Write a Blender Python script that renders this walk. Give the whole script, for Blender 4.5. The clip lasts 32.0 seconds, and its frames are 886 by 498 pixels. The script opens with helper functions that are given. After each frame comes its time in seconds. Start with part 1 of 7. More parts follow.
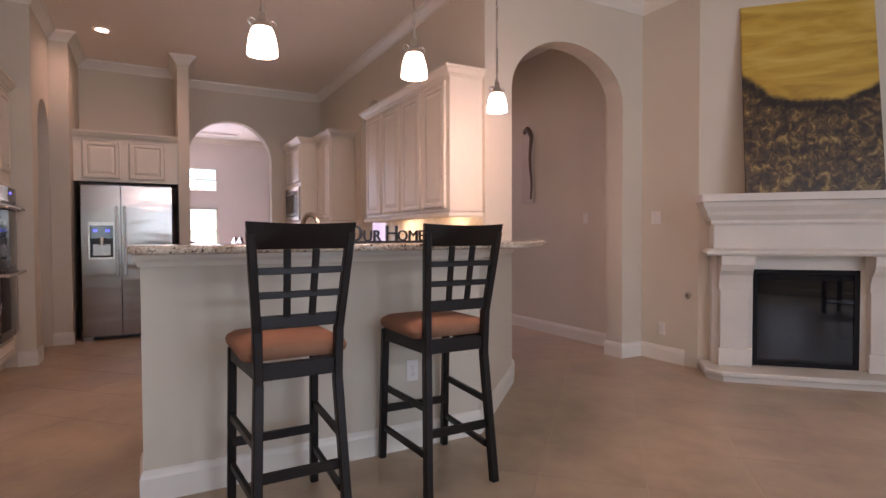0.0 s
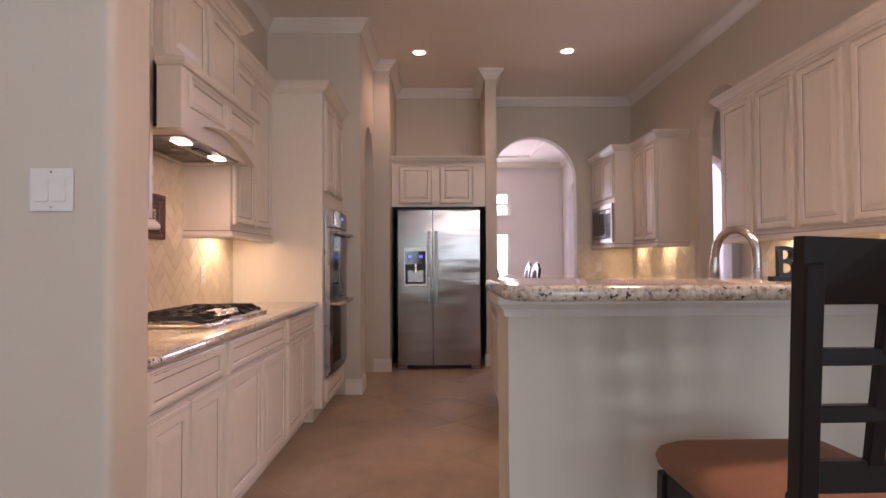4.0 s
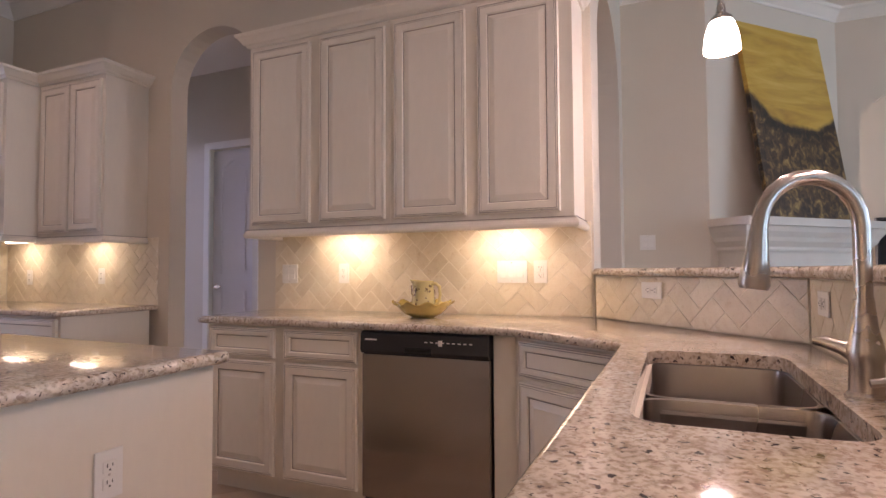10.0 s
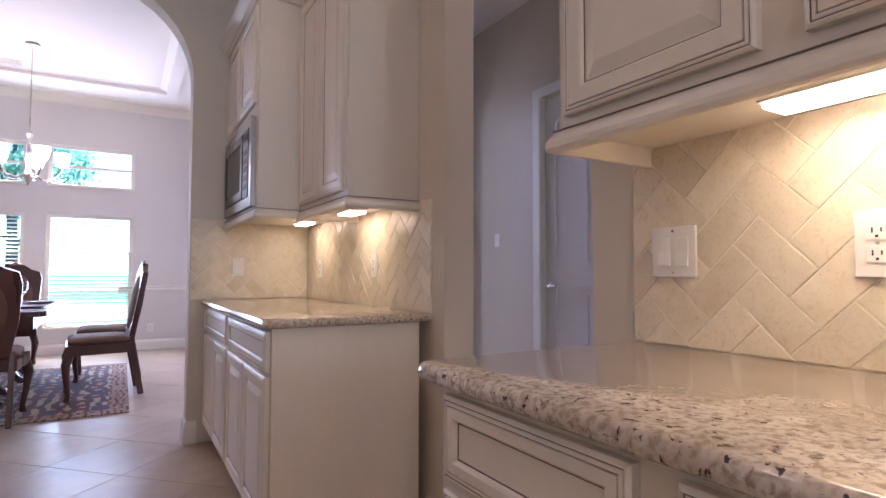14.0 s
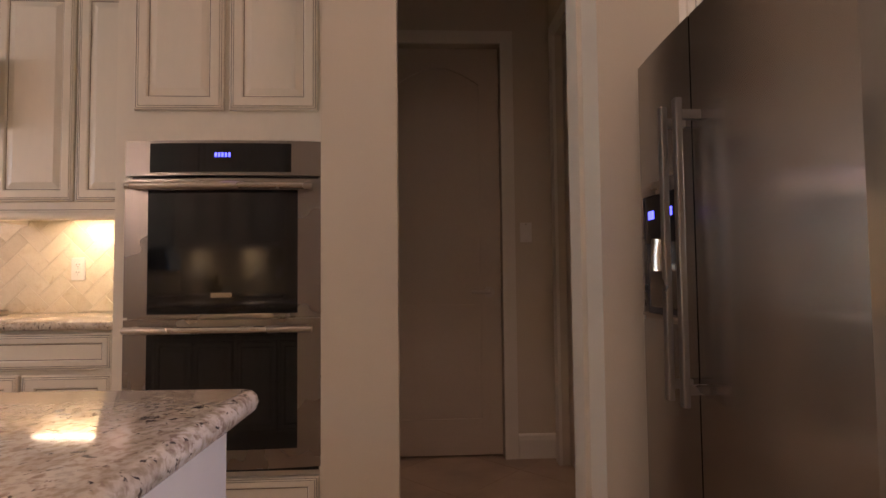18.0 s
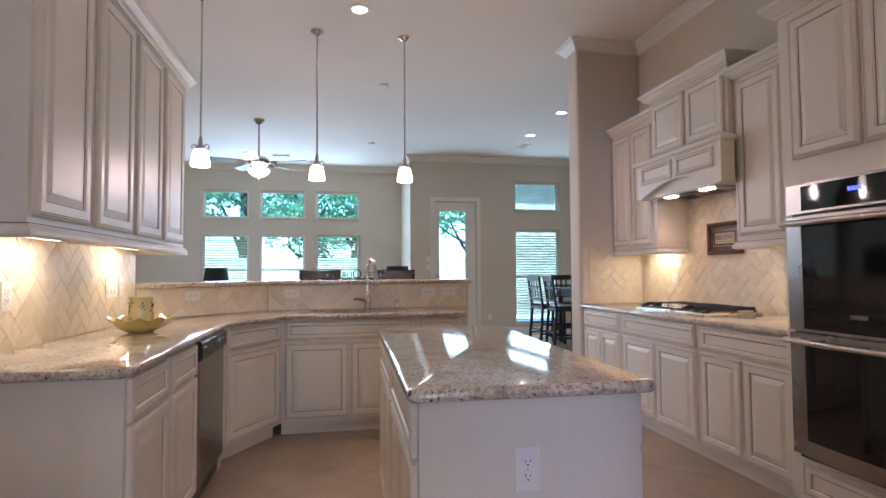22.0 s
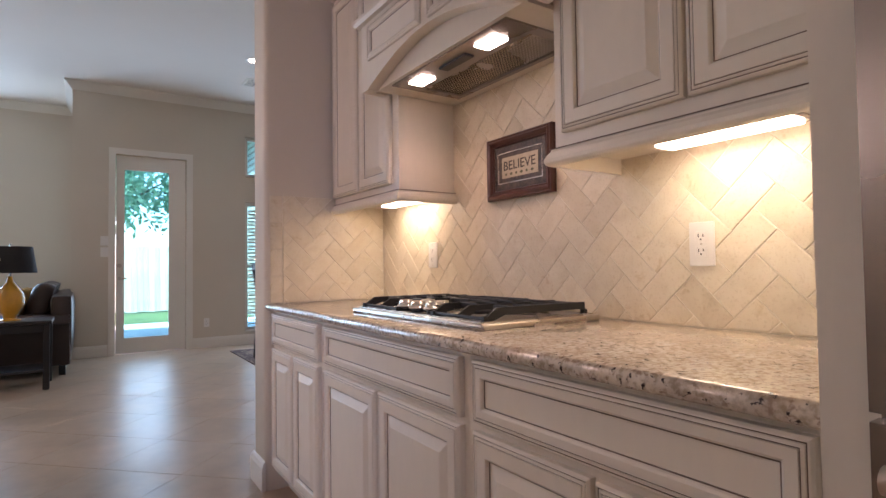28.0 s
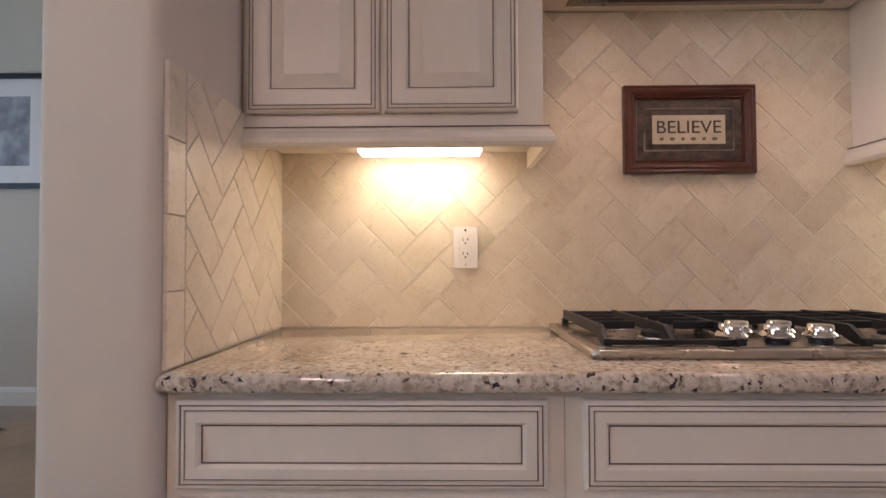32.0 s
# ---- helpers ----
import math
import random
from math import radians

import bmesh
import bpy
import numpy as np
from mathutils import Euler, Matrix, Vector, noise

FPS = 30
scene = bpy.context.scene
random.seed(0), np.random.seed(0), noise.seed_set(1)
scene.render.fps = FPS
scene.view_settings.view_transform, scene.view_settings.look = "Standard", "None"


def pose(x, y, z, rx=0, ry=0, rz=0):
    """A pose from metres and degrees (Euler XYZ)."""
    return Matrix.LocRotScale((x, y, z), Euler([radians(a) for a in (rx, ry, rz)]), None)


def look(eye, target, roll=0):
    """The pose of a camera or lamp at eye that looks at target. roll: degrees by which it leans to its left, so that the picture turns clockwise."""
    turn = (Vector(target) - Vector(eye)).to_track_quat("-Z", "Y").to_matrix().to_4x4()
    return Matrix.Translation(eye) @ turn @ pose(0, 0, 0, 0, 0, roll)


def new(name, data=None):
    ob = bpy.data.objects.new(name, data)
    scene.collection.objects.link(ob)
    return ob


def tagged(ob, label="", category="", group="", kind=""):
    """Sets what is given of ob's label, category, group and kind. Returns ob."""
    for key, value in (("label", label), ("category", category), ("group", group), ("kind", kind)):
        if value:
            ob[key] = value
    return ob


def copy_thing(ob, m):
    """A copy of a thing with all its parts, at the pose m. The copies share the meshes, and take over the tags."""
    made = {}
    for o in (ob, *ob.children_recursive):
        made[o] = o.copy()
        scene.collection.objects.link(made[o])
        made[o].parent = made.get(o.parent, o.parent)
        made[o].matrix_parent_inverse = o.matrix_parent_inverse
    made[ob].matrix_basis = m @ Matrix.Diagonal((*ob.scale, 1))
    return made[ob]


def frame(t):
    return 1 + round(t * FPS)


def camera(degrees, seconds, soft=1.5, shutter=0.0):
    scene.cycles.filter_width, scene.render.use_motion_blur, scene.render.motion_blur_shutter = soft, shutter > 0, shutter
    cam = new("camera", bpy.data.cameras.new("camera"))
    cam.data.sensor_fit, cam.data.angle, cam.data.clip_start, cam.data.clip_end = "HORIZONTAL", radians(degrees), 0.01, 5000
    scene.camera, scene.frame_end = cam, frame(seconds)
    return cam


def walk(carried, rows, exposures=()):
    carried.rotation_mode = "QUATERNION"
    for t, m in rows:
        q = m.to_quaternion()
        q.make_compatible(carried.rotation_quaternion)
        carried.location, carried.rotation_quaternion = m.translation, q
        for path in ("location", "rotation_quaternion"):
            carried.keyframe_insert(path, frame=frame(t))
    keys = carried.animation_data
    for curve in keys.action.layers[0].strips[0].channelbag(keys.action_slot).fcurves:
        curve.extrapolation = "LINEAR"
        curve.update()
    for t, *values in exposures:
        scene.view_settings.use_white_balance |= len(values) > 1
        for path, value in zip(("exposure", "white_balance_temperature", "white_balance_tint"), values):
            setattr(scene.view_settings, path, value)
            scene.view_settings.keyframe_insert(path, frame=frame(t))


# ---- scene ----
cam = camera(78.41, 32.0)
PATH = [
    (0, (1.761, -0.931, 1.172), (2.2369, -0.0518, 1.1477), -0.21),
    (0.5, (1.745, -0.877, 1.202), (2.1235, 0.0481, 1.1922), -0.32),
    (1, (1.724, -0.827, 1.225), (2.0146, 0.1297, 1.2310), -0.26),
    (1.5, (1.696, -0.778, 1.248), (1.9095, 0.1991, 1.2665), -0.32),
    (2, (1.621, -0.647, 1.256), (1.7603, 0.3430, 1.2793), -0.35),
    (2.5, (1.565, -0.466, 1.241), (1.6631, 0.5288, 1.2667), -0.19),
    (3, (1.551, -0.213, 1.227), (1.6105, 0.7847, 1.2517), -0.29),
    (3.5, (1.588, 0.028, 1.220), (1.5975, 1.0277, 1.2407), -0.28),
    (5.5, (1.210, 1.128, 1.050), (1.2341, 2.1274, 1.0823), -0.53),
    (6, (1.206, 1.360, 1.022), (1.2342, 2.3586, 1.0551), -0.58),
    (6.5, (1.200, 1.544, 1.013), (1.2359, 2.5423, 1.0470), -0.54),
    (7, (1.171, 1.688, 1.018), (1.2571, 2.6835, 1.0504), -0.41),
    (7.5, (1.171, 1.814, 1.041), (1.3932, 2.7883, 1.0720), -0.41),
    (8, (1.223, 1.955, 1.068), (1.6049, 2.8782, 1.1000), -0.53),
    (8.5, (1.240, 2.067, 1.103), (1.8091, 2.8891, 1.1329), -0.52),
    (9, (1.241, 2.177, 1.118), (1.9739, 2.8559, 1.1512), -0.53),
    (9.5, (1.280, 2.289, 1.112), (2.1231, 2.8247, 1.1493), -0.56),
    (10, (1.400, 2.426, 1.130), (2.3194, 2.8169, 1.1690), -0.32),
    (10.5, (1.550, 2.601, 1.148), (2.5125, 2.8705, 1.1851), -0.36),
    (11, (1.716, 2.813, 1.148), (2.6938, 3.0182, 1.1868), -0.44),
    (11.5, (1.941, 2.983, 1.134), (2.9214, 3.1781, 1.1749), -0.31),
    (12, (2.191, 3.129, 1.116), (3.1663, 3.3452, 1.1609), -0.15),
    (12.5, (2.442, 3.284, 1.109), (3.3952, 3.5834, 1.1539), -0.27),
    (13, (2.687, 3.438, 1.102), (3.5638, 3.9175, 1.1456), -0.47),
    (13.5, (2.885, 3.608, 1.072), (3.5929, 4.3117, 1.1201), -0.10),
    (15.5, (3.296, 4.561, 1.052), (3.1910, 5.5552, 1.0885), -0.41),
    (16, (3.257, 4.783, 1.047), (2.9206, 5.7240, 1.0839), -0.34),
    (16.5, (3.189, 5.012, 1.037), (2.5940, 5.8147, 1.0795), -0.74),
    (17, (3.076, 5.183, 1.028), (2.2784, 5.7859, 1.0685), -0.58),
    (17.5, (2.954, 5.353, 1.042), (2.0192, 5.7053, 1.0858), -0.78),
    (18, (2.875, 5.556, 1.069), (1.8774, 5.6045, 1.1153), -0.57),
    (18.5, (2.845, 5.763, 1.083), (1.8677, 5.5534, 1.1261), -0.39),
    (19, (2.848, 5.942, 1.120), (1.9441, 5.5147, 1.1573), -0.61),
    (19.5, (2.832, 6.109, 1.153), (2.0418, 5.4982, 1.1914), -0.63),
    (20, (2.901, 6.281, 1.168), (2.2223, 5.5481, 1.2088), -0.51),
    (20.5, (2.914, 6.441, 1.189), (2.3515, 5.6150, 1.2292), -0.61),
    (21, (2.900, 6.581, 1.204), (2.4673, 5.6801, 1.2444), -0.55),
    (21.5, (2.890, 6.658, 1.203), (2.5909, 5.7050, 1.2444), -0.48),
    (22, (2.882, 6.686, 1.200), (2.6855, 5.7063, 1.2420), -0.37),
    (22.5, (2.867, 6.701, 1.201), (2.7436, 5.7093, 1.2422), -0.31),
    (23, (2.818, 6.685, 1.195), (2.7436, 5.6885, 1.2358), -0.31),
    (23.5, (2.728, 6.607, 1.186), (2.6868, 5.6085, 1.2254), -0.30),
    (24, (2.601, 6.437, 1.178), (2.5656, 5.4382, 1.2163), -0.36),
    (24.5, (2.444, 6.260, 1.159), (2.4009, 5.2611, 1.1969), -0.42),
    (26.5, (1.708, 5.384, 1.070), (1.4705, 4.4133, 1.1063), -0.71),
    (27, (1.572, 5.111, 1.070), (1.2250, 4.1740, 1.1053), -0.44),
    (27.5, (1.441, 4.877, 1.074), (0.9783, 3.9916, 1.1075), -0.58),
    (28, (1.376, 4.648, 1.065), (0.8239, 3.8143, 1.0961), -0.74),
    (28.5, (1.385, 4.363, 1.062), (0.7440, 3.5957, 1.0934), -0.57),
    (29, (1.396, 4.064, 1.055), (0.6588, 3.3882, 1.0810), -0.42),
    (29.5, (1.428, 3.756, 1.059), (0.6067, 3.1853, 1.0828), -0.54),
    (30, (1.458, 3.470, 1.073), (0.5653, 3.0198, 1.0937), -0.35),
    (30.5, (1.471, 3.219, 1.073), (0.5223, 2.9039, 1.0957), -0.42),
    (31, (1.512, 2.966, 1.072), (0.5218, 2.8279, 1.0963), -0.08),
    (31.5, (1.553, 2.707, 1.072), (0.5538, 2.6785, 1.0979), -0.09),
    (32, (1.521, 2.469, 1.072), (0.5218, 2.4517, 1.0985), -0.21),
]
LOOK = [(0, 2.12, 7600, 51), (3, 2.14, 7600, 50), (6, 2.26, 7300, 48), (9, 2.24, 6900, 43), (11, 2.42, 6350, 41), (13.5, 2.36, 6300, 40), (16, 2.42, 6100, 37), (18, 2.45, 7600, 40), (20, 2.4, 6700, 36), (22, 2.30, 6200, 33), (25, 2.25, 6450, 35), (28, 2.12, 6450, 38), (30, 2.05, 6400, 36), (32, 1.98, 6250, 35)]
walk(cam, [(t, look(e, g, r)) for t, e, g, r in PATH], LOOK)

# ---- world and large lights ----
world = bpy.data.worlds.new("world")
scene.world = world
world.use_nodes = True
wn = world.node_tree.nodes
sky = wn.new("ShaderNodeTexSky")
sky.sky_type = "NISHITA"
sky.sun_disc = False
sky.sun_elevation, sky.sun_rotation = radians(54), radians(34)
wn["Background"].inputs["Strength"].default_value = 0.15
world.node_tree.links.new(sky.outputs["Color"], wn["Background"].inputs["Color"])


LEVEL = 0.06


def lamp(name, kind, m, watts, color=(1, 1, 1), **more):
    data = bpy.data.lights.new(name, kind)
    data.energy, data.color = watts * (1 if kind == "SUN" else LEVEL), color
    for key, value in more.items():
        if key == "size":
            data.shape = "RECTANGLE"
            data.size, data.size_y = value
        elif key == "radius":
            data.shadow_soft_size = value
        elif key == "cone":
            data.spot_size, data.spot_blend = radians(value[0]), value[1]
        elif key == "angle":
            data.angle = radians(value)
    ob = new(name, data)
    ob.matrix_world = m
    return ob


COOL = (0.50, 0.82, 1.0)
SKY_BLUE = (0.60, 0.79, 1.0)
lamp("sun", "SUN", look((6, 9, 15), (0, 0, 0)), 5.0, (1.0, 0.95, 0.86), angle=2.0)
# daylight entering at the window openings
for x in (4.998, 3.91, 2.812):
    lamp("window_light", "AREA", look((x, -4.64, 2.585), (x, 0, 1.9)), 72, COOL, size=(0.74, 0.44))
    lamp("window_light", "AREA", look((x, -4.64, 1.30), (x, 0, 1.2)), 90, COOL, size=(0.74, 1.3))
lamp("window_light", "AREA", look((-1.0, -3.24, 1.15), (-1.0, 0, 1.0)), 90, COOL, size=(0.8, 1.7))
lamp("window_light", "AREA", look((-1.0, -3.24, 2.65), (-1.0, 0, 2.2)), 30, COOL, size=(0.8, 0.45))
lamp("window_light", "AREA", look((0.69, -3.27, 1.3), (0.69, 0, 1.1)), 55, COOL, size=(0.5, 2.0))
for x in (1.50, 2.68):
    lamp("window_light", "AREA", look((x, 12.32, 1.05), (x, 7, 0.9)), 120, SKY_BLUE, size=(0.8, 1.3))
    lamp("window_light", "AREA", look((x, 12.32, 2.46), (x, 7, 1.6)), 56, SKY_BLUE, size=(0.8, 0.45))
# transom lamp, driven far above its size to brighten the hall
lamp("window_light", "AREA", look((5.16, 12.32, 2.86), (5.3, 7, 1.4)), 680, (0.52, 0.66, 1.0), size=(1.0, 0.42))

# ---- materials ----
def shader(name):
    m = bpy.data.materials.new(name)
    m.use_nodes = True
    return m, m.node_tree, m.node_tree.nodes["Principled BSDF"]


def put(tree, kind, **values):
    n = tree.nodes.new(kind)
    for key, value in values.items():
        n.inputs[key.replace("_", " ")].default_value = value
    return n


def ramp(tree, fac, stops):
    r = tree.nodes.new("ShaderNodeValToRGB")
    while len(r.color_ramp.elements) < len(stops):
        r.color_ramp.elements.new(0.5)
    for e, (at, col) in zip(r.color_ramp.elements, stops):
        e.position, e.color = at, (*col, 1)
    tree.links.new(fac, r.inputs["Fac"])
    return r.outputs["Color"]


def mix(tree, fac, a, b, blend="MIX"):
    n = tree.nodes.new("ShaderNodeMix")
    n.data_type, n.blend_type = "RGBA", blend
    for socket, value in ((n.inputs[0], fac), (n.inputs[6], a), (n.inputs[7], b)):
        if hasattr(value, "is_output"):
            tree.links.new(value, socket)
        else:
            socket.default_value = (*value, 1) if isinstance(value, tuple) else value
    return n.outputs[2]


def surface(name, color, rough=0.5, vary=0.08, fine=60.0, coarse=2.0, bump=0.05, metal=0.0, coat=0.0, per_piece=0.0, stretch=None, spec=0.5, place=False):
    """Paint, cloth, wood or stone: a base colour that varies at two scales, with fine relief."""
    m, t, p = shader(name)
    co = t.nodes.new("ShaderNodeTexCoord")
    vec = t.nodes.new("ShaderNodeNewGeometry").outputs["Position"] if place else co.outputs["Object"]
    if stretch:
        mp = t.nodes.new("ShaderNodeMapping")
        mp.inputs["Scale"].default_value = stretch
        mp.inputs["Location"].default_value = (3.37, 1.71, 5.43)
        t.links.new(vec, mp.inputs["Vector"])
        vec = mp.outputs["Vector"]
    big = put(t, "ShaderNodeTexNoise", Scale=coarse, Detail=4.0)
    small = put(t, "ShaderNodeTexNoise", Scale=fine, Detail=5.0)
    t.links.new(vec, big.inputs["Vector"])
    t.links.new(vec, small.inputs["Vector"])
    lo, hi = tuple(c * (1 - vary) for c in color), tuple(min(1, c * (1 + vary)) for c in color)
    c1 = ramp(t, big.outputs["Fac"], ((0.3, lo), (0.7, hi)))
    c2 = ramp(t, small.outputs["Fac"], ((0.3, (1 - vary * 0.6,) * 3), (0.7, (1, 1, 1))))
    col = mix(t, 1.0, c1, c2, "MULTIPLY")
    if per_piece:
        info = t.nodes.new("ShaderNodeObjectInfo")
        tint = ramp(t, info.outputs["Random"], ((0, (1 - per_piece, 1 - per_piece * 1.1, 1 - per_piece * 1.3)), (0.5, (1 - per_piece * 0.4,) * 3), (1, (1.0, 1.0, 0.99))))
        col = mix(t, 1.0, col, tint, "MULTIPLY")
    t.links.new(col, p.inputs["Base Color"])
    r = ramp(t, big.outputs["Fac"], ((0.3, (max(0, rough - 0.05),) * 3), (0.7, (min(1, rough + 0.06),) * 3)))
    t.links.new(r, p.inputs["Roughness"])
    p.inputs["Metallic"].default_value = metal
    p.inputs["Coat Weight"].default_value = coat
    p.inputs["Specular IOR Level"].default_value = spec
    if bump:
        b = put(t, "ShaderNodeBump", Strength=bump, Distance=0.004)
        t.links.new(small.outputs["Fac"], b.inputs["Height"])
        t.links.new(b.outputs["Normal"], p.inputs["Normal"])
    return m


def granite(name):
    m, t, p = shader(name)
    co = t.nodes.new("ShaderNodeTexCoord")
    vec = co.outputs["Object"]
    base = put(t, "ShaderNodeTexNoise", Scale=14.0, Detail=6.0, Roughness=0.6)
    grain = put(t, "ShaderNodeTexNoise", Scale=85.0, Detail=4.0)
    spots = put(t, "ShaderNodeTexNoise", Scale=70.0, Detail=3.0, Roughness=0.55, Distortion=0.35)
    blots = put(t, "ShaderNodeTexNoise", Scale=66.0, Detail=3.5, Roughness=0.55, Distortion=0.6)
    for n in (base, grain, spots, blots):
        t.links.new(vec, n.inputs["Vector"])
    c = ramp(t, base.outputs["Fac"], ((0.30, (0.48, 0.39, 0.30)), (0.5, (0.66, 0.57, 0.46)), (0.7, (0.75, 0.68, 0.58))))
    g = ramp(t, grain.outputs["Fac"], ((0.35, (0.62, 0.58, 0.52)), (0.55, (1, 1, 1))))
    c = mix(t, 1.0, c, g, "MULTIPLY")
    s = ramp(t, spots.outputs["Fac"], ((0.56, (0, 0, 0)), (0.66, (1, 1, 1))))
    c = mix(t, s, c, (0.34, 0.25, 0.19))
    d = ramp(t, blots.outputs["Fac"], ((0.612, (0, 0, 0)), (0.65, (1, 1, 1))))
    c = mix(t, d, c, (0.045, 0.032, 0.034))
    t.links.new(c, p.inputs["Base Color"])
    p.inputs["Roughness"].default_value = 0.09
    p.inputs["Coat Weight"].default_value = 0.3
    p.inputs["Coat Roughness"].default_value = 0.04
    return m


def travertine(name):
    """Honed cream stone: cloudy, with darker rusty drifts and fine pits, each tile cut from another spot."""
    m, t, p = shader(name)
    co = t.nodes.new("ShaderNodeTexCoord")
    info = t.nodes.new("ShaderNodeObjectInfo")
    off = t.nodes.new("ShaderNodeVectorMath")
    off.operation = "SCALE"
    one = t.nodes.new("ShaderNodeCombineXYZ")
    for k in range(3):
        t.links.new(info.outputs["Random"], one.inputs[k])
    off.inputs["Scale"].default_value = 37.0
    t.links.new(one.outputs["Vector"], off.inputs[0])
    add = t.nodes.new("ShaderNodeVectorMath")
    add.operation = "ADD"
    t.links.new(co.outputs["Object"], add.inputs[0])
    t.links.new(off.outputs["Vector"], add.inputs[1])
    vec = add.outputs["Vector"]
    cloud = put(t, "ShaderNodeTexNoise", Scale=9.0, Detail=6.0, Roughness=0.62, Distortion=0.8)
    drift = put(t, "ShaderNodeTexNoise", Scale=17.0, Detail=5.0, Roughness=0.6, Distortion=1.6)
    pits = put(t, "ShaderNodeTexNoise", Scale=150.0, Detail=4.0)
    for n in (cloud, drift, pits):
        t.links.new(vec, n.inputs["Vector"])
    c = ramp(t, cloud.outputs["Fac"], ((0.28, (0.70, 0.60, 0.45)), (0.48, (0.77, 0.68, 0.53)), (0.70, (0.82, 0.74, 0.60))))
    d = ramp(t, drift.outputs["Fac"], ((0.60, (1, 1, 1)), (0.72, (0.86, 0.81, 0.71))))
    c = mix(t, 1.0, c, d, "MULTIPLY")
    g = ramp(t, pits.outputs["Fac"], ((0.32, (0.90, 0.88, 0.85)), (0.46, (1, 1, 1))))
    c = mix(t, 1.0, c, g, "MULTIPLY")
    tint = ramp(t, info.outputs["Random"], ((0.0, (0.85, 0.83, 0.79)), (0.25, (0.91, 0.90, 0.88)), (0.75, (0.95, 0.945, 0.93)), (1.0, (1.0, 1.0, 0.99))))
    t.links.new(mix(t, 1.0, c, tint, "MULTIPLY"), p.inputs["Base Color"])
    r = ramp(t, cloud.outputs["Fac"], ((0.3, (0.30,) * 3), (0.7, (0.42,) * 3)))
    t.links.new(r, p.inputs["Roughness"])
    b = put(t, "ShaderNodeBump", Strength=0.10, Distance=0.004)
    t.links.new(pits.outputs["Fac"], b.inputs["Height"])
    t.links.new(b.outputs["Normal"], p.inputs["Normal"])
    return m


def brushed(name, color, rough, along, wave=0.0, spread=0.0):
    m, t, p = shader(name)
    co = t.nodes.new("ShaderNodeTexCoord")
    mp = t.nodes.new("ShaderNodeMapping")
    mp.inputs["Scale"].default_value = along
    t.links.new(co.outputs["Object"], mp.inputs["Vector"])
    n = put(t, "ShaderNodeTexNoise", Scale=1.0, Detail=4.0)
    t.links.new(mp.outputs["Vector"], n.inputs["Vector"])
    c = ramp(t, n.outputs["Fac"], ((0.3, tuple(v * 0.97 for v in color)), (0.7, color)))
    t.links.new(c, p.inputs["Base Color"])
    r = ramp(t, n.outputs["Fac"], ((0.3, (rough - 0.015,) * 3), (0.7, (rough + 0.02,) * 3)))
    t.links.new(r, p.inputs["Roughness"])
    p.inputs["Metallic"].default_value = 1.0
    if spread:
        # upright grain spreads reflections sideways
        geo = t.nodes.new("ShaderNodeNewGeometry")
        side = t.nodes.new("ShaderNodeVectorMath")
        side.operation = "CROSS_PRODUCT"
        side.inputs[1].default_value = (0, 0, 1)
        t.links.new(geo.outputs["True Normal"], side.inputs[0])
        t.links.new(side.outputs["Vector"], p.inputs["Tangent"])
        p.inputs["Anisotropic"].default_value = spread
    if wave:
        mp2 = t.nodes.new("ShaderNodeMapping")
        mp2.inputs["Scale"].default_value = (0.7, 0.7, 2.8)
        t.links.new(co.outputs["Object"], mp2.inputs["Vector"])
        wav = put(t, "ShaderNodeTexNoise", Scale=2.0, Detail=1.0)
        t.links.new(mp2.outputs["Vector"], wav.inputs["Vector"])
        b2 = put(t, "ShaderNodeBump", Strength=wave, Distance=0.02)
        t.links.new(wav.outputs["Fac"], b2.inputs["Height"])
        t.links.new(b2.outputs["Normal"], p.inputs["Normal"])
    return m


def glow(name, color, strength):
    m, t, p = shader(name)
    p.inputs["Base Color"].default_value = (*color, 1)
    p.inputs["Emission Color"].default_value = (*color, 1)
    p.inputs["Emission Strength"].default_value = strength
    p.inputs["Roughness"].default_value = 0.3
    return m


def glassy(name, color=(1, 1, 1), rough=0.0):
    m, t, p = shader(name)
    p.inputs["Base Color"].default_value = (*color, 1)
    p.inputs["Transmission Weight"].default_value = 1.0
    p.inputs["Roughness"].default_value = rough
    p.inputs["IOR"].default_value = 1.45
    return m


PAINT = surface("wall_paint", (0.64, 0.57, 0.465), 0.7, 0.04, 180, 0.8, 0.10)
PAINT_DINING = surface("dining_paint", (0.70, 0.66, 0.62), 0.7, 0.04, 180, 0.8, 0.10)
CEILING = surface("ceiling_paint", (0.84, 0.775, 0.695), 0.8, 0.03, 120, 0.6, 0.14)
TRIM = surface("trim_paint", (0.78, 0.74, 0.66), 0.35, 0.03, 90, 1.5, 0.02)
CREAM = surface("cabinet_cream", (0.76, 0.69, 0.58), 0.33, 0.05, 40, 1.4, 0.03, stretch=(1, 1, 0.35))
GLAZE = surface("glaze_line", (0.17, 0.115, 0.08), 0.5, 0.2, 50, 6, 0.0)
GRANITE = granite("granite")
TILE = travertine("travertine")
GROUT = surface("grout", (0.84, 0.77, 0.64), 0.8, 0.06, 90, 3, 0.2)
FLOOR_TILE = surface("floor_tile", (0.46, 0.345, 0.245), 0.34, 0.19, 11, 2.4, 0.0, per_piece=0.05, place=True, stretch=(1, 0.8, 1), spec=0.3)
FLOOR_GROUT = surface("floor_grout", (0.50, 0.41, 0.31), 0.8, 0.08, 60, 3, 0.15)
STEEL = brushed("stainless", (0.37, 0.335, 0.305), 0.20, (400, 400, 3), 0.34, 0.93)
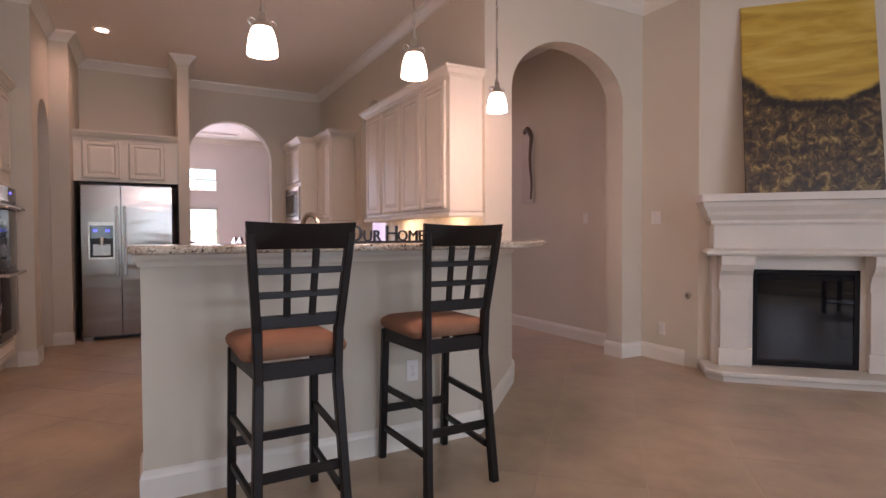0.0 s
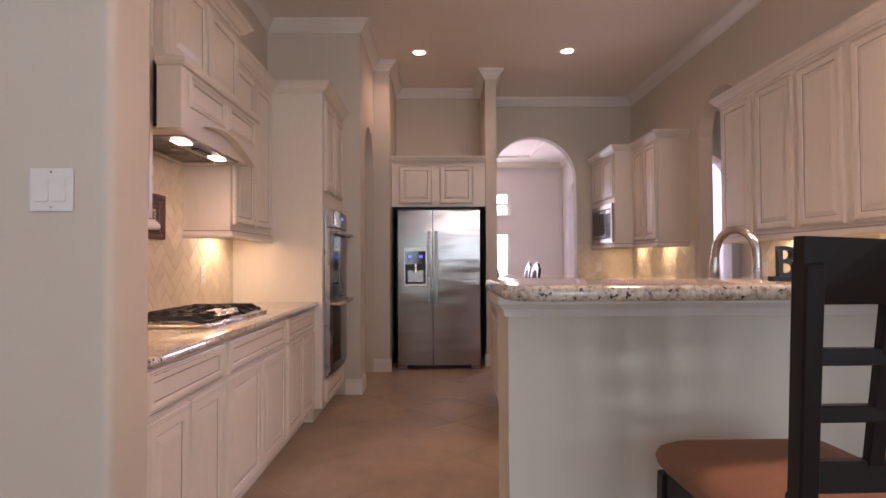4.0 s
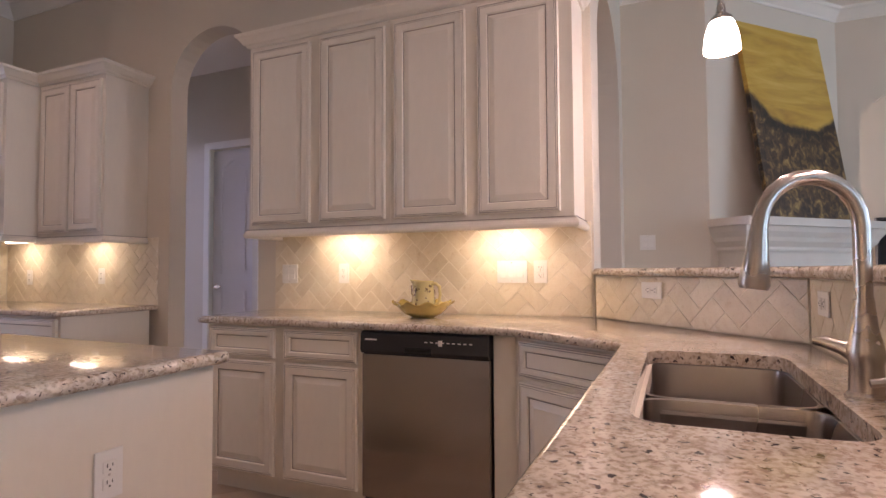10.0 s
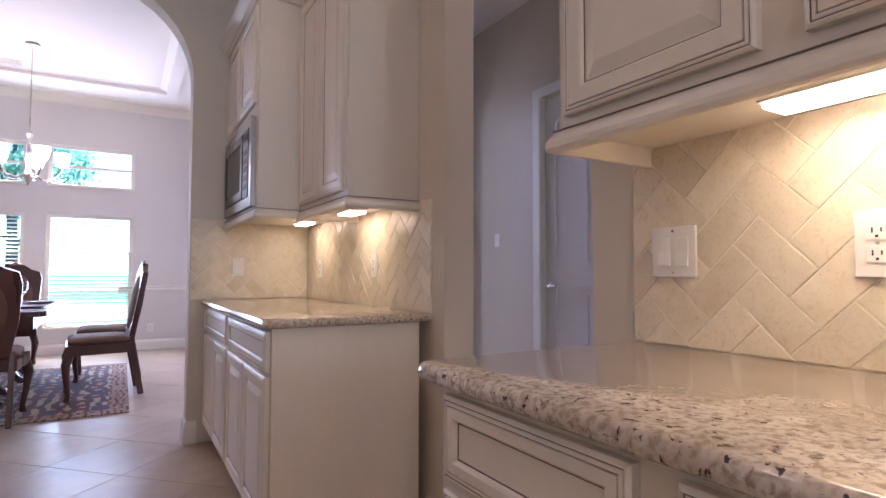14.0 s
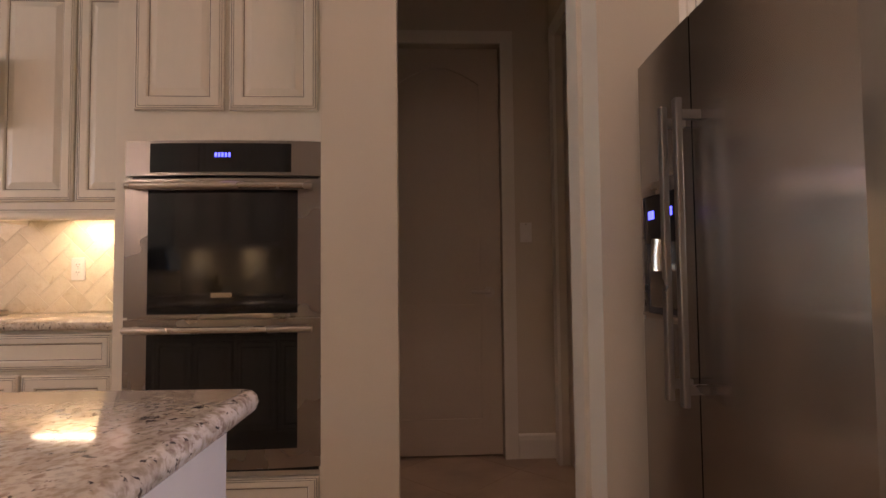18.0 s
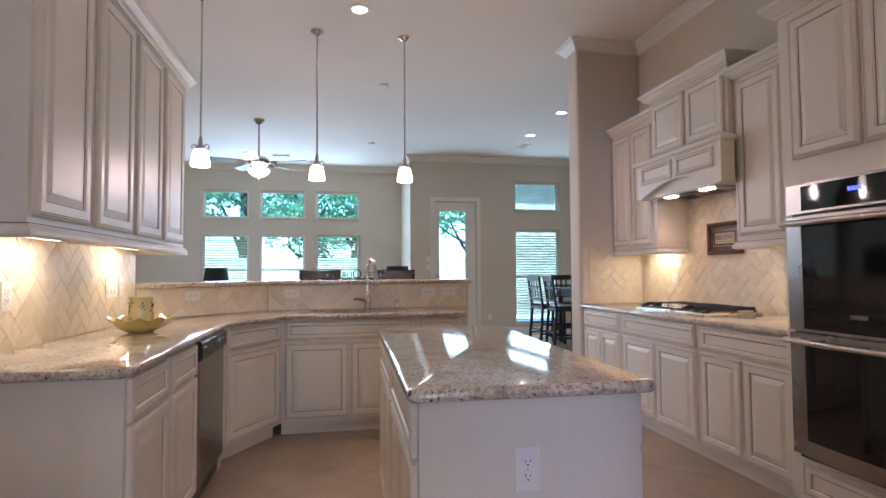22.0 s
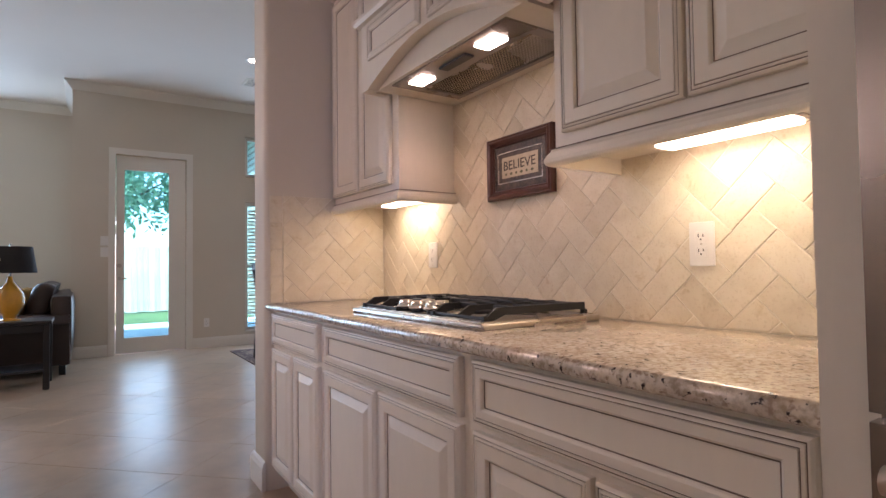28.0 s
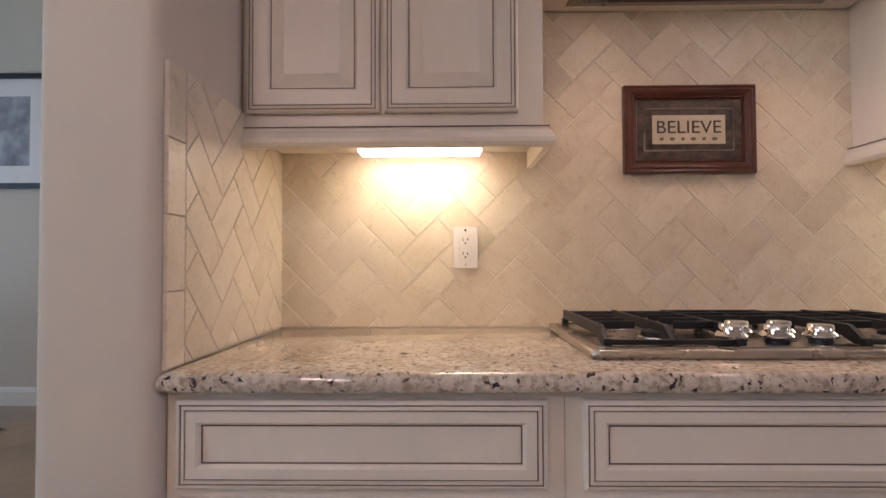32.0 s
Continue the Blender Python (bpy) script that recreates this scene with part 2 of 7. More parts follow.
STEEL_X = surface("stainless_cross", (0.34, 0.305, 0.28), 0.27, 0.02, 30, 1.5, 0.0, metal=1.0)
HANDLE_STEEL = surface("handle_steel", (0.36, 0.335, 0.315), 0.3, 0.03, 200, 4, 0.0, metal=1.0)
NICKEL = surface("brushed_nickel", (0.56, 0.51, 0.46), 0.27, 0.02, 300, 4, 0.0, metal=1.0)
CHROME = surface("chrome", (0.80, 0.78, 0.75), 0.08, 0.01, 200, 4, 0.0, metal=1.0)
BLACK_GLASS = surface("black_glass", (0.008, 0.008, 0.009), 0.04, 0.1, 20, 2, 0.0)
BLACK = surface("black_plastic", (0.015, 0.015, 0.017), 0.35, 0.15, 120, 4, 0.02)
CAST_IRON = surface("cast_iron", (0.012, 0.012, 0.013), 0.5, 0.2, 160, 6, 0.12)
ESPRESSO = surface("espresso_wood", (0.010, 0.0065, 0.0055), 0.42, 0.25, 30, 4, 0.04, stretch=(1, 1, 0.15), spec=0.3)
SUEDE = surface("brown_suede", (0.30, 0.135, 0.075), 0.85, 0.14, 220, 7, 0.15)
PLATE = surface("white_plastic", (0.80, 0.77, 0.72), 0.3, 0.02, 60, 3, 0.0)
SLOT = surface("dark_slot", (0.04, 0.035, 0.03), 0.5, 0.1, 40, 4, 0.0)
MAHOGANY = surface("mahogany", (0.085, 0.028, 0.018), 0.3, 0.3, 24, 5, 0.05, stretch=(1, 1, 0.2))
GLASS = glassy("window_glass", (0.36, 0.92, 1.0))
FROST = glow("lamp_glass_lit", (1.0, 0.90, 0.76), 2.2)
CAN_GLOW = glow("downlight_lit", (1.0, 0.88, 0.72), 5.0)
BAR_GLOW = glow("undercabinet_tube", (1.0, 0.86, 0.62), 3.2)
HOOD_GLOW = glow("hood_bulb", (1.0, 0.86, 0.66), 3.5)
BLUE_LED = glow("blue_display", (0.05, 0.08, 1.0), 0.9)

# ---- mesh helpers ----
from mathutils import geometry


def part(name, bm, material, parent=None, label="", m=None, smooth=False):
    me = bpy.data.meshes.new(name)
    bmesh.ops.recalc_face_normals(bm, faces=bm.faces)
    bm.to_mesh(me)
    bm.free()
    for mat in material if isinstance(material, (list, tuple)) else (material,):
        me.materials.append(mat)
    if smooth:
        for f in me.polygons:
            f.use_smooth = True
        me.set_sharp_from_angle(angle=radians(38))
    ob = new(name, me)
    if parent is not None:
        ob.parent = parent
    if m is not None:
        ob.matrix_basis = m
    if label:
        ob["label"] = label
    return ob


def thing(name, label, category, m=None, group="", kind=""):
    ob = new(name)
    ob.empty_display_size = 0.1
    if m is not None:
        ob.matrix_basis = m
    return tagged(ob, label, category, group, kind)


def box(bm, a, b, bevel=0.0, mi=0):
    (x0, y0, z0), (x1, y1, z1) = a, b
    vs = [bm.verts.new(p) for p in ((x0, y0, z0), (x1, y0, z0), (x1, y1, z0), (x0, y1, z0), (x0, y0, z1), (x1, y0, z1), (x1, y1, z1), (x0, y1, z1))]
    fs = [bm.faces.new([vs[i] for i in q]) for q in ((0, 3, 2, 1), (4, 5, 6, 7), (0, 1, 5, 4), (1, 2, 6, 5), (2, 3, 7, 6), (3, 0, 4, 7))]
    for f in fs:
        f.material_index = mi
    if bevel:
        es = list({e for f in fs for e in f.edges})
        bmesh.ops.bevel(bm, geom=es, offset=bevel, segments=2, affect="EDGES", profile=0.6, material=-1)
    return bm


def new_box(a, b, bevel=0.0):
    return box(bmesh.new(), a, b, bevel)


def ring(bm, c, r, n, ax, ay):
    return [bm.verts.new(c + ax * (r * math.cos(2 * math.pi * i / n)) + ay * (r * math.sin(2 * math.pi * i / n))) for i in range(n)]


def bridge(bm, a, b, mi=0):
    n = len(a)
    for i in range(n):
        f = bm.faces.new((a[i], a[(i + 1) % n], b[(i + 1) % n], b[i]))
        f.material_index = mi


def tube(bm, pts, radii, n=10, mi=0, caps=True):
    """A round bar along the points."""
    pts = [Vector(p) for p in pts]
    if not isinstance(radii, (list, tuple)):
        radii = [radii] * len(pts)
    last, side = None, None
    for i, p in enumerate(pts):
        d = (pts[min(i + 1, len(pts) - 1)] - pts[max(i - 1, 0)]).normalized()
        if side is None:
            side = d.cross(Vector((0, 0, 1)) if abs(d.z) < 0.9 else Vector((1, 0, 0))).normalized()
        side = (side - d * side.dot(d)).normalized()
        r = ring(bm, p, radii[i], n, side, d.cross(side))
        if last:
            bridge(bm, last, r, mi)
        elif caps:
            bm.faces.new(r[::-1]).material_index = mi
        last = r
    if caps:
        bm.faces.new(last).material_index = mi
    return bm


def lathe(bm, profile, n=24, c=(0, 0, 0), mi=0, closed=True):
    """A turned shape: profile of (radius, height)."""
    c, last = Vector(c), None
    for r, z in profile:
        now = ring(bm, c + Vector((0, 0, z)), max(r, 0.0005), n, Vector((1, 0, 0)), Vector((0, 1, 0)))
        if last:
            bridge(bm, last, now, mi)
        elif closed:
            bm.faces.new(now[::-1]).material_index = mi
        last = now
    if closed:
        bm.faces.new(last).material_index = mi
    return bm


def prism(bm, loops, place, w0, w1, mi=0, side_mi=None):
    """A flat outline, with holes, given thickness. place(u, v, w) gives the point."""
    flat = [[Vector((u, v, 0)) for u, v in lp] for lp in loops]
    tris = geometry.tessellate_polygon(flat)
    pts = [q for lp in loops for q in lp]
    a = [bm.verts.new(place(u, v, w0)) for u, v in pts]
    b = [bm.verts.new(place(u, v, w1)) for u, v in pts]
    for t in tris:
        for vs in ([a[i] for i in t], [b[i] for i in t][::-1]):
            try:
                bm.faces.new(vs).material_index = mi
            except ValueError:
                pass
    k = 0
    for lp in loops:
        n = len(lp)
        for i in range(n):
            j = (i + 1) % n
            bm.faces.new((a[k + i], a[k + j], b[k + j], b[k + i])).material_index = mi if side_mi is None else side_mi
        k += n
    return bm


def inset_loop(poly, d):
    """The outline moved inwards by d (counter-clockwise outline)."""
    out, n = [], len(poly)
    for i in range(n):
        p0, p1, p2 = (Vector(poly[(i + k) % n]) for k in (-1, 0, 1))
        e1, e2 = (p1 - p0).normalized(), (p2 - p1).normalized()
        n1, n2 = Vector((-e1.y, e1.x)), Vector((-e2.y, e2.x))
        bis = (n1 + n2)
        out.append(tuple(p1 + bis * (d / max(0.2, bis.dot(n1)))))
    return out


def round_corners(poly, radii, n=5):
    out, k = [], len(poly)
    for i in range(k):
        r = radii[i] if isinstance(radii, (list, tuple)) else radii
        p0, p1, p2 = (Vector(poly[(i + j) % k]) for j in (-1, 0, 1))
        if r <= 0:
            out.append(tuple(p1))
            continue
        e1, e2 = (p0 - p1).normalized(), (p2 - p1).normalized()
        half = math.acos(max(-1, min(1, e1.dot(e2)))) / 2
        cut = r / math.tan(half)
        a, b = p1 + e1 * cut, p1 + e2 * cut
        for s in range(n + 1):
            f = s / n
            q = a * (1 - f) ** 2 + p1 * 2 * f * (1 - f) + b * f ** 2
            out.append(tuple(q))
    return out


def slab(poly, z0, z1, r=0.014, holes=(), rows=3):
    """A stone top with a rounded edge."""
    bm = bmesh.new()
    prof = [(r * (1 - math.sin(math.pi / 2 * i / rows)), z0 + r * (1 - math.cos(math.pi / 2 * i / rows))) for i in range(rows + 1)]
    prof += [(r * (1 - math.cos(math.pi / 2 * i / rows)), z1 - r + r * math.sin(math.pi / 2 * i / rows)) for i in range(rows + 1)]
    last = first = None
    for d, z in prof:
        now = [bm.verts.new((x, y, z)) for x, y in inset_loop(poly, d)]
        if last:
            bridge(bm, last, now)
        first, last = first or now, now
    for vs, z in ((first, z0), (last, z1)):
        inner = [[bm.verts.new((x, y, z)) for x, y in h] for h in holes]
        allv = vs + [v for h in inner for v in h]
        for t in geometry.tessellate_polygon([[Vector((v.co.x, v.co.y, 0)) for v in lp] for lp in [vs] + inner]):
            try:
                bm.faces.new([allv[i] for i in t])
            except ValueError:
                pass
        if z == z0:
            low = inner
    for a, b in zip(low, inner):
        bridge(bm, a, b)
    return bm


def arch(u0, u1, spring, top, n=20):
    """The opening's outline from the left foot over the arch to the right foot."""
    c, h = (u0 + u1) / 2, (u1 - u0) / 2
    return [(u0, 0.0)] + [(c - h * math.cos(math.pi * i / n), spring + (top - spring) * math.sin(math.pi * i / n)) for i in range(n + 1)] + [(u1, 0.0)]


def notched(u0, u1, z1, openings):
    """A wall's outline with openings that reach the floor, each a list from left foot to right foot."""
    pts = [(u0, 0.0)]
    for o in openings:
        pts += o
    return [*pts, (u1, 0.0), (u1, z1), (u0, z1)]


def along_x(y0):
    return lambda u, v, w: Vector((u, y0 + w, v))


def along_y(x0):
    return lambda u, v, w: Vector((x0 + w, u, v))


def along(p, q):
    """A wall from p to q: u runs along it, w to its left."""
    p, q = Vector((*p, 0)), Vector((*q, 0))
    d = (q - p).normalized()
    s = Vector((-d.y, d.x, 0))
    return lambda u, v, w: p + d * u + s * w + Vector((0, 0, v))


def wall(name, place, loops, thick, label, mat=None):
    ob = part(name, prism(bmesh.new(), loops, place, 0.0, thick), mat or PAINT)
    return tagged(ob, label, "wall", kind="structure")


def run(bm, path, prof, mi=0, closed=False):
    """A moulding: a profile of (out, up) led along a path of (x, y); out is to the path's right."""
    pts = [Vector(p) for p in path]
    n, rows = len(pts), []
    for i, p in enumerate(pts):
        e1 = (p - pts[i - 1]).normalized() if i or closed else (pts[1] - p).normalized()
        e2 = (pts[(i + 1) % n] - p).normalized() if i < n - 1 or closed else e1
        n1, n2 = Vector((e1.y, -e1.x)), Vector((e2.y, -e2.x))
        bis = n1 + n2
        bis = bis / max(0.25, bis.dot(n1))
        rows.append([bm.verts.new((p.x + bis.x * o, p.y + bis.y * o, z)) for o, z in prof])
    k = len(prof)
    for i in range(n if closed else n - 1):
        a, b = rows[i], rows[(i + 1) % n]
        for j in range(k):
            bm.faces.new((a[j], b[j], b[(j + 1) % k], a[(j + 1) % k])).material_index = mi
    if not closed:
        bm.faces.new(rows[0][::-1]).material_index = mi
        bm.faces.new(rows[-1]).material_index = mi
    return bm


def panel_front(bm, x0, z0, x1, z1, y, t=0.02, raised=True, rail=0.055):
    """A cabinet front with glazed grooves; its face looks along -y and stands t proud of y."""
    f = y - t
    rail = min(rail, (z1 - z0) * 0.28, (x1 - x0) * 0.28)
    prof = [(0, y, 0), (0, f + 0.005, 0), (0.004, f + 0.001, 0), (0.0065, f, 0), (0.0072, f + 0.003, 0), (0.0094, f + 0.003, 1), (0.0105, f + 0.001, 0), (0.0150, f, 0), (0.0156, f + 0.003, 0), (0.0176, f + 0.003, 1), (0.0183, f, 0), (rail - 0.006, f, 0), (rail - 0.002, f + 0.003, 0), (rail, f + 0.008, 0), (rail + 0.0028, f + 0.009, 1), (rail + 0.006, f + 0.009, 0)]
    if raised:
        prof += [(rail + 0.03, f + 0.002, 0), (rail + 0.033, f + 0.001, 0)]
    last = None
    for d, yy, mi in prof:
        now = [bm.verts.new(p) for p in ((x0 + d, yy, z0 + d), (x1 - d, yy, z0 + d), (x1 - d, yy, z1 - d), (x0 + d, yy, z1 - d))]
        if last:
            bridge(bm, last, now, mi)
        last = now
    bm.faces.new(last)
    return bm


CROWN = [(0, 0), (0.012, 0), (0.018, 0.012), (0.030, 0.018), (0.052, 0.050), (0.062, 0.056), (0.066, 0.074), (0, 0.074)]
RAIL = [(0, 0), (0.014, 0), (0.020, 0.003), (0.024, 0.010), (0.024, 0.020), (0.018, 0.032), (0.011, 0.040), (0.010, 0.046), (0, 0.046)]


def cabinet(name, label, m, w, d, z0, z1, fronts, toe=0.0, crown=None, rail=None, body_name="body", group="", cut=0.0):
    """One cabinet: carcass and each door and drawer front. Its front looks along -y; x runs along it. fronts: (kind, x0, z0, x1, z1).
    crown and rail: which of the sides l, f, r carry the moulding."""
    ob = thing(name, label, "cabinet", m, group)
    bm = bmesh.new()
    if toe:
        box(bm, (0, 0, z0 + toe), (w, d, z1 - cut))
        if cut:
            part("front_rail", new_box((0, 0, z1 - cut), (w, 0.02, z1)), CREAM, ob)
        part("toe_kick", new_box((0.0, 0.07, z0), (w, d, z0 + toe)), CREAM, ob)
    else:
        box(bm, (0, 0, z0), (w, d, z1))
    part(body_name, bm, CREAM, ob)
    for kind, x0, a, x1, b in fronts:
        part(kind, panel_front(bmesh.new(), x0, a, x1, b, 0.0, raised=kind == "door"), (CREAM, GLAZE), ob)
    for sides, prof, z, nm in ((crown, CROWN, z1, "crown_moulding"), (rail, RAIL, z0 - 0.046, "light_rail")):
        if sides:
            path = ([(0, d)] if "l" in sides else []) + [(0, 0), (w, 0)] + ([(w, d)] if "r" in sides else [])
            path = [(x, y) for x, y in path]
            part(nm, run(bmesh.new(), path, [(o, zz + z) for o, zz in prof]), CREAM, ob)
            if nm == "light_rail":
                part("glaze_line", run(bmesh.new(), path, [(0, z + 0.0462), (0.013, z + 0.0462), (0.013, z + 0.0485), (0, z + 0.0485)]), GLAZE, ob)
    return ob


def framed(w, n, z0, z1, side=0.027, gap=0.012, kind="door"):
    """Fronts side by side in a face frame: side is the stile at each end, gap the one between."""
    a, b = side if isinstance(side, tuple) else (side, side)
    each = (w - a - b - gap * (n - 1)) / n
    return [(kind, a + i * (each + gap), z0, a + i * (each + gap) + each, z1) for i in range(n)]


# ---- the shell ----
CEIL, TOP, SLAB0 = 3.38, 0.895, 0.86


def rect(u0, v0, u1, v1):
    return [(u0, v0), (u1, v0), (u1, v1), (u0, v1)]


floor = part("floor", new_box((-2.9, -5.0, -0.16), (7.8, 13.2, -0.0014)), FLOOR_GROUT)
tagged(floor, "beige stone-look floor tiles laid diagonally with pale grout", "floor", kind="structure")
cb = bmesh.new()
box(cb, (-2.9, -5.0, CEIL), (7.8, 7.57, CEIL + 0.15))
tagged(part("ceiling", cb, CEILING), "smooth off-white painted ceiling", "ceiling", kind="structure")

wall("wall_west", along_y(-0.14), [rect(1.78, 0, 5.20, CEIL)], 0.14, "beige painted wall behind the cooktop run")
wall("wall_stub", along_x(1.78), [rect(-2.6, 0, 0.57, CEIL)], 0.205, "beige painted wall end beside the cooktop run")
# rounded end of the stub wall
be = bmesh.new()
prism(be, [round_corners([(0.57, 1.78), (0.645, 1.78), (0.645, 1.985), (0.57, 1.985)], [0, 0.03, 0.03, 0])], lambda u, v, w: Vector((u, v, w)), 0.0, CEIL)
tagged(part("wall_stub_end", be, PAINT, smooth=True), "beige painted wall end with rounded corners", "wall", kind="structure")
wall("wall_pantry_south", along_x(5.20), [rect(0.0, 0, 0.70, CEIL)], 0.20, "beige painted wall beside the oven cabinet")
wall("wall_pantry", along_y(0.70), [notched(5.20, 6.2, CEIL, [arch(5.485, 6.18, 2.2, 2.56)])], 0.14, "beige painted wall with an arched pantry opening")
wall("wall_pantry_back", along_y(-0.42), [notched(5.26, 6.5, CEIL, [[(5.32, 0), (5.32, 2.44), (6.06, 2.44), (6.06, 0)]])], 0.12, "dim beige wall with a pantry door")
wall("wall_pantry_north", along_x(6.36), [notched(-0.30, 0.86, CEIL, [[(-0.16, 0), (-0.16, 2.44), (0.60, 2.44), (0.60, 0)]])], 0.12, "dim beige wall with a closet door")
wall("wall_pantry_store", along_y(-0.70), [rect(5.0, 0, 7.57, CEIL)], 0.10, "plain wall behind the pantry doors")
wall("wall_pantry_closet", along_x(6.75), [rect(-0.60, 0, 0.86, CEIL)], 0.10, "plain wall behind the closet door")
wall("wall_pantry_side", along_x(5.0), [rect(-0.60, 0, -0.14, CEIL)], 0.10, "plain wall beside the pantry")
wall("pier_west", along_x(6.2), [rect(0.842, 0, 1.015, CEIL)], 1.1, "beige painted pier beside the refrigerator")
wall("wall_refrigerator", along_x(7.2), [rect(1.015, 0, 2.09, CEIL)], 0.1, "beige painted back wall of the refrigerator recess")
wall("pier_east", along_x(6.48), [rect(2.09, 0, 2.218, CEIL)], 1.09, "beige painted pier between refrigerator and dining arch")
wall("wall_north", along_x(7.57), [notched(0.86, 4.30, CEIL, [arch(2.26, 3.412, 2.285, 2.862)])], 0.16, "beige painted wall with an arch to the dining room")
wall("wall_east", along_y(4.165), [notched(2.79, 7.57, CEIL, [arch(4.90, 5.70, 2.42, 2.81)])], 0.14, "beige painted wall with an arch to the hall")
wall("wall_hall_arch", along_x(2.79), [notched(4.305, 5.97, CEIL, [arch(4.43, 5.71, 2.40, 2.875)])], 0.20, "beige painted wall with an arch to the hall")
wall("wall_hall", along_y(5.97), [notched(2.17, 8.2, CEIL, [[(6.58, 0), (6.58, 2.50), (7.21, 2.50), (7.21, 0)]])], 0.14, "beige painted hall wall with a white door")
# unseen arch added here to let entry daylight into the hall
wall("wall_hall_end", along_x(8.2), [notched(4.0, 5.97, CEIL, [arch(4.6, 5.85, 2.4, 2.8)])], 0.12, "beige painted wall at the end of the hall")
wall("wall_fireplace", along((5.97, 2.17), (7.17, 0.97)), [rect(0, 0, 1.70, CEIL)], 0.16, "pale painted diagonal wall above the fireplace")
# living room walls share the beige paint; window lamp colour gives their sage cast
wall("wall_television", along_y(7.05), [[(-4.7, 0), (1.09, 0), (1.09, CEIL), (-4.7, CEIL)], [(-1.9, 0.6), (-1.9, 2.35)] + [(-0.48 - 1.42 * math.cos(math.pi * i / 16), 2.35 + 0.50 * math.sin(math.pi * i / 16)) for i in range(17)] + [(0.94, 2.35), (0.94, 0.6)]], 0.14, "beige painted wall with an arched niche")
wall("wall_television_back", along_y(7.60), [rect(-4.7, 0, 1.2, CEIL)], 0.10, "beige painted back of the arched niche")
WIN_X = ((4.555, 5.44), (3.462, 4.357), (2.365, 3.258))
wall("wall_south", along_x(-4.86), [rect(1.335, 0, 7.6, CEIL)] + [rect(a, 2.295, b, 2.865) for a, b in WIN_X] + [rect(a, 0.55, b, 1.972) for a, b in WIN_X], 0.16, "beige painted wall with six windows")
wall("wall_return", along_y(1.345), [rect(-4.7, 0, -3.45, CEIL)], 0.155, "beige painted wall return")
wall("wall_patio", along_x(-3.45), [notched(-2.6, 1.50, CEIL, [[(0.23, 0), (0.23, 2.53), (1.045, 2.53), (1.045, 0)]]), rect(-1.465, 2.365, -0.53, 2.94), rect(-1.465, 0.18, -0.53, 2.005)], 0.16, "beige painted wall with a patio door and tall windows")
wall("wall_nook", along_y(-2.74), [rect(-3.45, 0, 1.985, CEIL)], 0.14, "beige painted wall of the breakfast nook")
# dining room and entry
wall("wall_dining_west", along_y(-0.6), [rect(7.73, 0, 12.4, CEIL)], 0.14, "pale painted dining room wall", PAINT_DINING)
DWX = ((1.03, 1.97), (2.19, 3.165))
wall("wall_dining_front", along_x(12.4), [rect(-0.6, 0, 6.9, CEIL)] + [rect(a, 2.18, b, 2.735) for a, b in DWX] + [rect(a, 0.33, b, 1.825) for a, b in DWX] + [rect(4.66, 0.02, 5.66, 2.5), rect(4.61, 2.66, 5.71, 3.14)], 0.16, "pale painted front wall with windows", PAINT_DINING)
wall("wall_dining_east", along_y(4.35), [notched(7.73, 12.4, CEIL, [arch(9.6, 11.9, 2.3, 2.95)])], 0.16, "pale painted wall with an arch to the entry", PAINT_DINING)
wall("wall_entry_east", along_y(6.9), [rect(8.2, 0, 12.56, CEIL)], 0.14, "pale painted entry wall", PAINT_DINING)
# matching unseen arch, opened for the hall's added daylight
wall("wall_entry_south", along_x(8.32), [notched(4.51, 6.9, CEIL, [arch(4.6, 5.85, 2.4, 2.8)])], 0.12, "pale painted entry wall", PAINT_DINING)
wall("wall_dining_south", along_x(7.73), [rect(-0.6, 0, 0.86, CEIL)], 0.1, "pale painted dining room wall", PAINT_DINING)
cd = bmesh.new()
box(cd, (-0.6, 7.57, CEIL), (7.6, 12.6, CEIL + 0.15))
DCEIL = surface("dining_ceiling_paint", (0.82, 0.78, 0.74), 0.7, 0.02, 90, 1, 0.05)
tagged(part("ceiling_dining", cd, DCEIL), "white dining room ceiling with a tray border", "ceiling", kind="structure")

BASE = [(0, 0), (0.016, 0), (0.016, 0.105), (0.012, 0.118), (0.010, 0.128), (0.004, 0.138), (0, 0.14)]
WALL_CROWN = [(0, -0.105), (0.010, -0.105), (0.016, -0.088), (0.030, -0.072), (0.066, -0.030), (0.080, -0.022), (0.086, 0.0), (0, 0.0)]


def baseboard(*paths):
    for p in paths:
        tagged(part("baseboard", run(bmesh.new(), p, BASE), TRIM), "white painted baseboard", "baseboard", kind="structure")


def crown(*paths, z=CEIL):
    for p in paths:
        tagged(part("trim", run(bmesh.new(), p, [(o, zz + z) for o, zz in WALL_CROWN]), TRIM), "white painted crown moulding", "trim", kind="structure")


# the room lies to the right of each path
baseboard([(0.15, -3.29), (-2.6, -3.29), (-2.6, 1.78), (0.645, 1.78), (0.645, 1.985)], [(7.05, 0.95), (7.05, -4.7), (1.50, -4.7), (1.50, -3.29), (1.125, -3.29)])
baseboard([(0.705, 5.20), (0.84, 5.20), (0.84, 5.485)], [(0.84, 6.18), (0.84, 6.2), (1.015, 6.2), (1.015, 6.25)])
baseboard([(2.09, 6.55), (2.09, 6.48), (2.218, 6.48), (2.218, 7.57), (2.26, 7.57), (2.26, 7.73)], [(3.412, 7.73), (3.412, 7.57), (3.47, 7.57)])
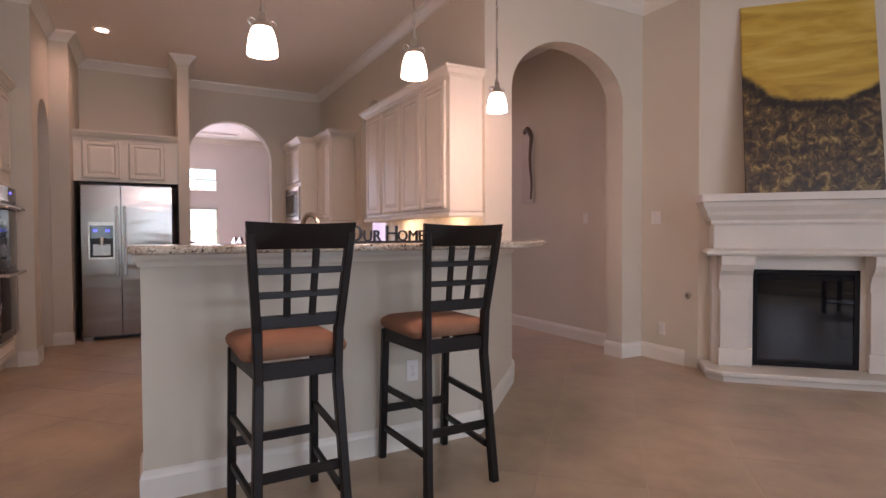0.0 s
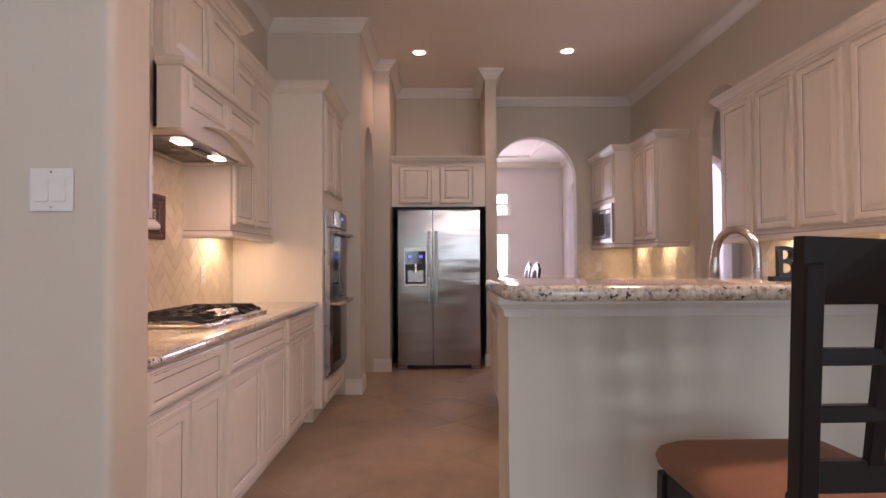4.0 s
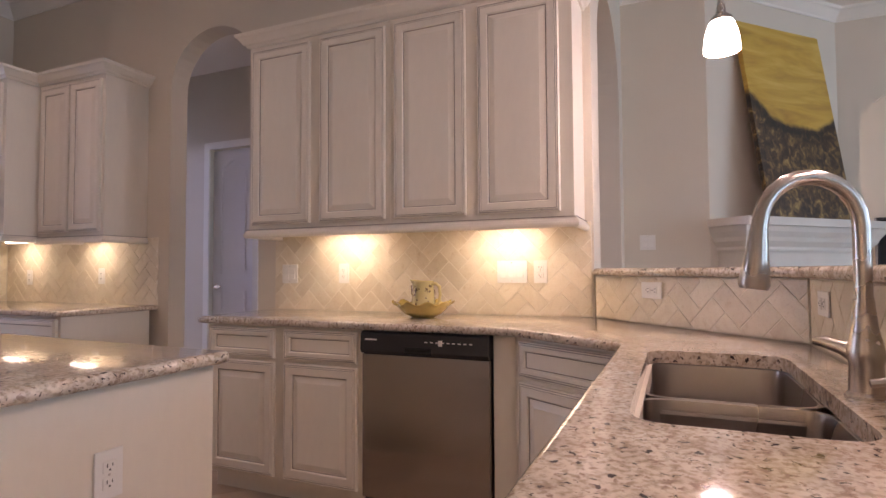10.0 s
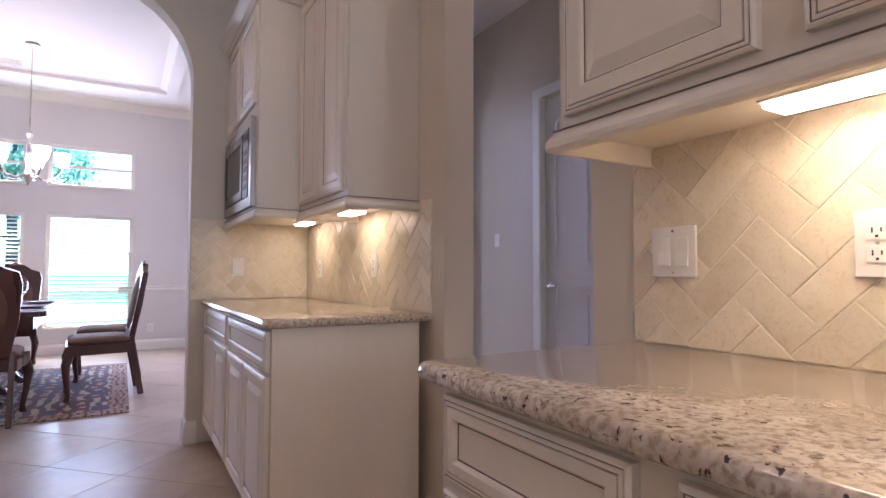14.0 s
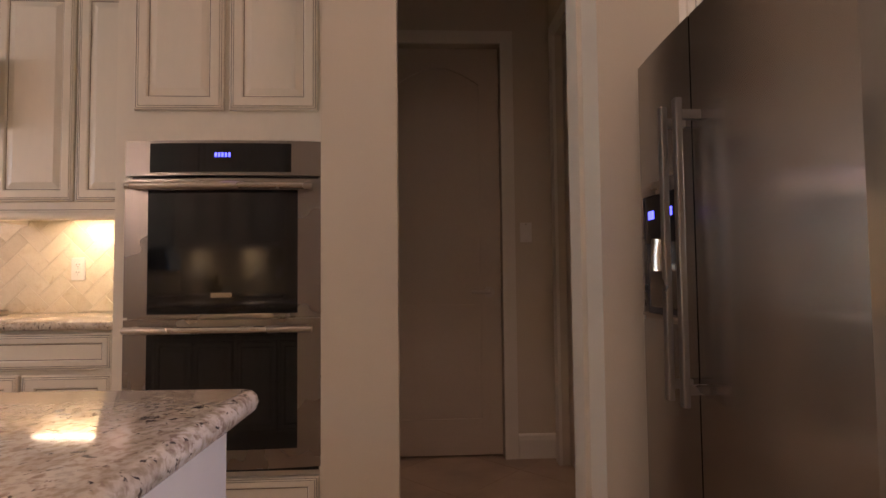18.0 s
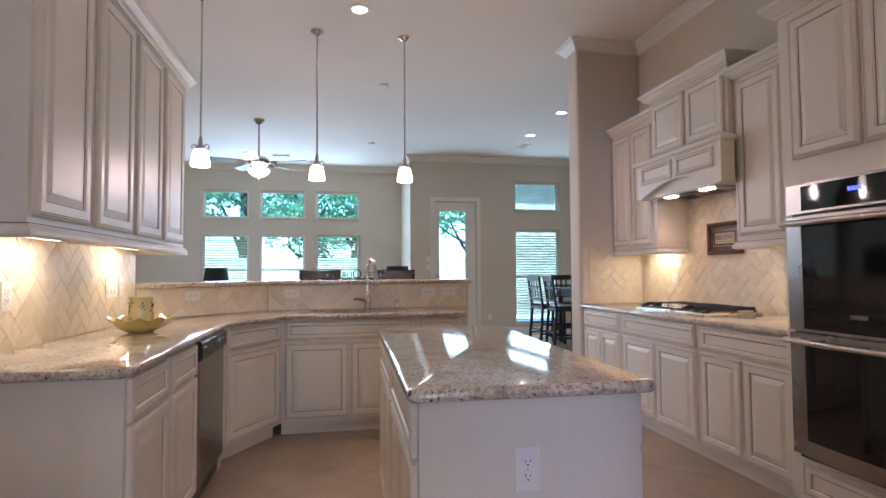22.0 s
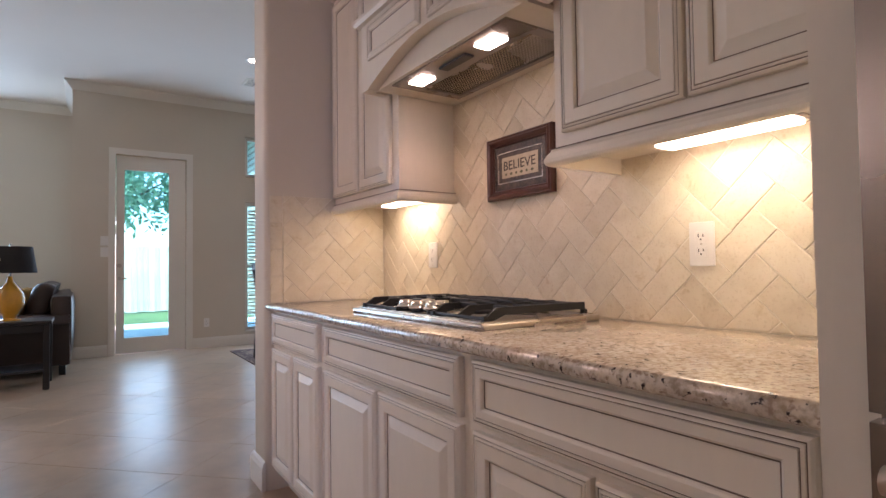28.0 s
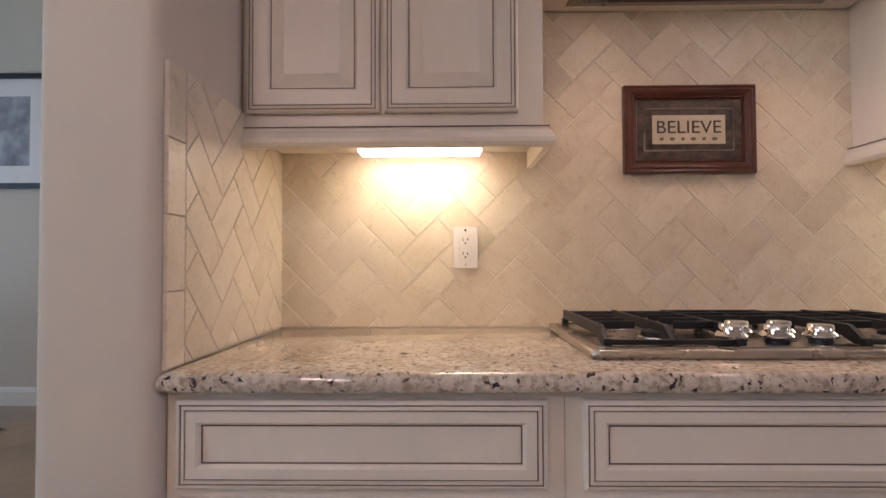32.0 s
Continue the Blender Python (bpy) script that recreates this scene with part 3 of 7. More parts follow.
baseboard([(4.165, 5.84), (4.165, 5.70), (4.305, 5.70)], [(4.305, 4.90), (4.165, 4.90), (4.165, 4.87)], [(4.305, 2.79), (4.43, 2.79), (4.43, 2.99)])
baseboard([(5.97, 6.50), (5.97, 2.99), (5.71, 2.99), (5.71, 2.79), (5.97, 2.79), (5.97, 2.30)], [(5.97, 8.2), (5.97, 7.29)], [(-0.30, 6.14), (-0.30, 6.36)])
baseboard([(2.26, 7.73), (-0.46, 7.73), (-0.46, 12.4), (4.35, 12.4), (4.35, 11.9)], [(4.35, 9.6), (4.35, 7.73), (3.412, 7.73)])
crown([(0.0, 5.20), (0.0, 1.985), (0.645, 1.985), (0.645, 1.78), (-2.6, 1.78), (-2.6, -3.29), (1.50, -3.29), (1.50, -4.7), (7.05, -4.7), (7.05, 1.09), (5.97, 2.17), (5.97, 2.79), (4.165, 2.79), (4.165, 7.57), (2.218, 7.57), (2.218, 6.48), (2.09, 6.48), (2.09, 7.2), (1.015, 7.2), (1.015, 6.2), (0.84, 6.2), (0.84, 5.20), (0.0, 5.20)][::-1])
crown([(-0.46, 7.73), (-0.46, 12.4), (4.35, 12.4), (4.35, 7.73), (-0.46, 7.73)])
# stepped border on the dining ceiling
tagged(part("trim", run(bmesh.new(), [(0.3, 8.5), (0.3, 11.6), (3.6, 11.6), (3.6, 8.5)], [(0, CEIL - 0.06), (0.12, CEIL - 0.06), (0.12, CEIL - 0.02), (0.2, CEIL), (0, CEIL)], closed=True), DCEIL), "white raised ceiling border", "trim", kind="structure")


def window(name, place, u0, v0, u1, v1, label, depth=0.16, muntins=0, blinds=False, face=1):
    """A window in its opening: frame, pane, sill and blind slats."""
    ob = thing(name, label, "window", kind="structure")
    part("window_frame", prism(bmesh.new(), [rect(u0, v0, u1, v1), rect(u0 + 0.045, v0 + 0.045, u1 - 0.045, v1 - 0.045)[::-1]], place, depth * 0.25, depth * 0.6), TRIM, ob)
    pane = part("pane", prism(bmesh.new(), [rect(u0 + 0.045, v0 + 0.045, u1 - 0.045, v1 - 0.045)], place, depth * 0.40, depth * 0.44), GLASS, ob)
    pane.visible_shadow = False
    if muntins:
        for i in range(1, muntins + 1):
            v = v0 + (v1 - v0) * i / (muntins + 1)
            part("glazing_bar", prism(bmesh.new(), [rect(u0 + 0.04, v - 0.018, u1 - 0.04, v + 0.018)], place, depth * 0.3, depth * 0.55), TRIM, ob)
    a, b = (depth * 0.62, depth + 0.03) if face > 0 else (-0.03, depth * 0.23)
    part("window_sill", prism(bmesh.new(), [rect(u0 + 0.003, v0 + 0.002, u1 - 0.003, v0 + 0.024)], place, a, b), TRIM, ob)
    if blinds:
        w = depth * 0.8 if face > 0 else depth * 0.12
        n = int((v1 - v0 - 0.08) / 0.05)
        for i in range(n):
            v = v0 + 0.05 + i * 0.05
            bm = bmesh.new()
            pts = [place(u, v + dv, w + dw) for dv, dw in ((-0.008, -0.022), (0.008, 0.022), (0.011, 0.022), (-0.005, -0.022)) for u in (u0 + 0.05, u1 - 0.05)]
            q = [bm.verts.new(p) for p in pts]
            for f in ((0, 1, 3, 2), (2, 3, 5, 4), (4, 5, 7, 6), (6, 7, 1, 0), (0, 2, 4, 6), (1, 7, 5, 3)):
                bm.faces.new([q[k] for k in f])
            part("blind_slat", bm, TRIM, ob)
    return ob


for k, (a, b) in enumerate(WIN_X):
    window("window_%d" % (k + 1), along_x(-4.86), a, 2.295, b, 2.865, "white-framed upper window without a blind")
    window("window_%d" % (k + 4), along_x(-4.86), a, 0.55, b, 1.972, "tall white-framed window with a white slatted blind", muntins=1, blinds=k != 1)
window("window_7", along_x(-3.45), -1.465, 2.365, -0.53, 2.94, "white-framed upper window beside the breakfast nook")
window("window_8", along_x(-3.45), -1.465, 0.18, -0.53, 2.005, "tall white-framed window with a slatted blind", muntins=1, blinds=True)
for k, (a, b) in enumerate(DWX):
    window("window_%d" % (k + 9), along_x(12.4), a, 2.18, b, 2.735, "white-framed upper dining room window", muntins=1, face=-1)
    window("window_%d" % (k + 11), along_x(12.4), a, 0.33, b, 1.825, "white-framed dining room window with a slatted blind", muntins=2, face=-1, blinds=True)
window("window_13", along_x(12.4), 4.61, 2.66, 5.71, 3.14, "white-framed transom window over the front door", muntins=1, face=-1)


def casing(place, u0, u1, v1, w0, w1, cw=0.075):
    """Door trim: two legs and a head."""
    ob = part("trim", prism(bmesh.new(), [[(u0 - cw, 0), (u0, 0), (u0, v1), (u1, v1), (u1, 0), (u1 + cw, 0), (u1 + cw, v1 + cw), (u0 - cw, v1 + cw)]], place, w0, w1), TRIM)
    return tagged(ob, "white painted door casing", "trim", kind="structure")


def panel_door(name, label, m, w, h, knob_x, mat, arched=True):
    """A two-panel interior door; its face looks along -y."""
    ob = thing(name, label, "door", m, kind="structure")
    part("door_leaf", new_box((0, 0.012, 0.012), (w, 0.045, h)), mat, ob)
    s = 0.12
    pan = bmesh.new()
    top = h - s
    mid = h * 0.40
    arc = [(w - s - (w - 2 * s) * i / 12, top - 0.10 + 0.10 * math.sin(math.pi * i / 12)) for i in range(13)] if arched else [(w - s, top), (s, top)]
    up = [(s, mid + 0.10), (w - s, mid + 0.10)] + arc
    lo = rect(s, 0.22, w - s, mid - 0.04)
    prism(pan, [rect(0, 0.012, w, h), up[::-1], lo[::-1]], lambda u, v, q: Vector((u, q, v)), 0.0, 0.012)
    part("door_frame", pan, mat, ob)
    for lp in (up, lo):
        part("door_panel", prism(bmesh.new(), [inset_loop(lp, 0.045)], lambda u, v, q: Vector((u, q, v)), 0.003, 0.012), mat, ob)
    hd = part("door_handle", tube(tube(tube(bmesh.new(), [(knob_x, -0.006, 0.96), (knob_x, 0, 0.96)], 0.032, 16), [(knob_x, -0.05, 0.96), (knob_x, -0.005, 0.96)], 0.012), [(knob_x, -0.05, 0.96), (knob_x + (0.11 if knob_x < w / 2 else -0.11), -0.055, 0.965)], 0.010), NICKEL, ob, smooth=True)
    return ob


DOOR_TAN = surface("door_paint", (0.55, 0.47, 0.38), 0.4, 0.05, 60, 2, 0.03)
DOOR_WHITE = surface("door_white", (0.76, 0.74, 0.72), 0.4, 0.03, 60, 2, 0.03)
panel_door("door_1", "tall tan painted two-panel pantry door, closed", pose(-0.34, 5.325, 0, 0, 0, 90), 0.73, 2.43, 0.66, DOOR_TAN)
panel_door("door_2", "tall tan painted two-panel closet door, closed", pose(-0.155, 6.40, 0, 0, 0, 0), 0.75, 2.43, 0.68, DOOR_TAN)
panel_door("door_3", "tall white two-panel hall door, closed", pose(6.02, 7.205, 0, 0, 0, -90), 0.62, 2.49, 0.06, DOOR_WHITE)
casing(along_y(-0.30), 5.32, 6.06, 2.44, 0.001, 0.018)
casing(along_x(6.342), -0.16, 0.60, 2.44, 0.0, 0.017)
casing(along_y(5.952), 6.58, 7.21, 2.50, 0.0, 0.017)
casing(along_x(-3.289), 0.23, 1.045, 2.53, 0.0, 0.018)
fd = panel_door("door_4", "dark wood front door with small lights, closed", pose(4.66, 12.44, 0.02, 0, 0, 0), 1.0, 2.47, 0.08, MAHOGANY)
# glazed patio door
pd = thing("door_5", "white patio door with a full-height glass pane, closed", "door", pose(1.035, -3.33, 0, 0, 0, 180), kind="structure")
part("door_leaf", prism(bmesh.new(), [rect(0, 0.01, 0.795, 2.52), rect(0.085, 0.20, 0.60, 2.345)[::-1]], lambda u, v, q: Vector((u, q, v)), 0.0, 0.045), TRIM, pd)
gp = part("pane", prism(bmesh.new(), [rect(0.085, 0.20, 0.60, 2.345)], lambda u, v, q: Vector((u, q, v)), 0.018, 0.026), GLASS, pd)
gp.visible_shadow = False
part("glass_bead", prism(bmesh.new(), [rect(0.065, 0.178, 0.622, 2.368), rect(0.09, 0.205, 0.595, 2.34)[::-1]], lambda u, v, q: Vector((u, q, v)), -0.012, 0.0), TRIM, pd)
part("door_handle", tube(tube(bmesh.new(), [(0.035, -0.05, 0.96), (0.035, 0.0, 0.96)], 0.02, 14), [(0.035, -0.05, 0.96), (0.115, -0.055, 0.96)], 0.011), NICKEL, pd, smooth=True)
part("deadbolt", tube(bmesh.new(), [(0.035, -0.03, 1.12), (0.035, 0.0, 1.12)], 0.026, 16), NICKEL, pd, smooth=True)

# ---- kitchen cabinets ----
WEST, EAST, NORTH = 90, -90, 180
BZ, DZ0, DZ1, PZ0, PZ1 = SLAB0, 0.700, 0.846, 0.125, 0.682


def base_unit(name, label, m, w, doors, d=0.60, toe=0.10, drawers=1, cut=0.0, side=0.027, gap=0.012):
    fr = framed(w, drawers, DZ0, DZ1, side, gap, "drawer") + framed(w, doors, PZ0, PZ1, side, gap)
    return cabinet(name, label, m, w, d, 0.0, BZ, fr, toe=toe, cut=cut)


base_unit("base_cabinet", "cream glazed base cabinet with a drawer and two narrow doors", pose(0.605, 1.987, 0, 0, 0, WEST), 0.667, 2, side=(0.022, 0.03))
base_unit("base_cabinet", "wide cream glazed base cabinet below the cooktop", pose(0.605, 2.655, 0, 0, 0, WEST), 0.939, 2, side=(0.028, 0.024))
base_unit("base_cabinet", "cream glazed base cabinet with a drawer beside the oven tower", pose(0.605, 3.595, 0, 0, 0, WEST), 0.766, 2)
UZ0, UZ1 = 1.382, 2.455
cabinet("wall_cabinet", "tall cream glazed wall cabinet beside the range hood", pose(0.285, 1.987, 0, 0, 0, WEST), 0.691, 0.284, UZ0, UZ1, framed(0.691, 2, UZ0 + 0.034, UZ1 - 0.03, (0.012, 0.058)), crown="fr", rail="fr")
cabinet("wall_cabinet", "tall cream glazed wall cabinet beside the oven tower", pose(0.285, 3.575, 0, 0, 0, WEST), 0.785, 0.284, UZ0, UZ1, framed(0.785, 2, UZ0 + 0.040, UZ1 - 0.03, (0.035, 0.02)), crown="lf", rail="lf")
tower = cabinet("oven_cabinet", "tall cream glazed cabinet tower holding a double wall oven", pose(0.672, 4.362, 0, 0, 0, WEST), 0.836, 0.667, 0.0, 2.465, framed(0.836, 2, 1.735, 2.425, (0.074, 0.038), 0.022) + [("drawer", 0.08, 0.13, 0.805, 0.285)], toe=0.10, crown="lf")

# range hood: upper box with doors, flared arched valance, steel liner
hood = thing("range_hood", "cream wooden range hood with an arched valance and steel liner", "range hood", pose(0.0, 2.682, 0, 0, 0, WEST))
HW = 0.889
V0, V1 = -0.05, HW + 0.05
part("body", new_box((0.0, -0.325, 2.085), (HW, -0.002, 2.565)), CREAM, hood)
for k, a, z0, b, z1 in framed(HW, 2, 2.125, 2.54, 0.03, 0.03):
    part(k, panel_front(bmesh.new(), a, z0, b, z1, -0.325), (CREAM, GLAZE), hood)
part("crown_moulding", run(bmesh.new(), [(0, -0.002), (0, -0.325), (HW, -0.325), (HW, -0.002)], [(o * 1.15, z + 2.565) for o, z in CROWN]), CREAM, hood)
n = 18
low = [(V0, 1.775), (V0 + 0.06, 1.775)] + [(V0 + 0.06 + (V1 - V0 - 0.12) * i / n, 1.778 + 0.095 * math.sin(math.pi * i / n)) for i in range(n + 1)] + [(V1 - 0.06, 1.775), (V1, 1.775)]
val = bmesh.new()
prism(val, [low + [(V1, 2.05), (V0, 2.05)]], lambda u, v, w: Vector((u, w, v)), -0.43, -0.385)
part("valance", val, CREAM, hood)
for x0 in (V0, V1 - 0.03):
    part("side_panel", prism(bmesh.new(), [[(-0.385, 1.775), (-0.325, 1.775), (-0.325, 2.05), (-0.385, 2.05)]], lambda u, v, w, x0=x0: Vector((x0 + w, u, v)), 0.0, 0.03), CREAM, hood)
part("soffit", prism(bmesh.new(), [rect(0.0, -0.385, HW, -0.003), rect(0.10, -0.37, HW - 0.10, -0.05)[::-1]], lambda u, v, w: Vector((u, v, w)), 1.778, 1.792), CREAM, hood)
part("inner_board", new_box((0.0, -0.3845, 1.7925), (HW, -0.372, 1.91)), CREAM, hood)
part("shelf_moulding", run(bmesh.new(), [(V0 - 0.002, -0.33), (V0 - 0.002, -0.43), (V1 + 0.002, -0.43), (V1 + 0.002, -0.33)], [(0, 2.045), (0.018, 2.045), (0.026, 2.058), (0.026, 2.072), (0.012, 2.084), (-0.13, 2.088), (-0.13, 2.05)]), CREAM, hood)
for k, a, z0, b, z1 in framed(HW, 2, 1.885, 2.025, 0.02, 0.05):
    part("panel", panel_front(bmesh.new(), a, z0, b, z1, -0.43, t=0.012, raised=False, rail=0.03), (CREAM, GLAZE), hood)
part("liner", prism(bmesh.new(), [rect(0.10, -0.37, HW - 0.10, -0.05), rect(0.14, -0.24, HW - 0.14, -0.07)[::-1]], lambda u, v, w: Vector((u, v, w)), 1.772, 1.83), STEEL_X, hood)
for x0 in (0.17, HW - 0.30):
    part("hood_lamp", new_box((x0, -0.335, 1.765), (x0 + 0.10, -0.275, 1.7725), 0.003), HOOD_GLOW, hood, "lit square hood lamp")
part("control_strip", new_box((HW / 2 - 0.08, -0.325, 1.764), (HW / 2 + 0.08, -0.285, 1.7725), 0.004), BLACK, hood, "black control strip")
fl = bmesh.new()
box(fl, (0.14, -0.24, 1.786), (HW - 0.14, -0.07, 1.790))
for i in range(44):
    box(fl, (0.142 + i * 0.0137, -0.24, 1.778), (0.147 + i * 0.0137, -0.07, 1.787))
for j in range(12):
    box(fl, (0.14, -0.238 + j * 0.0140, 1.778), (HW - 0.14, -0.233 + j * 0.0140, 1.787))
part("mesh_filter", fl, NICKEL, hood, "steel mesh grease filter")

# refrigerator wall
cabinet("wall_cabinet", "cream glazed cabinet above the refrigerator", pose(1.017, 6.50, 0, 0, 0, 0), 1.071, 0.69, 1.815, 2.315, [("door", 0.081, 1.846, 0.463, 2.285), ("door", 0.545, 1.846, 0.932, 2.285)], crown="f")

# east run
cabinet("wall_cabinet", "cream glazed wall cabinet with two doors above a lit tile splash", pose(3.862, 4.697, 0, 0, 0, EAST), 0.932, 0.302, 1.367, 2.437, framed(0.932, 2, 1.394, 2.41, (0.028, 0.028), 0.066), crown="lf", rail="lf")
cabinet("wall_cabinet", "cream glazed wall cabinet with two doors at the wall's end", pose(3.862, 3.764, 0, 0, 0, EAST), 0.932, 0.302, 1.367, 2.437, framed(0.932, 2, 1.394, 2.41, (0.026, 0.060), 0.062), crown="fr", rail="fr")
base_unit("base_cabinet", "cream glazed base cabinet with two drawers over two doors", pose(3.565, 4.692, 0, 0, 0, EAST), 0.944, 2, drawers=2, gap=0.06)
filler = part("base_cabinet", new_box((3.575, 3.03, 0.0), (4.16, 3.125, BZ)), CREAM)
tagged(filler, "cream filler cabinet beside the dishwasher", "cabinet")

# nook run beside the dining arch
base_unit("base_cabinet", "cream glazed base cabinet with a drawer and two doors", pose(3.52, 7.565, 0, 0, 0, EAST), 0.86, 2)
base_unit("base_cabinet", "cream glazed base cabinet at the run's end", pose(3.52, 6.704, 0, 0, 0, EAST), 0.874, 2, drawers=1)
mwc = cabinet("microwave_cabinet", "cream glazed wall cabinet holding a built-in microwave", pose(3.625, 7.565, 0, 0, 0, EAST), 0.94, 0.535, 1.385, 2.47, [("door", 0.09, 1.935, 0.49, 2.44), ("door", 0.502, 1.935, 0.902, 2.44)], crown="fr", rail="fr")
cabinet("wall_cabinet", "tall cream glazed wall cabinet beside the microwave", pose(3.838, 6.622, 0, 0, 0, EAST), 0.70, 0.325, 1.375, 2.47, framed(0.70, 2, 1.405, 2.44), crown="fr", rail="fr")

# island
ISLAND = pose(2.325, 4.475, 0, 0, 0, -1.6)
isl = thing("kitchen_island", "cream glazed kitchen island with drawers and doors", "island", ISLAND)
IW, IL = 0.315, 0.785
part("toe_kick", new_box((-IW + 0.07, -IL + 0.012, 0.0), (IW - 0.012, IL - 0.012, 0.10)), CREAM, isl)
part("body", new_box((-IW, -IL, 0.10), (IW, IL, SLAB0)), CREAM, isl)
for side in (-1, 1):
    turned = pose(side * IW, -side * IL, 0, 0, 0, side * 90)
    for i in range(2):
        y0 = 0.02 + i * (IL - 0.01)
        y1 = y0 + IL - 0.04
        half = (y0 + y1) / 2
        for nm, a, z0, b, z1 in (("drawer", y0, DZ0, y1, DZ1), ("door", y0, PZ0, half - 0.005, PZ1), ("door", half + 0.005, PZ0, y1, PZ1)):
            part(nm, panel_front(bmesh.new(), a, z0, b, z1, 0.0, raised=nm == "door", rail=0.045), (CREAM, GLAZE), isl, m=turned)
part("corner_trim", run(bmesh.new(), [(-IW, -IL - 0.002), (IW, -IL - 0.002)], [(0, 0.0), (0.008, 0.0), (0.008, 0.09), (0, 0.09)]), CREAM, isl)

# sink run: diagonal cabinet and the run below the bar
diag = Vector((3.262, 2.515)) - Vector((3.572, 3.03))
dl = diag.length
cabinet("base_cabinet", "cream glazed diagonal corner base cabinet", Matrix.Translation((3.572, 3.03, 0)) @ Matrix.Rotation(math.atan2(diag.y, diag.x), 4, "Z"), dl, 0.30, 0.0, BZ, [("drawer", 0.03, DZ0, dl - 0.03, DZ1), ("door", 0.03, PZ0, dl - 0.03, PZ1)], toe=0.10)
base_unit("base_cabinet", "cream glazed sink base cabinet with two doors", pose(3.265, 2.51, 0, 0, 0, NORTH), 1.0, 2, d=0.50, cut=0.27)
base_unit("base_cabinet", "cream glazed base cabinet at the bar's end", pose(2.264, 2.51, 0, 0, 0, NORTH), 0.36, 1, d=0.50)


# ---- stone tops ----
def top(name, label, poly, z0=SLAB0, z1=TOP, holes=(), r=0.016):
    ob = part(name, slab(poly, z0, z1, r, holes), GRANITE, smooth=True)
    return tagged(ob, label, "countertop")


top("countertop", "speckled beige and black granite cooktop counter", [(0.003, 1.987), (0.645, 1.987), (0.645, 4.36), (0.003, 4.36)])
top("countertop", "speckled granite island top with rounded corners", round_corners([tuple((ISLAND @ Vector((x, y, 0)))[:2]) for x, y in ((-0.35, -0.83), (0.35, -0.83), (0.35, 0.83), (-0.35, 0.83))], 0.035))
SINK = round_corners([(2.30, 2.16), (3.10, 2.16), (3.10, 2.50), (2.30, 2.50)], 0.07)
top("countertop", "speckled granite sink counter wrapping round the corner", round_corners([(4.162, 4.755), (3.53, 4.755), (3.53, 3.04), (3.235, 2.59), (1.87, 2.60), (1.87, 2.034), (3.41, 2.034), (4.162, 2.784)], [0, 0.04, 0, 0, 0.05, 0, 0, 0]), holes=[SINK[::-1]])
top("countertop", "speckled granite counter in the nook beside the dining arch", round_corners([(4.162, 7.567), (3.48, 7.567), (3.48, 5.80), (4.162, 5.80)], [0, 0, 0.03, 0]))
# raised bar: knee wall and its stone top
KNEE = [(1.725, 1.78), (3.47, 1.78), (4.30, 2.61), (4.30, 2.786), (4.163, 2.786), (4.163, 2.78), (3.41, 2.03), (1.725, 2.03)]
kw = part("wall_bar", prism(bmesh.new(), [KNEE], lambda u, v, w: Vector((u, v, w)), 0.0, 1.098), PAINT)
tagged(kw, "pale painted knee wall of the raised bar", "wall", kind="structure")
tagged(part("trim", run(bmesh.new(), [(1.725, 2.03), (1.725, 1.78), (3.47, 1.78), (4.30, 2.61)], [(0, 1.04), (0.010, 1.04), (0.016, 1.06), (0.03, 1.075), (0.03, 1.097), (0, 1.097)]), TRIM), "white moulding below the bar top", "trim", kind="structure")
baseboard([(1.86, 2.03), (1.725, 2.03), (1.725, 1.78), (3.47, 1.78), (4.30, 2.61), (4.30, 2.786)])
top("bar_counter", "speckled granite raised bar top with rounded ends", round_corners([(1.68, 1.49), (3.59, 1.49), (4.50, 2.40), (4.33, 2.786), (4.10, 2.786), (3.39, 2.07), (1.68, 2.07)], [0.10, 0, 0.12, 0.0, 0.0, 0, 0.10]), 1.100, 1.136)

# ---- appliances ----
fr = thing("refrigerator", "stainless steel side-by-side refrigerator with a water dispenser", "refrigerator", pose(1.095, 6.31, 0) @ Matrix.Diagonal((1.0, 1.0, 0.976, 1.0)))
part("body", new_box((0.004, 0.07, 0.03), (0.906, 0.78, 1.825), 0.004), BLACK, fr, "black painted cabinet sides")


def bowed(bm, x0, x1, z0, z1, bow, thick, n=10, holes=()):
    """A door skin that bulges gently to the front."""
    mid, half = 0.455, 0.455
    cols = []
    for i in range(n + 1):
        x = x0 + (x1 - x0) * i / n
        y = -bow * (1 - ((x - mid) / half) ** 2)
        cols.append([bm.verts.new(p) for p in ((x, y, z0), (x, y, z1), (x, thick, z1), (x, thick, z0))])
    for a, b in zip(cols, cols[1:]):
        bridge(bm, a, b)
    bm.faces.new(cols[0])
    bm.faces.new(cols[-1][::-1])
    bmesh.ops.bevel(bm, geom=[e for e in bm.edges if len(e.link_faces) == 2 and e.calc_face_angle(0) > 0.8], offset=0.008, segments=3, affect="EDGES", profile=0.6)
    return bm


freezer = part("door", bowed(bmesh.new(), 0.002, 0.384, 0.050, 1.80, 0.022, 0.06), STEEL, fr, smooth=True)
fresh = part("door", bowed(bmesh.new(), 0.391, 0.910, 0.050, 1.80, 0.022, 0.06), STEEL, fr, smooth=True)
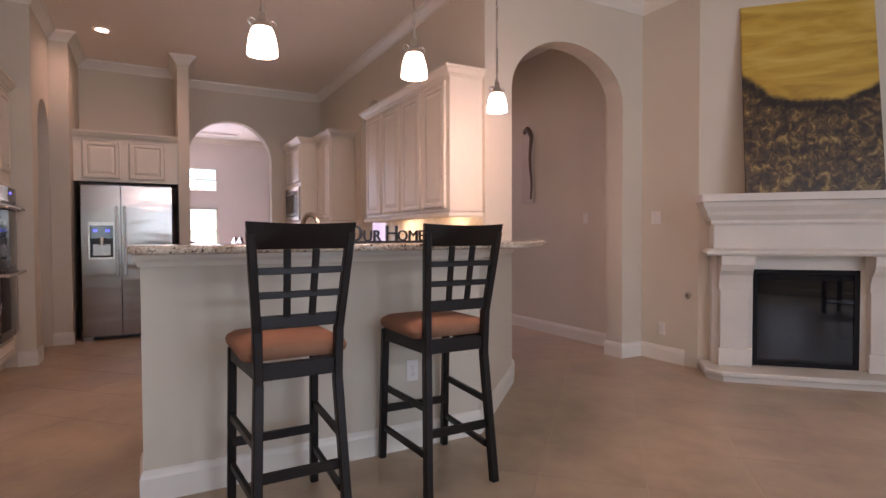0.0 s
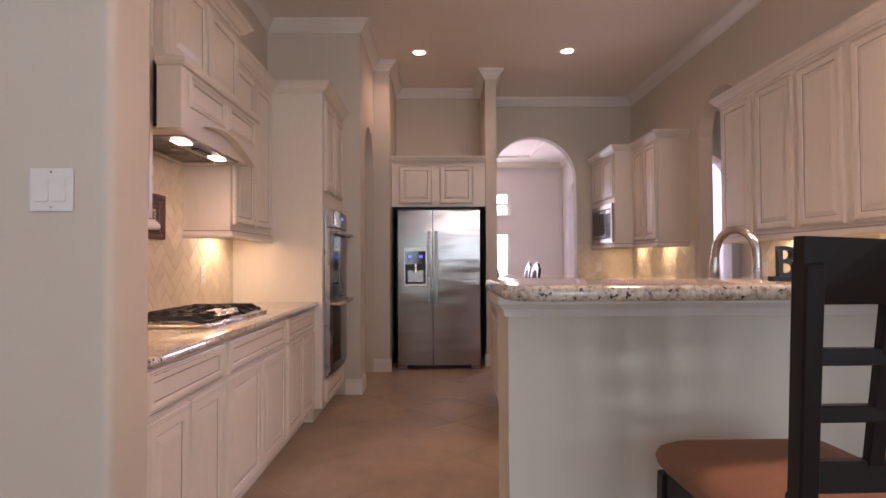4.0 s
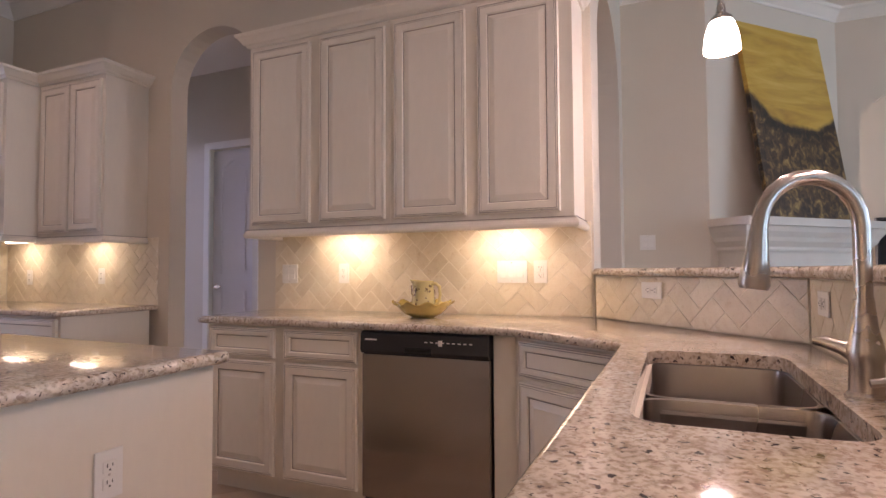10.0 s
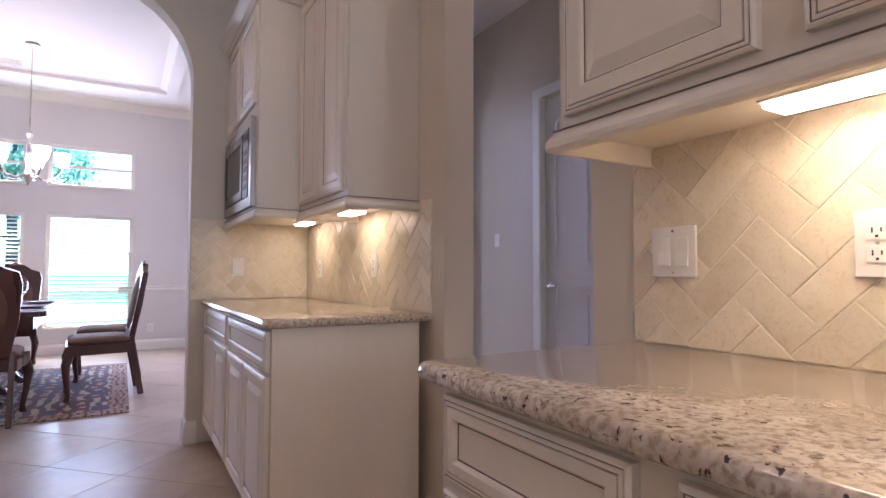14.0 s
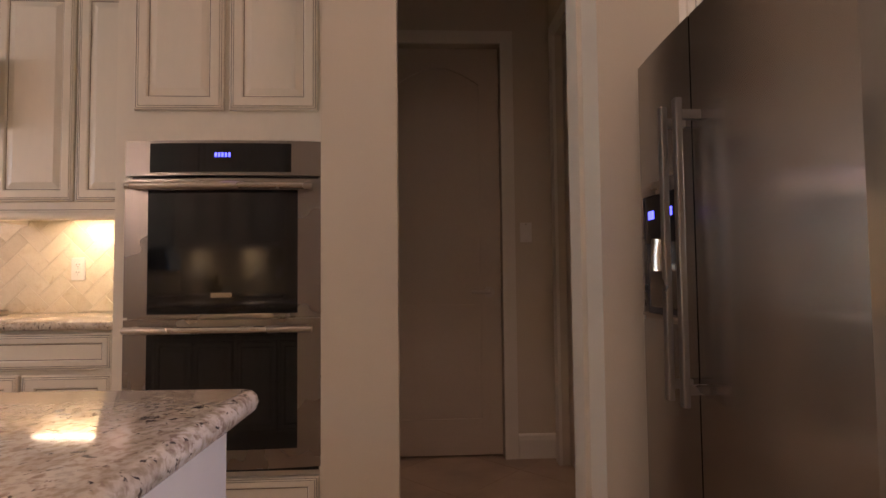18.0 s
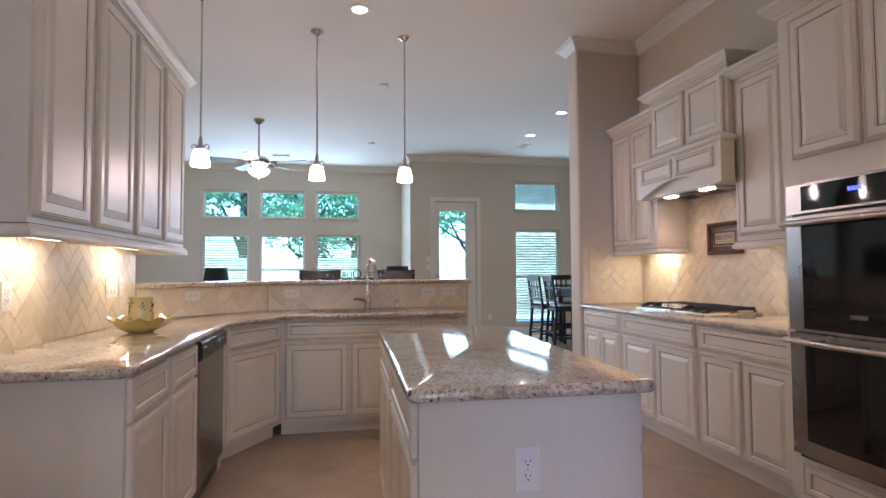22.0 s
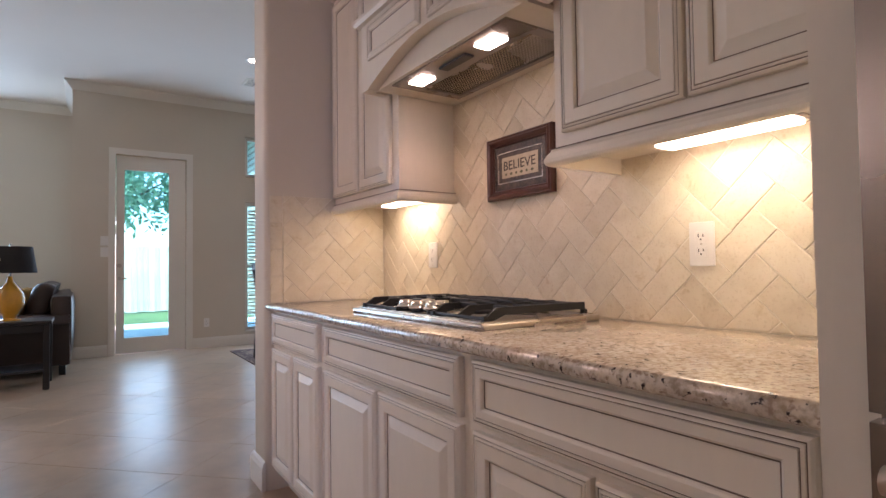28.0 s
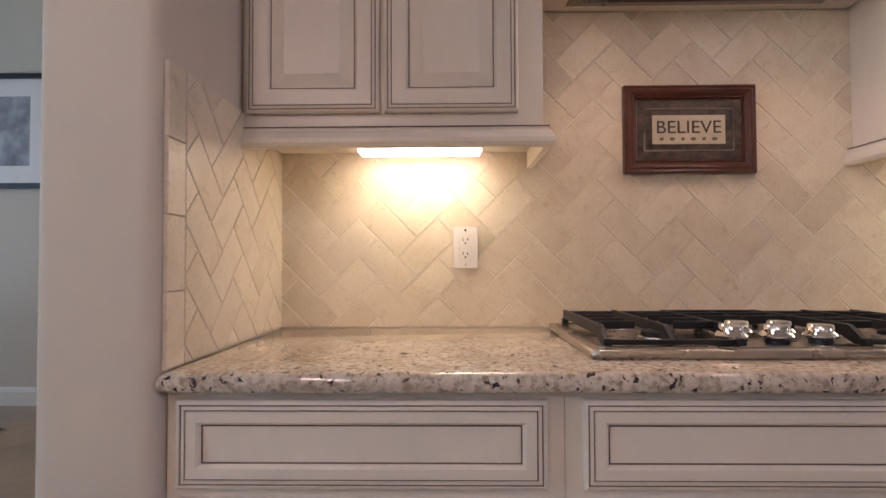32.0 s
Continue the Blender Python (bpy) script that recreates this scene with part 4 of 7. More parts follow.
for x, par in ((0.346, freezer), (0.428, fresh)):
    bar = part("handle", new_box((x - 0.013, -0.090, 0.745), (x + 0.013, -0.072, 1.555), 0.005), HANDLE_STEEL, par, "straight flat steel handle", smooth=False)
    for z in (0.79, 1.51):
        part("handle_post", new_box((x - 0.009, -0.073, z - 0.012), (x + 0.009, -0.016, z + 0.012)), HANDLE_STEEL, bar)
part("dispenser_frame", prism(bmesh.new(), [rect(0.072, 0.945, 0.322, 1.375), rect(0.085, 0.965, 0.309, 1.335)[::-1]], lambda u, v, w: Vector((u, w, v)), -0.031, -0.012), NICKEL, freezer)
part("dispenser_panel", new_box((0.085, -0.027, 1.185), (0.309, -0.018, 1.335)), BLACK_GLASS, freezer, "black dispenser control panel")
part("dispenser_recess", new_box((0.085, -0.0205, 0.965), (0.309, -0.016, 1.185)), BLACK, freezer, "dark dispenser recess")
part("dispenser_back", new_box((0.11, -0.024, 0.985), (0.284, -0.020, 1.12), 0.004), STEEL_X, freezer)
part("dispenser_lever", tube(bmesh.new(), [(0.197, -0.024, 1.19), (0.197, -0.034, 1.15), (0.197, -0.030, 1.10)], [0.03, 0.022, 0.028], 12), NICKEL, freezer, smooth=True)
part("drip_tray", new_box((0.085, -0.040, 0.957), (0.309, -0.014, 0.968), 0.003), NICKEL, freezer)
for x in (0.118, 0.236):
    for k in range(3):
        part("display_digit", new_box((x + k * 0.014, -0.0285, 1.262), (x + k * 0.014 + 0.010, -0.0268, 1.288)), BLUE_LED, freezer, "blue lit display digit")
part("grille", new_box((0.10, 0.03, 0.008), (0.81, 0.06, 0.046), 0.004), BLACK, fr, "black toe grille")
for x in (0.005, 0.82):
    part("foot_cover", new_box((x, -0.004, 0.0), (x + 0.09, 0.069, 0.046), 0.006), STEEL_X, fr)

ov = thing("wall_oven", "stainless double wall oven with black glass doors", "oven", pose(0.672, 4.424, -0.012, 0, 0, WEST))
OW = 0.762
part("trim_frame", new_box((0, -0.018, 0.335), (OW, -0.001, 1.615), 0.005), STEEL_X, ov)


def oven_front(z0, z1, name):
    bm = bmesh.new()
    n, cols = 10, []
    for i in range(n + 1):
        x = OW * i / n
        y = -0.045 - 0.022 * (1 - (2 * i / n - 1) ** 2)
        cols.append([bm.verts.new(p) for p in ((x, y, z0), (x, y, z1), (x, -0.019, z1), (x, -0.019, z0))])
    for a, b in zip(cols, cols[1:]):
        bridge(bm, a, b)
    bm.faces.new(cols[0])
    bm.faces.new(cols[-1][::-1])
    return part(name, bm, STEEL_X, ov, smooth=True)


def oven_glass(z0, z1, parent, x0=0.095, x1=OW - 0.095, name="window"):
    bm = bmesh.new()
    n, cols = 10, []
    for i in range(n + 1):
        x = x0 + (x1 - x0) * i / n
        y = -0.047 - 0.022 * (1 - (2 * x / OW - 1) ** 2)
        cols.append([bm.verts.new(p) for p in ((x, y - 0.002, z0), (x, y - 0.002, z1), (x, y + 0.004, z1), (x, y + 0.004, z0))])
    for a, b in zip(cols, cols[1:]):
        bridge(bm, a, b)
    bm.faces.new(cols[0])
    bm.faces.new(cols[-1][::-1])
    return part(name, bm, BLACK_GLASS, parent, "black oven glass", smooth=True)


ctl = oven_front(1.475, 1.612, "control_panel")
oven_glass(1.487, 1.600, ctl, 0.10, OW - 0.12, "control_glass")
for k in range(5):
    part("display_digit", new_box((OW / 2 - 0.03 + k * 0.013, -0.0730, 1.545), (OW / 2 - 0.022 + k * 0.013, -0.0705, 1.562)), BLUE_LED, ctl, "blue lit clock digit")
for z0, z1 in ((0.925, 1.462), (0.345, 0.915)):
    d = oven_front(z0, z1, "door")
    oven_glass(z0 + (0.012 if z0 > 0.5 else 0.075), z1 - 0.045, d)
    hz = z1 - 0.035
    pts = [(0.03 + (OW - 0.06) * i / 8, -0.105 - 0.016 * (1 - (i / 4 - 1) ** 2), hz) for i in range(9)]
    h = part("handle", tube(bmesh.new(), pts, 0.0135, 12), NICKEL, d, smooth=True)
    for x in (0.055, OW - 0.055):
        part("handle_post", tube(bmesh.new(), [(x, -0.05, hz), (x, -0.105, hz)], 0.012, 10), NICKEL, d, smooth=True)
    if z0 > 0.5:
        part("badge", new_box((OW / 2 - 0.04, -0.0735, 1.0), (OW / 2 + 0.04, -0.0705, 1.018)), STEEL, d, "small plain steel badge")
part("vent_slot", new_box((0.02, -0.03, 1.462), (OW - 0.02, -0.019, 1.475)), BLACK, ov, "black vent slot")
part("vent_slot", new_box((0.02, -0.025, 0.325), (OW - 0.02, -0.005, 0.340)), BLACK, ov, "black vent slot")

dw = thing("dishwasher", "stainless dishwasher with a black control panel", "dishwasher", pose(3.545, 3.745, 0, 0, 0, EAST) @ Matrix.Diagonal((0.985, 1.0, 1.0, 1.0)))
part("body", new_box((0.004, 0.03, 0.02), (0.621, 0.58, 0.855)), BLACK, dw)
part("door", new_box((0.004, 0.0, 0.115), (0.621, 0.03, 0.755), 0.006), STEEL, dw)
cp = bmesh.new()
prism(cp, [[(-0.004, 0.758), (-0.016, 0.775), (-0.012, 0.845), (0.0, 0.857), (0.03, 0.857), (0.03, 0.758)]], lambda u, v, w: Vector((w, u, v)), 0.004, 0.621)
panel = part("control_panel", cp, BLACK, dw, "black control panel")
for k in range(9):
    part("button", new_box((0.33 + k * 0.026, -0.0165, 0.818), (0.342 + k * 0.026, -0.013, 0.822)), PLATE, panel)
part("button", new_box((0.395, -0.020, 0.806), (0.413, -0.012, 0.830), 0.002), PLATE, panel, "white start button")
part("badge", new_box((0.03, -0.0165, 0.818), (0.09, -0.013, 0.825)), PLATE, panel, "plain pale badge bar")
part("grip", new_box((0.23, -0.0165, 0.765), (0.36, -0.008, 0.795), 0.004), BLACK_GLASS, panel, "recessed black grip")
part("kick_plate", new_box((0.004, 0.05, 0.0), (0.621, 0.06, 0.108)), BLACK, dw, "black kick plate")

mw = thing("microwave", "built-in stainless microwave with a dark glass door", "microwave", pose(3.625, 7.495, -0.03, 0, 0, EAST) @ Matrix.Diagonal((1.02, 1.0, 1.0, 1.0)))
part("trim_frame", prism(bmesh.new(), [rect(0, 1.435, 0.79, 1.90), rect(0.05, 1.485, 0.74, 1.85)[::-1]], lambda u, v, w: Vector((u, w, v)), -0.026, -0.001), STEEL_X, mw)
part("door", new_box((0.052, -0.03, 1.487), (0.60, -0.002, 1.848), 0.006), BLACK_GLASS, mw, "dark glass door")
part("door_band", prism(bmesh.new(), [rect(0.06, 1.495, 0.592, 1.84), rect(0.10, 1.535, 0.555, 1.80)[::-1]], lambda u, v, w: Vector((u, w, v)), -0.033, -0.030), BLACK, mw)
cpan = part("control_panel", new_box((0.604, -0.03, 1.487), (0.738, -0.002, 1.848), 0.004), BLACK, mw)
part("display", new_box((0.62, -0.0315, 1.79), (0.722, -0.0295, 1.825)), BLACK_GLASS, cpan)
for r in range(5):
    for c in range(3):
        part("button", new_box((0.624 + c * 0.034, -0.0318, 1.53 + r * 0.045), (0.650 + c * 0.034, -0.0295, 1.56 + r * 0.045)), SLOT, cpan)

# gas cooktop
ct = thing("cooktop", "stainless gas cooktop with black cast-iron grates and five knobs", "cooktop", pose(0.065, 2.722, TOP, 0, 0, 0) @ Matrix.Diagonal((0.89, 0.865, 1.0, 1.0)))
CD, CW = 0.515, 0.94
part("tray", slab(round_corners([(0, 0), (CD, 0), (CD, CW), (0, CW)], 0.02), 0.0, 0.018, 0.006), NICKEL, ct, smooth=True)
part("rim", prism(bmesh.new(), [round_corners([(0.02, 0.02), (CD - 0.02, 0.02), (CD - 0.02, CW - 0.02), (0.02, CW - 0.02)], 0.02), round_corners([(0.032, 0.032), (CD - 0.032, 0.032), (CD - 0.032, CW - 0.032), (0.032, CW - 0.032)], 0.015)[::-1]], lambda u, v, w: Vector((u, v, w)), 0.018, 0.021), NICKEL, ct)


def grate(y0, y1):
    g = bmesh.new()
    x0, x1 = 0.04, CD - 0.045
    h0, h1, t = 0.034, 0.052, 0.011
    box(g, (x0 - t / 2, y0, h0), (x0 + t / 2, y1, h1), 0.003)
    box(g, (x1 - t, y0, 0.021), (x1, y1, 0.031), 0.003)
    side = [(x0, h0), (x1 - 0.075, h0), (x1 - 0.030, 0.020), (x1, 0.020), (x1, 0.030), (x1 - 0.045, h1 + 0.003), (x0, h1 + 0.003)]
    for y in (y0, (y0 + y1) / 2, y1):
        prism(g, [side], lambda u, v, w: Vector((u, w, v)), y - t / 2, y + t / 2)
    for k in range(4):
        x = x0 + 0.07 + k * 0.082
        for a, b in ((y0, y0 + (y1 - y0) * 0.34), (y1 - (y1 - y0) * 0.34, y1)):
            box(g, (x - t / 2, a, h0 + 0.006), (x + t / 2, b, h1 + 0.004), 0.003)
    for x in (x0, x1):
        for y in (y0, y1):
            box(g, (x - 0.009, y - 0.009, 0.019), (x + 0.009, y + 0.009, h0), 0.002)
    return part("grate", g, CAST_IRON, ct)


grate(0.045, 0.335)
grate(0.605, 0.895)
gm = bmesh.new()
for x in (0.05, 0.13, 0.22):
    box(gm, (x - 0.006, 0.345, 0.036), (x + 0.006, 0.595, 0.055), 0.003)
for y in (0.352, 0.47, 0.588):
    box(gm, (0.05, y - 0.006, 0.034), (0.235, y + 0.006, 0.052), 0.003)
for x, y in ((0.05, 0.352), (0.05, 0.588), (0.235, 0.352), (0.235, 0.588)):
    box(gm, (x - 0.009, y - 0.009, 0.019), (x + 0.009, y + 0.009, 0.036), 0.002)
part("grate", gm, CAST_IRON, ct)
for x, y, r in ((0.14, 0.19, 0.045), (0.37, 0.19, 0.036), (0.14, 0.75, 0.045), (0.37, 0.75, 0.036), (0.14, 0.47, 0.055)):
    bb = part("burner", lathe(bmesh.new(), [(r + 0.012, 0.019), (r + 0.01, 0.027), (r, 0.029), (r, 0.019)], 20, (x, y, 0)), NICKEL, ct, smooth=True)
    part("burner_cap", lathe(bmesh.new(), [(r - 0.002, 0.029), (r - 0.002, 0.036), (r - 0.008, 0.039), (0.001, 0.039)], 20, (x, y, 0)), CAST_IRON, bb, smooth=True)
for x, y in ((0.36, 0.385), (0.36, 0.485), (0.43, 0.335), (0.435, 0.435), (0.43, 0.535)):
    kb = part("knob", lathe(bmesh.new(), [(0.026, 0.028), (0.036, 0.032), (0.0365, 0.035), (0.033, 0.039), (0.0275, 0.043), (0.0265, 0.053), (0.0245, 0.056), (0.001, 0.057)], 20, (x, y, 0)), CHROME, ct, smooth=True)
    part("knob_ring", lathe(bmesh.new(), [(0.024, 0.019), (0.024, 0.027), (0.001, 0.027)], 20, (x, y, 0)), BLACK, kb)

# sink, tap, soap pump
sk = thing("sink", "undermount stainless double-bowl sink", "sink", pose(0, 0, 0))


def bowl(x0, y0, x1, y1, depth, name="bowl"):
    bm = bmesh.new()
    outer = round_corners([(x0, y0), (x1, y0), (x1, y1), (x0, y1)], 0.06)
    prev = None
    for d, z in ((-0.012, SLAB0 - 0.002), (0.0, SLAB0 - 0.002), (0.004, SLAB0 - 0.02), (0.010, SLAB0 - depth + 0.05), (0.022, SLAB0 - depth + 0.014), (0.05, SLAB0 - depth)):
        now = [bm.verts.new((x, y, z)) for x, y in inset_loop(outer, d)]
        if prev:
            bridge(bm, prev, now)
        prev = now
    bm.faces.new(prev)
    ob = part(name, bm, STEEL_X, sk, smooth=True)
    ob.data.materials[0] = STEEL_X
    part("drain", lathe(bmesh.new(), [(0.045, 0.0), (0.045, 0.004), (0.03, 0.002), (0.001, 0.001)], 18, ((x0 + x1) / 2, (y0 + y1) / 2, SLAB0 - depth + 0.001)), CHROME, ob, smooth=True)


bowl(2.66, 2.165, 3.095, 2.495, 0.21)
bowl(2.305, 2.165, 2.635, 2.495, 0.17)
part("divider", new_box((2.626, 2.17, SLAB0 - 0.10), (2.669, 2.49, SLAB0 - 0.022), 0.008), STEEL_X, sk)
fc = thing("kitchen_faucet", "brushed nickel pull-down kitchen faucet", "faucet", pose(2.61, 2.11, TOP, 0, 0, 18))
part("base", lathe(bmesh.new(), [(0.034, 0.0), (0.034, 0.006), (0.028, 0.012), (0.026, 0.06), (0.030, 0.075), (0.028, 0.09), (0.020, 0.13), (0.0155, 0.18)], 20), NICKEL, fc, smooth=True)
arcp = [(0, 0, 0.12), (0, 0, 0.26)] + [(0, 0.088 - 0.088 * math.cos(math.pi * i / 12), 0.315 + 0.088 * math.sin(math.pi * i / 12)) for i in range(12)] + [(0, 0.180, 0.30)]
part("spout", tube(bmesh.new(), arcp, 0.0145, 14), NICKEL, fc, smooth=True)
part("spray_head", tube(bmesh.new(), [(0, 0.179, 0.305), (0, 0.183, 0.265), (0, 0.190, 0.205), (0, 0.191, 0.197)], [0.0155, 0.019, 0.027, 0.023], 16), NICKEL, fc, smooth=True)
part("lever", tube(bmesh.new(), [(0.02, 0, 0.075), (0.055, 0.004, 0.082), (0.10, 0.012, 0.088), (0.125, 0.016, 0.086)], [0.02, 0.014, 0.012, 0.008], 12), NICKEL, fc, smooth=True)
sp = thing("soap_dispenser", "small brushed nickel soap pump beside the faucet", "soap dispenser", pose(2.365, 2.11, TOP))
part("base", lathe(bmesh.new(), [(0.022, 0), (0.022, 0.005), (0.014, 0.012), (0.012, 0.05), (0.016, 0.055), (0.016, 0.07), (0.008, 0.075)], 16), NICKEL, sp, smooth=True)
part("nozzle", tube(bmesh.new(), [(0, 0, 0.068), (0, 0.03, 0.074), (0, 0.06, 0.068)], 0.006, 8), NICKEL, sp, smooth=True)

# undercabinet lights
def tube_light(x, y, z, rz, length=0.30):
    ob = thing("undercabinet_light", "white lit light bar under the wall cabinet", "light fixture", pose(x, y, z, 0, 0, rz), "lights under the wall cabinets")
    part("housing", new_box((-length / 2, -0.045, -0.012), (length / 2, 0.045, -0.001), 0.003), PLATE, ob)
    part("diffuser", new_box((-length / 2 + 0.006, -0.038, -0.022), (length / 2 - 0.006, 0.038, -0.0125), 0.004), BAR_GLOW, ob, "glowing diffuser")
    return ob


CABINET_LIGHTS = ((0.10, 2.385, 1.382, 90), (0.12, 3.955, 1.382, 90), (4.03, 4.18, 1.367, 90), (4.03, 3.22, 1.367, 90), (4.03, 6.38, 1.375, 90), (4.03, 7.20, 1.385, 90))
for x, y, z, rz in CABINET_LIGHTS:
    tube_light(x, y, z, rz, 0.33 if x < 1 or y < 5 else 0.2)

# ---- lamps of the place ----
for x, y, z, rz in CABINET_LIGHTS:
    lamp("undercabinet_lamp", "AREA", look((x, y, z - 0.026), (x, y, 0)), 2.9 if y < 5 or x < 1 else 2.1, (1.0, 1.0, 0.60), size=(0.06, 0.26))
for y in (2.682 + 0.22, 2.682 + 0.639):
    lamp("hood_bulb_lamp", "SPOT", look((0.31, y, 1.758), (0.20, y, 0)), 16.0, (1.0, 0.74, 0.54), radius=0.04, cone=(130, 0.6))

CANS = ((1.355, 5.935), (2.90, 5.90), (2.679, 2.22), (-0.18, -0.24), (-0.20, -1.49), (1.35, 3.9), (2.95, 4.1), (4.9, 4.7))


def downlight(x, y):
    ob = thing("downlight", "white recessed downlight, lit, in the ceiling", "light fixture", pose(x, y, CEIL), "recessed ceiling lights")
    part("trim_ring", lathe(bmesh.new(), [(0.062, -0.001), (0.062, -0.006), (0.090, -0.008), (0.095, -0.001)], 24, closed=False), TRIM, ob, smooth=True)
    part("bulb", lathe(bmesh.new(), [(0.061, -0.0015), (0.05, -0.006), (0.001, -0.008)], 20), CAN_GLOW, ob, smooth=True)
    lamp("downlight_lamp", "SPOT", look((x, y, CEIL - 0.02), (x, y, 0)), 72, (1.0, 0.80, 0.65), radius=0.06, cone=(155, 0.8))


for x, y in CANS[:5] + CANS[7:]:
    downlight(x, y)

PEND = ((2.246, 1.75, 2.020), (3.035, 1.742, 2.018), (3.90, 2.225, 2.022))
for x, y, z in PEND:
    ob = thing("pendant_light", "brushed nickel pendant with a lit white bell glass shade", "pendant light", pose(x, y, z), "pendants over the bar")
    part("rod", tube(bmesh.new(), [(0, 0, 0.235), (0, 0, CEIL - z - 0.01)], 0.0075, 10), NICKEL, ob, smooth=True)
    part("canopy", lathe(bmesh.new(), [(0.06, CEIL - z - 0.001), (0.06, CEIL - z - 0.012), (0.03, CEIL - z - 0.03), (0.01, CEIL - z - 0.045)], 20), NICKEL, ob, smooth=True)
    part("socket_cup", lathe(bmesh.new(), [(0.045, 0.135), (0.042, 0.15), (0.02, 0.17), (0.014, 0.215), (0.009, 0.24)], 18), NICKEL, ob, smooth=True)
    for s in (-1, 1):
        part("scroll", tube(bmesh.new(), [(s * 0.018, 0, 0.17)] + [(s * (0.045 + 0.018 * math.cos(a)), 0, 0.16 + 0.018 * math.sin(a)) for a in [math.pi + s * 0 - i * 0.55 for i in range(9)]], 0.005, 8), NICKEL, ob, smooth=True)
    part("shade", lathe(bmesh.new(), [(0.036, 0.145), (0.051, 0.125), (0.063, 0.085), (0.069, 0.045), (0.071, 0.01), (0.068, 0.01), (0.064, 0.05), (0.052, 0.11), (0.026, 0.14)], 28, closed=False), FROST, ob, "glowing white glass shade", smooth=True)
    lamp("pendant_lamp", "POINT", pose(x, y, z - 0.04), 40, (1.0, 0.83, 0.70), radius=0.06)

# ---- small kitchen things ----
def facing(x, y, z, rz):
    """A place on a wall; the thing's face looks along -y turned by rz."""
    return pose(x, y, z, 0, 0, rz)


def wall_plate(m, kind="outlet", gangs=1, flat=False):
    """A wall plate, centred; flat turns a single plate on its side."""
    w, h = 0.07 + 0.046 * (gangs - 1), 0.117
    names = {"outlet": ("wall_outlet", "white plastic double power outlet plate", "outlet"), "switch": ("light_switch", "white plastic wall plate with rocker switches", "switch")}
    nm, label, cat = names["outlet" if kind == "gfci" else kind]
    if flat:
        m = m @ Matrix.Rotation(radians(90), 4, "Y")
    ob = thing(nm, label, cat, m)
    part("cover_plate", new_box((-w / 2, -0.006, -h / 2), (w / 2, 0.0, h / 2), 0.0025), PLATE, ob)
    for g in range(gangs):
        c = (g - (gangs - 1) / 2) * 0.046
        if kind == "switch":
            bm = bmesh.new()
            pts = [bm.verts.new((c + sx * 0.0165, y, z)) for sx in (-1, 1) for y, z in ((-0.005, -0.033), (-0.0115, -0.032), (-0.0075, 0.0), (-0.0075, 0.032), (-0.005, 0.033))]
            for i in range(4):
                bm.faces.new((pts[i], pts[i + 1], pts[i + 6], pts[i + 5]))
            bm.faces.new(pts[:5])
            bm.faces.new(pts[5:])
            part("rocker", bm, PLATE, ob)
        else:
            if kind == "gfci":
                part("socket_face", new_box((c - 0.0165, -0.008, -0.033), (c + 0.0165, -0.006, 0.033), 0.001), PLATE, ob)
            for s in (-1, 1):
                face = part("socket_face", new_box((c - 0.0165, -0.0085, s * 0.0195 - 0.014), (c + 0.0165, -0.006, s * 0.0195 + 0.014), 0.002), PLATE, ob) if kind == "outlet" else ob
                for dx, dz, hh in ((-0.0065, 0.003, 0.0045), (0.0065, 0.003, 0.0035), (0, -0.0075, 0.0022)):
                    part("slot", new_box((c + dx - 0.0012 if hh > 0.003 else c - 0.0022, -0.0092, s * 0.0195 + dz - hh), (c + dx + 0.0012 if hh > 0.003 else c + 0.0022, -0.0084, s * 0.0195 + dz + hh)), SLOT, face)
    for z in ((-0.048, 0.048) if kind != "outlet" else (0.0,)):
        part("screw", tube(bmesh.new(), [(0, -0.0075, z), (0, -0.005, z)], 0.003, 8), NICKEL, ob)
    return ob


TF = 0.010
wall_plate(facing(TF, 2.505, 1.116, 90), "gfci")
wall_plate(facing(TF, 3.83, 1.114, 90))
wall_plate(facing(4.165 - TF, 4.635, 1.112, -90), "switch", 2)
wall_plate(facing(4.165 - TF, 4.238, 1.114, -90))
wall_plate(facing(4.165 - TF, 3.205, 1.120, -90), "switch", 3)
wall_plate(facing(4.165 - TF, 3.055, 1.120, -90))
wall_plate(facing(3.70, 7.57 - TF, 1.10, 0), "switch")
wall_plate(facing(4.165 - TF, 7.245, 1.09, -90))
wall_plate(facing(4.165 - TF, 6.38, 1.10, -90))
wall_plate(ISLAND @ pose(0.0, -IL - 0.001, 0.645))
wall_plate(ISLAND @ pose(0.02, IL + 0.001, 0.665, 0, 0, 180))
wall_plate(facing(3.885 - 0.009, 2.505 + 0.009, 1.04, 225), flat=True)
for x in (3.22, 2.08, 1.90):
    wall_plate(facing(x, 2.03 + TF, 1.03, 180), flat=True)
wall_plate(facing(3.03, 1.778, 0.43, 0))
wall_plate(facing(0.484, 1.778, 1.392, 0), "switch", 2)
wall_plate(facing(0.222, 1.778, 0.39, 0))
wall_plate(facing(5.968, 2.614, 1.338, -90), "switch", 2)
wall_plate(facing(5.968, 2.546, 0.30, -90))
wall_plate(facing(5.968, 7.80, 1.36, -90), "switch")
wall_plate(facing(5.968, 3.555, 1.36, -90), "switch")
wall_plate(facing(1.145, -3.288, 1.43, 180), "switch", 2)
wall_plate(facing(1.145, -3.288, 1.29, 180), "switch", 2)
wall_plate(facing(-0.02, -3.288, 0.34, 180))
wall_plate(facing(-0.298, 6.20, 1.31, 90), "switch")
wall_plate(facing(3.40, 12.398, 0.30, 0))
gk = thing("gas_key", "round chrome gas valve key plate on the wall", "gas valve", facing(5.969, 2.27, 0.632, -90))
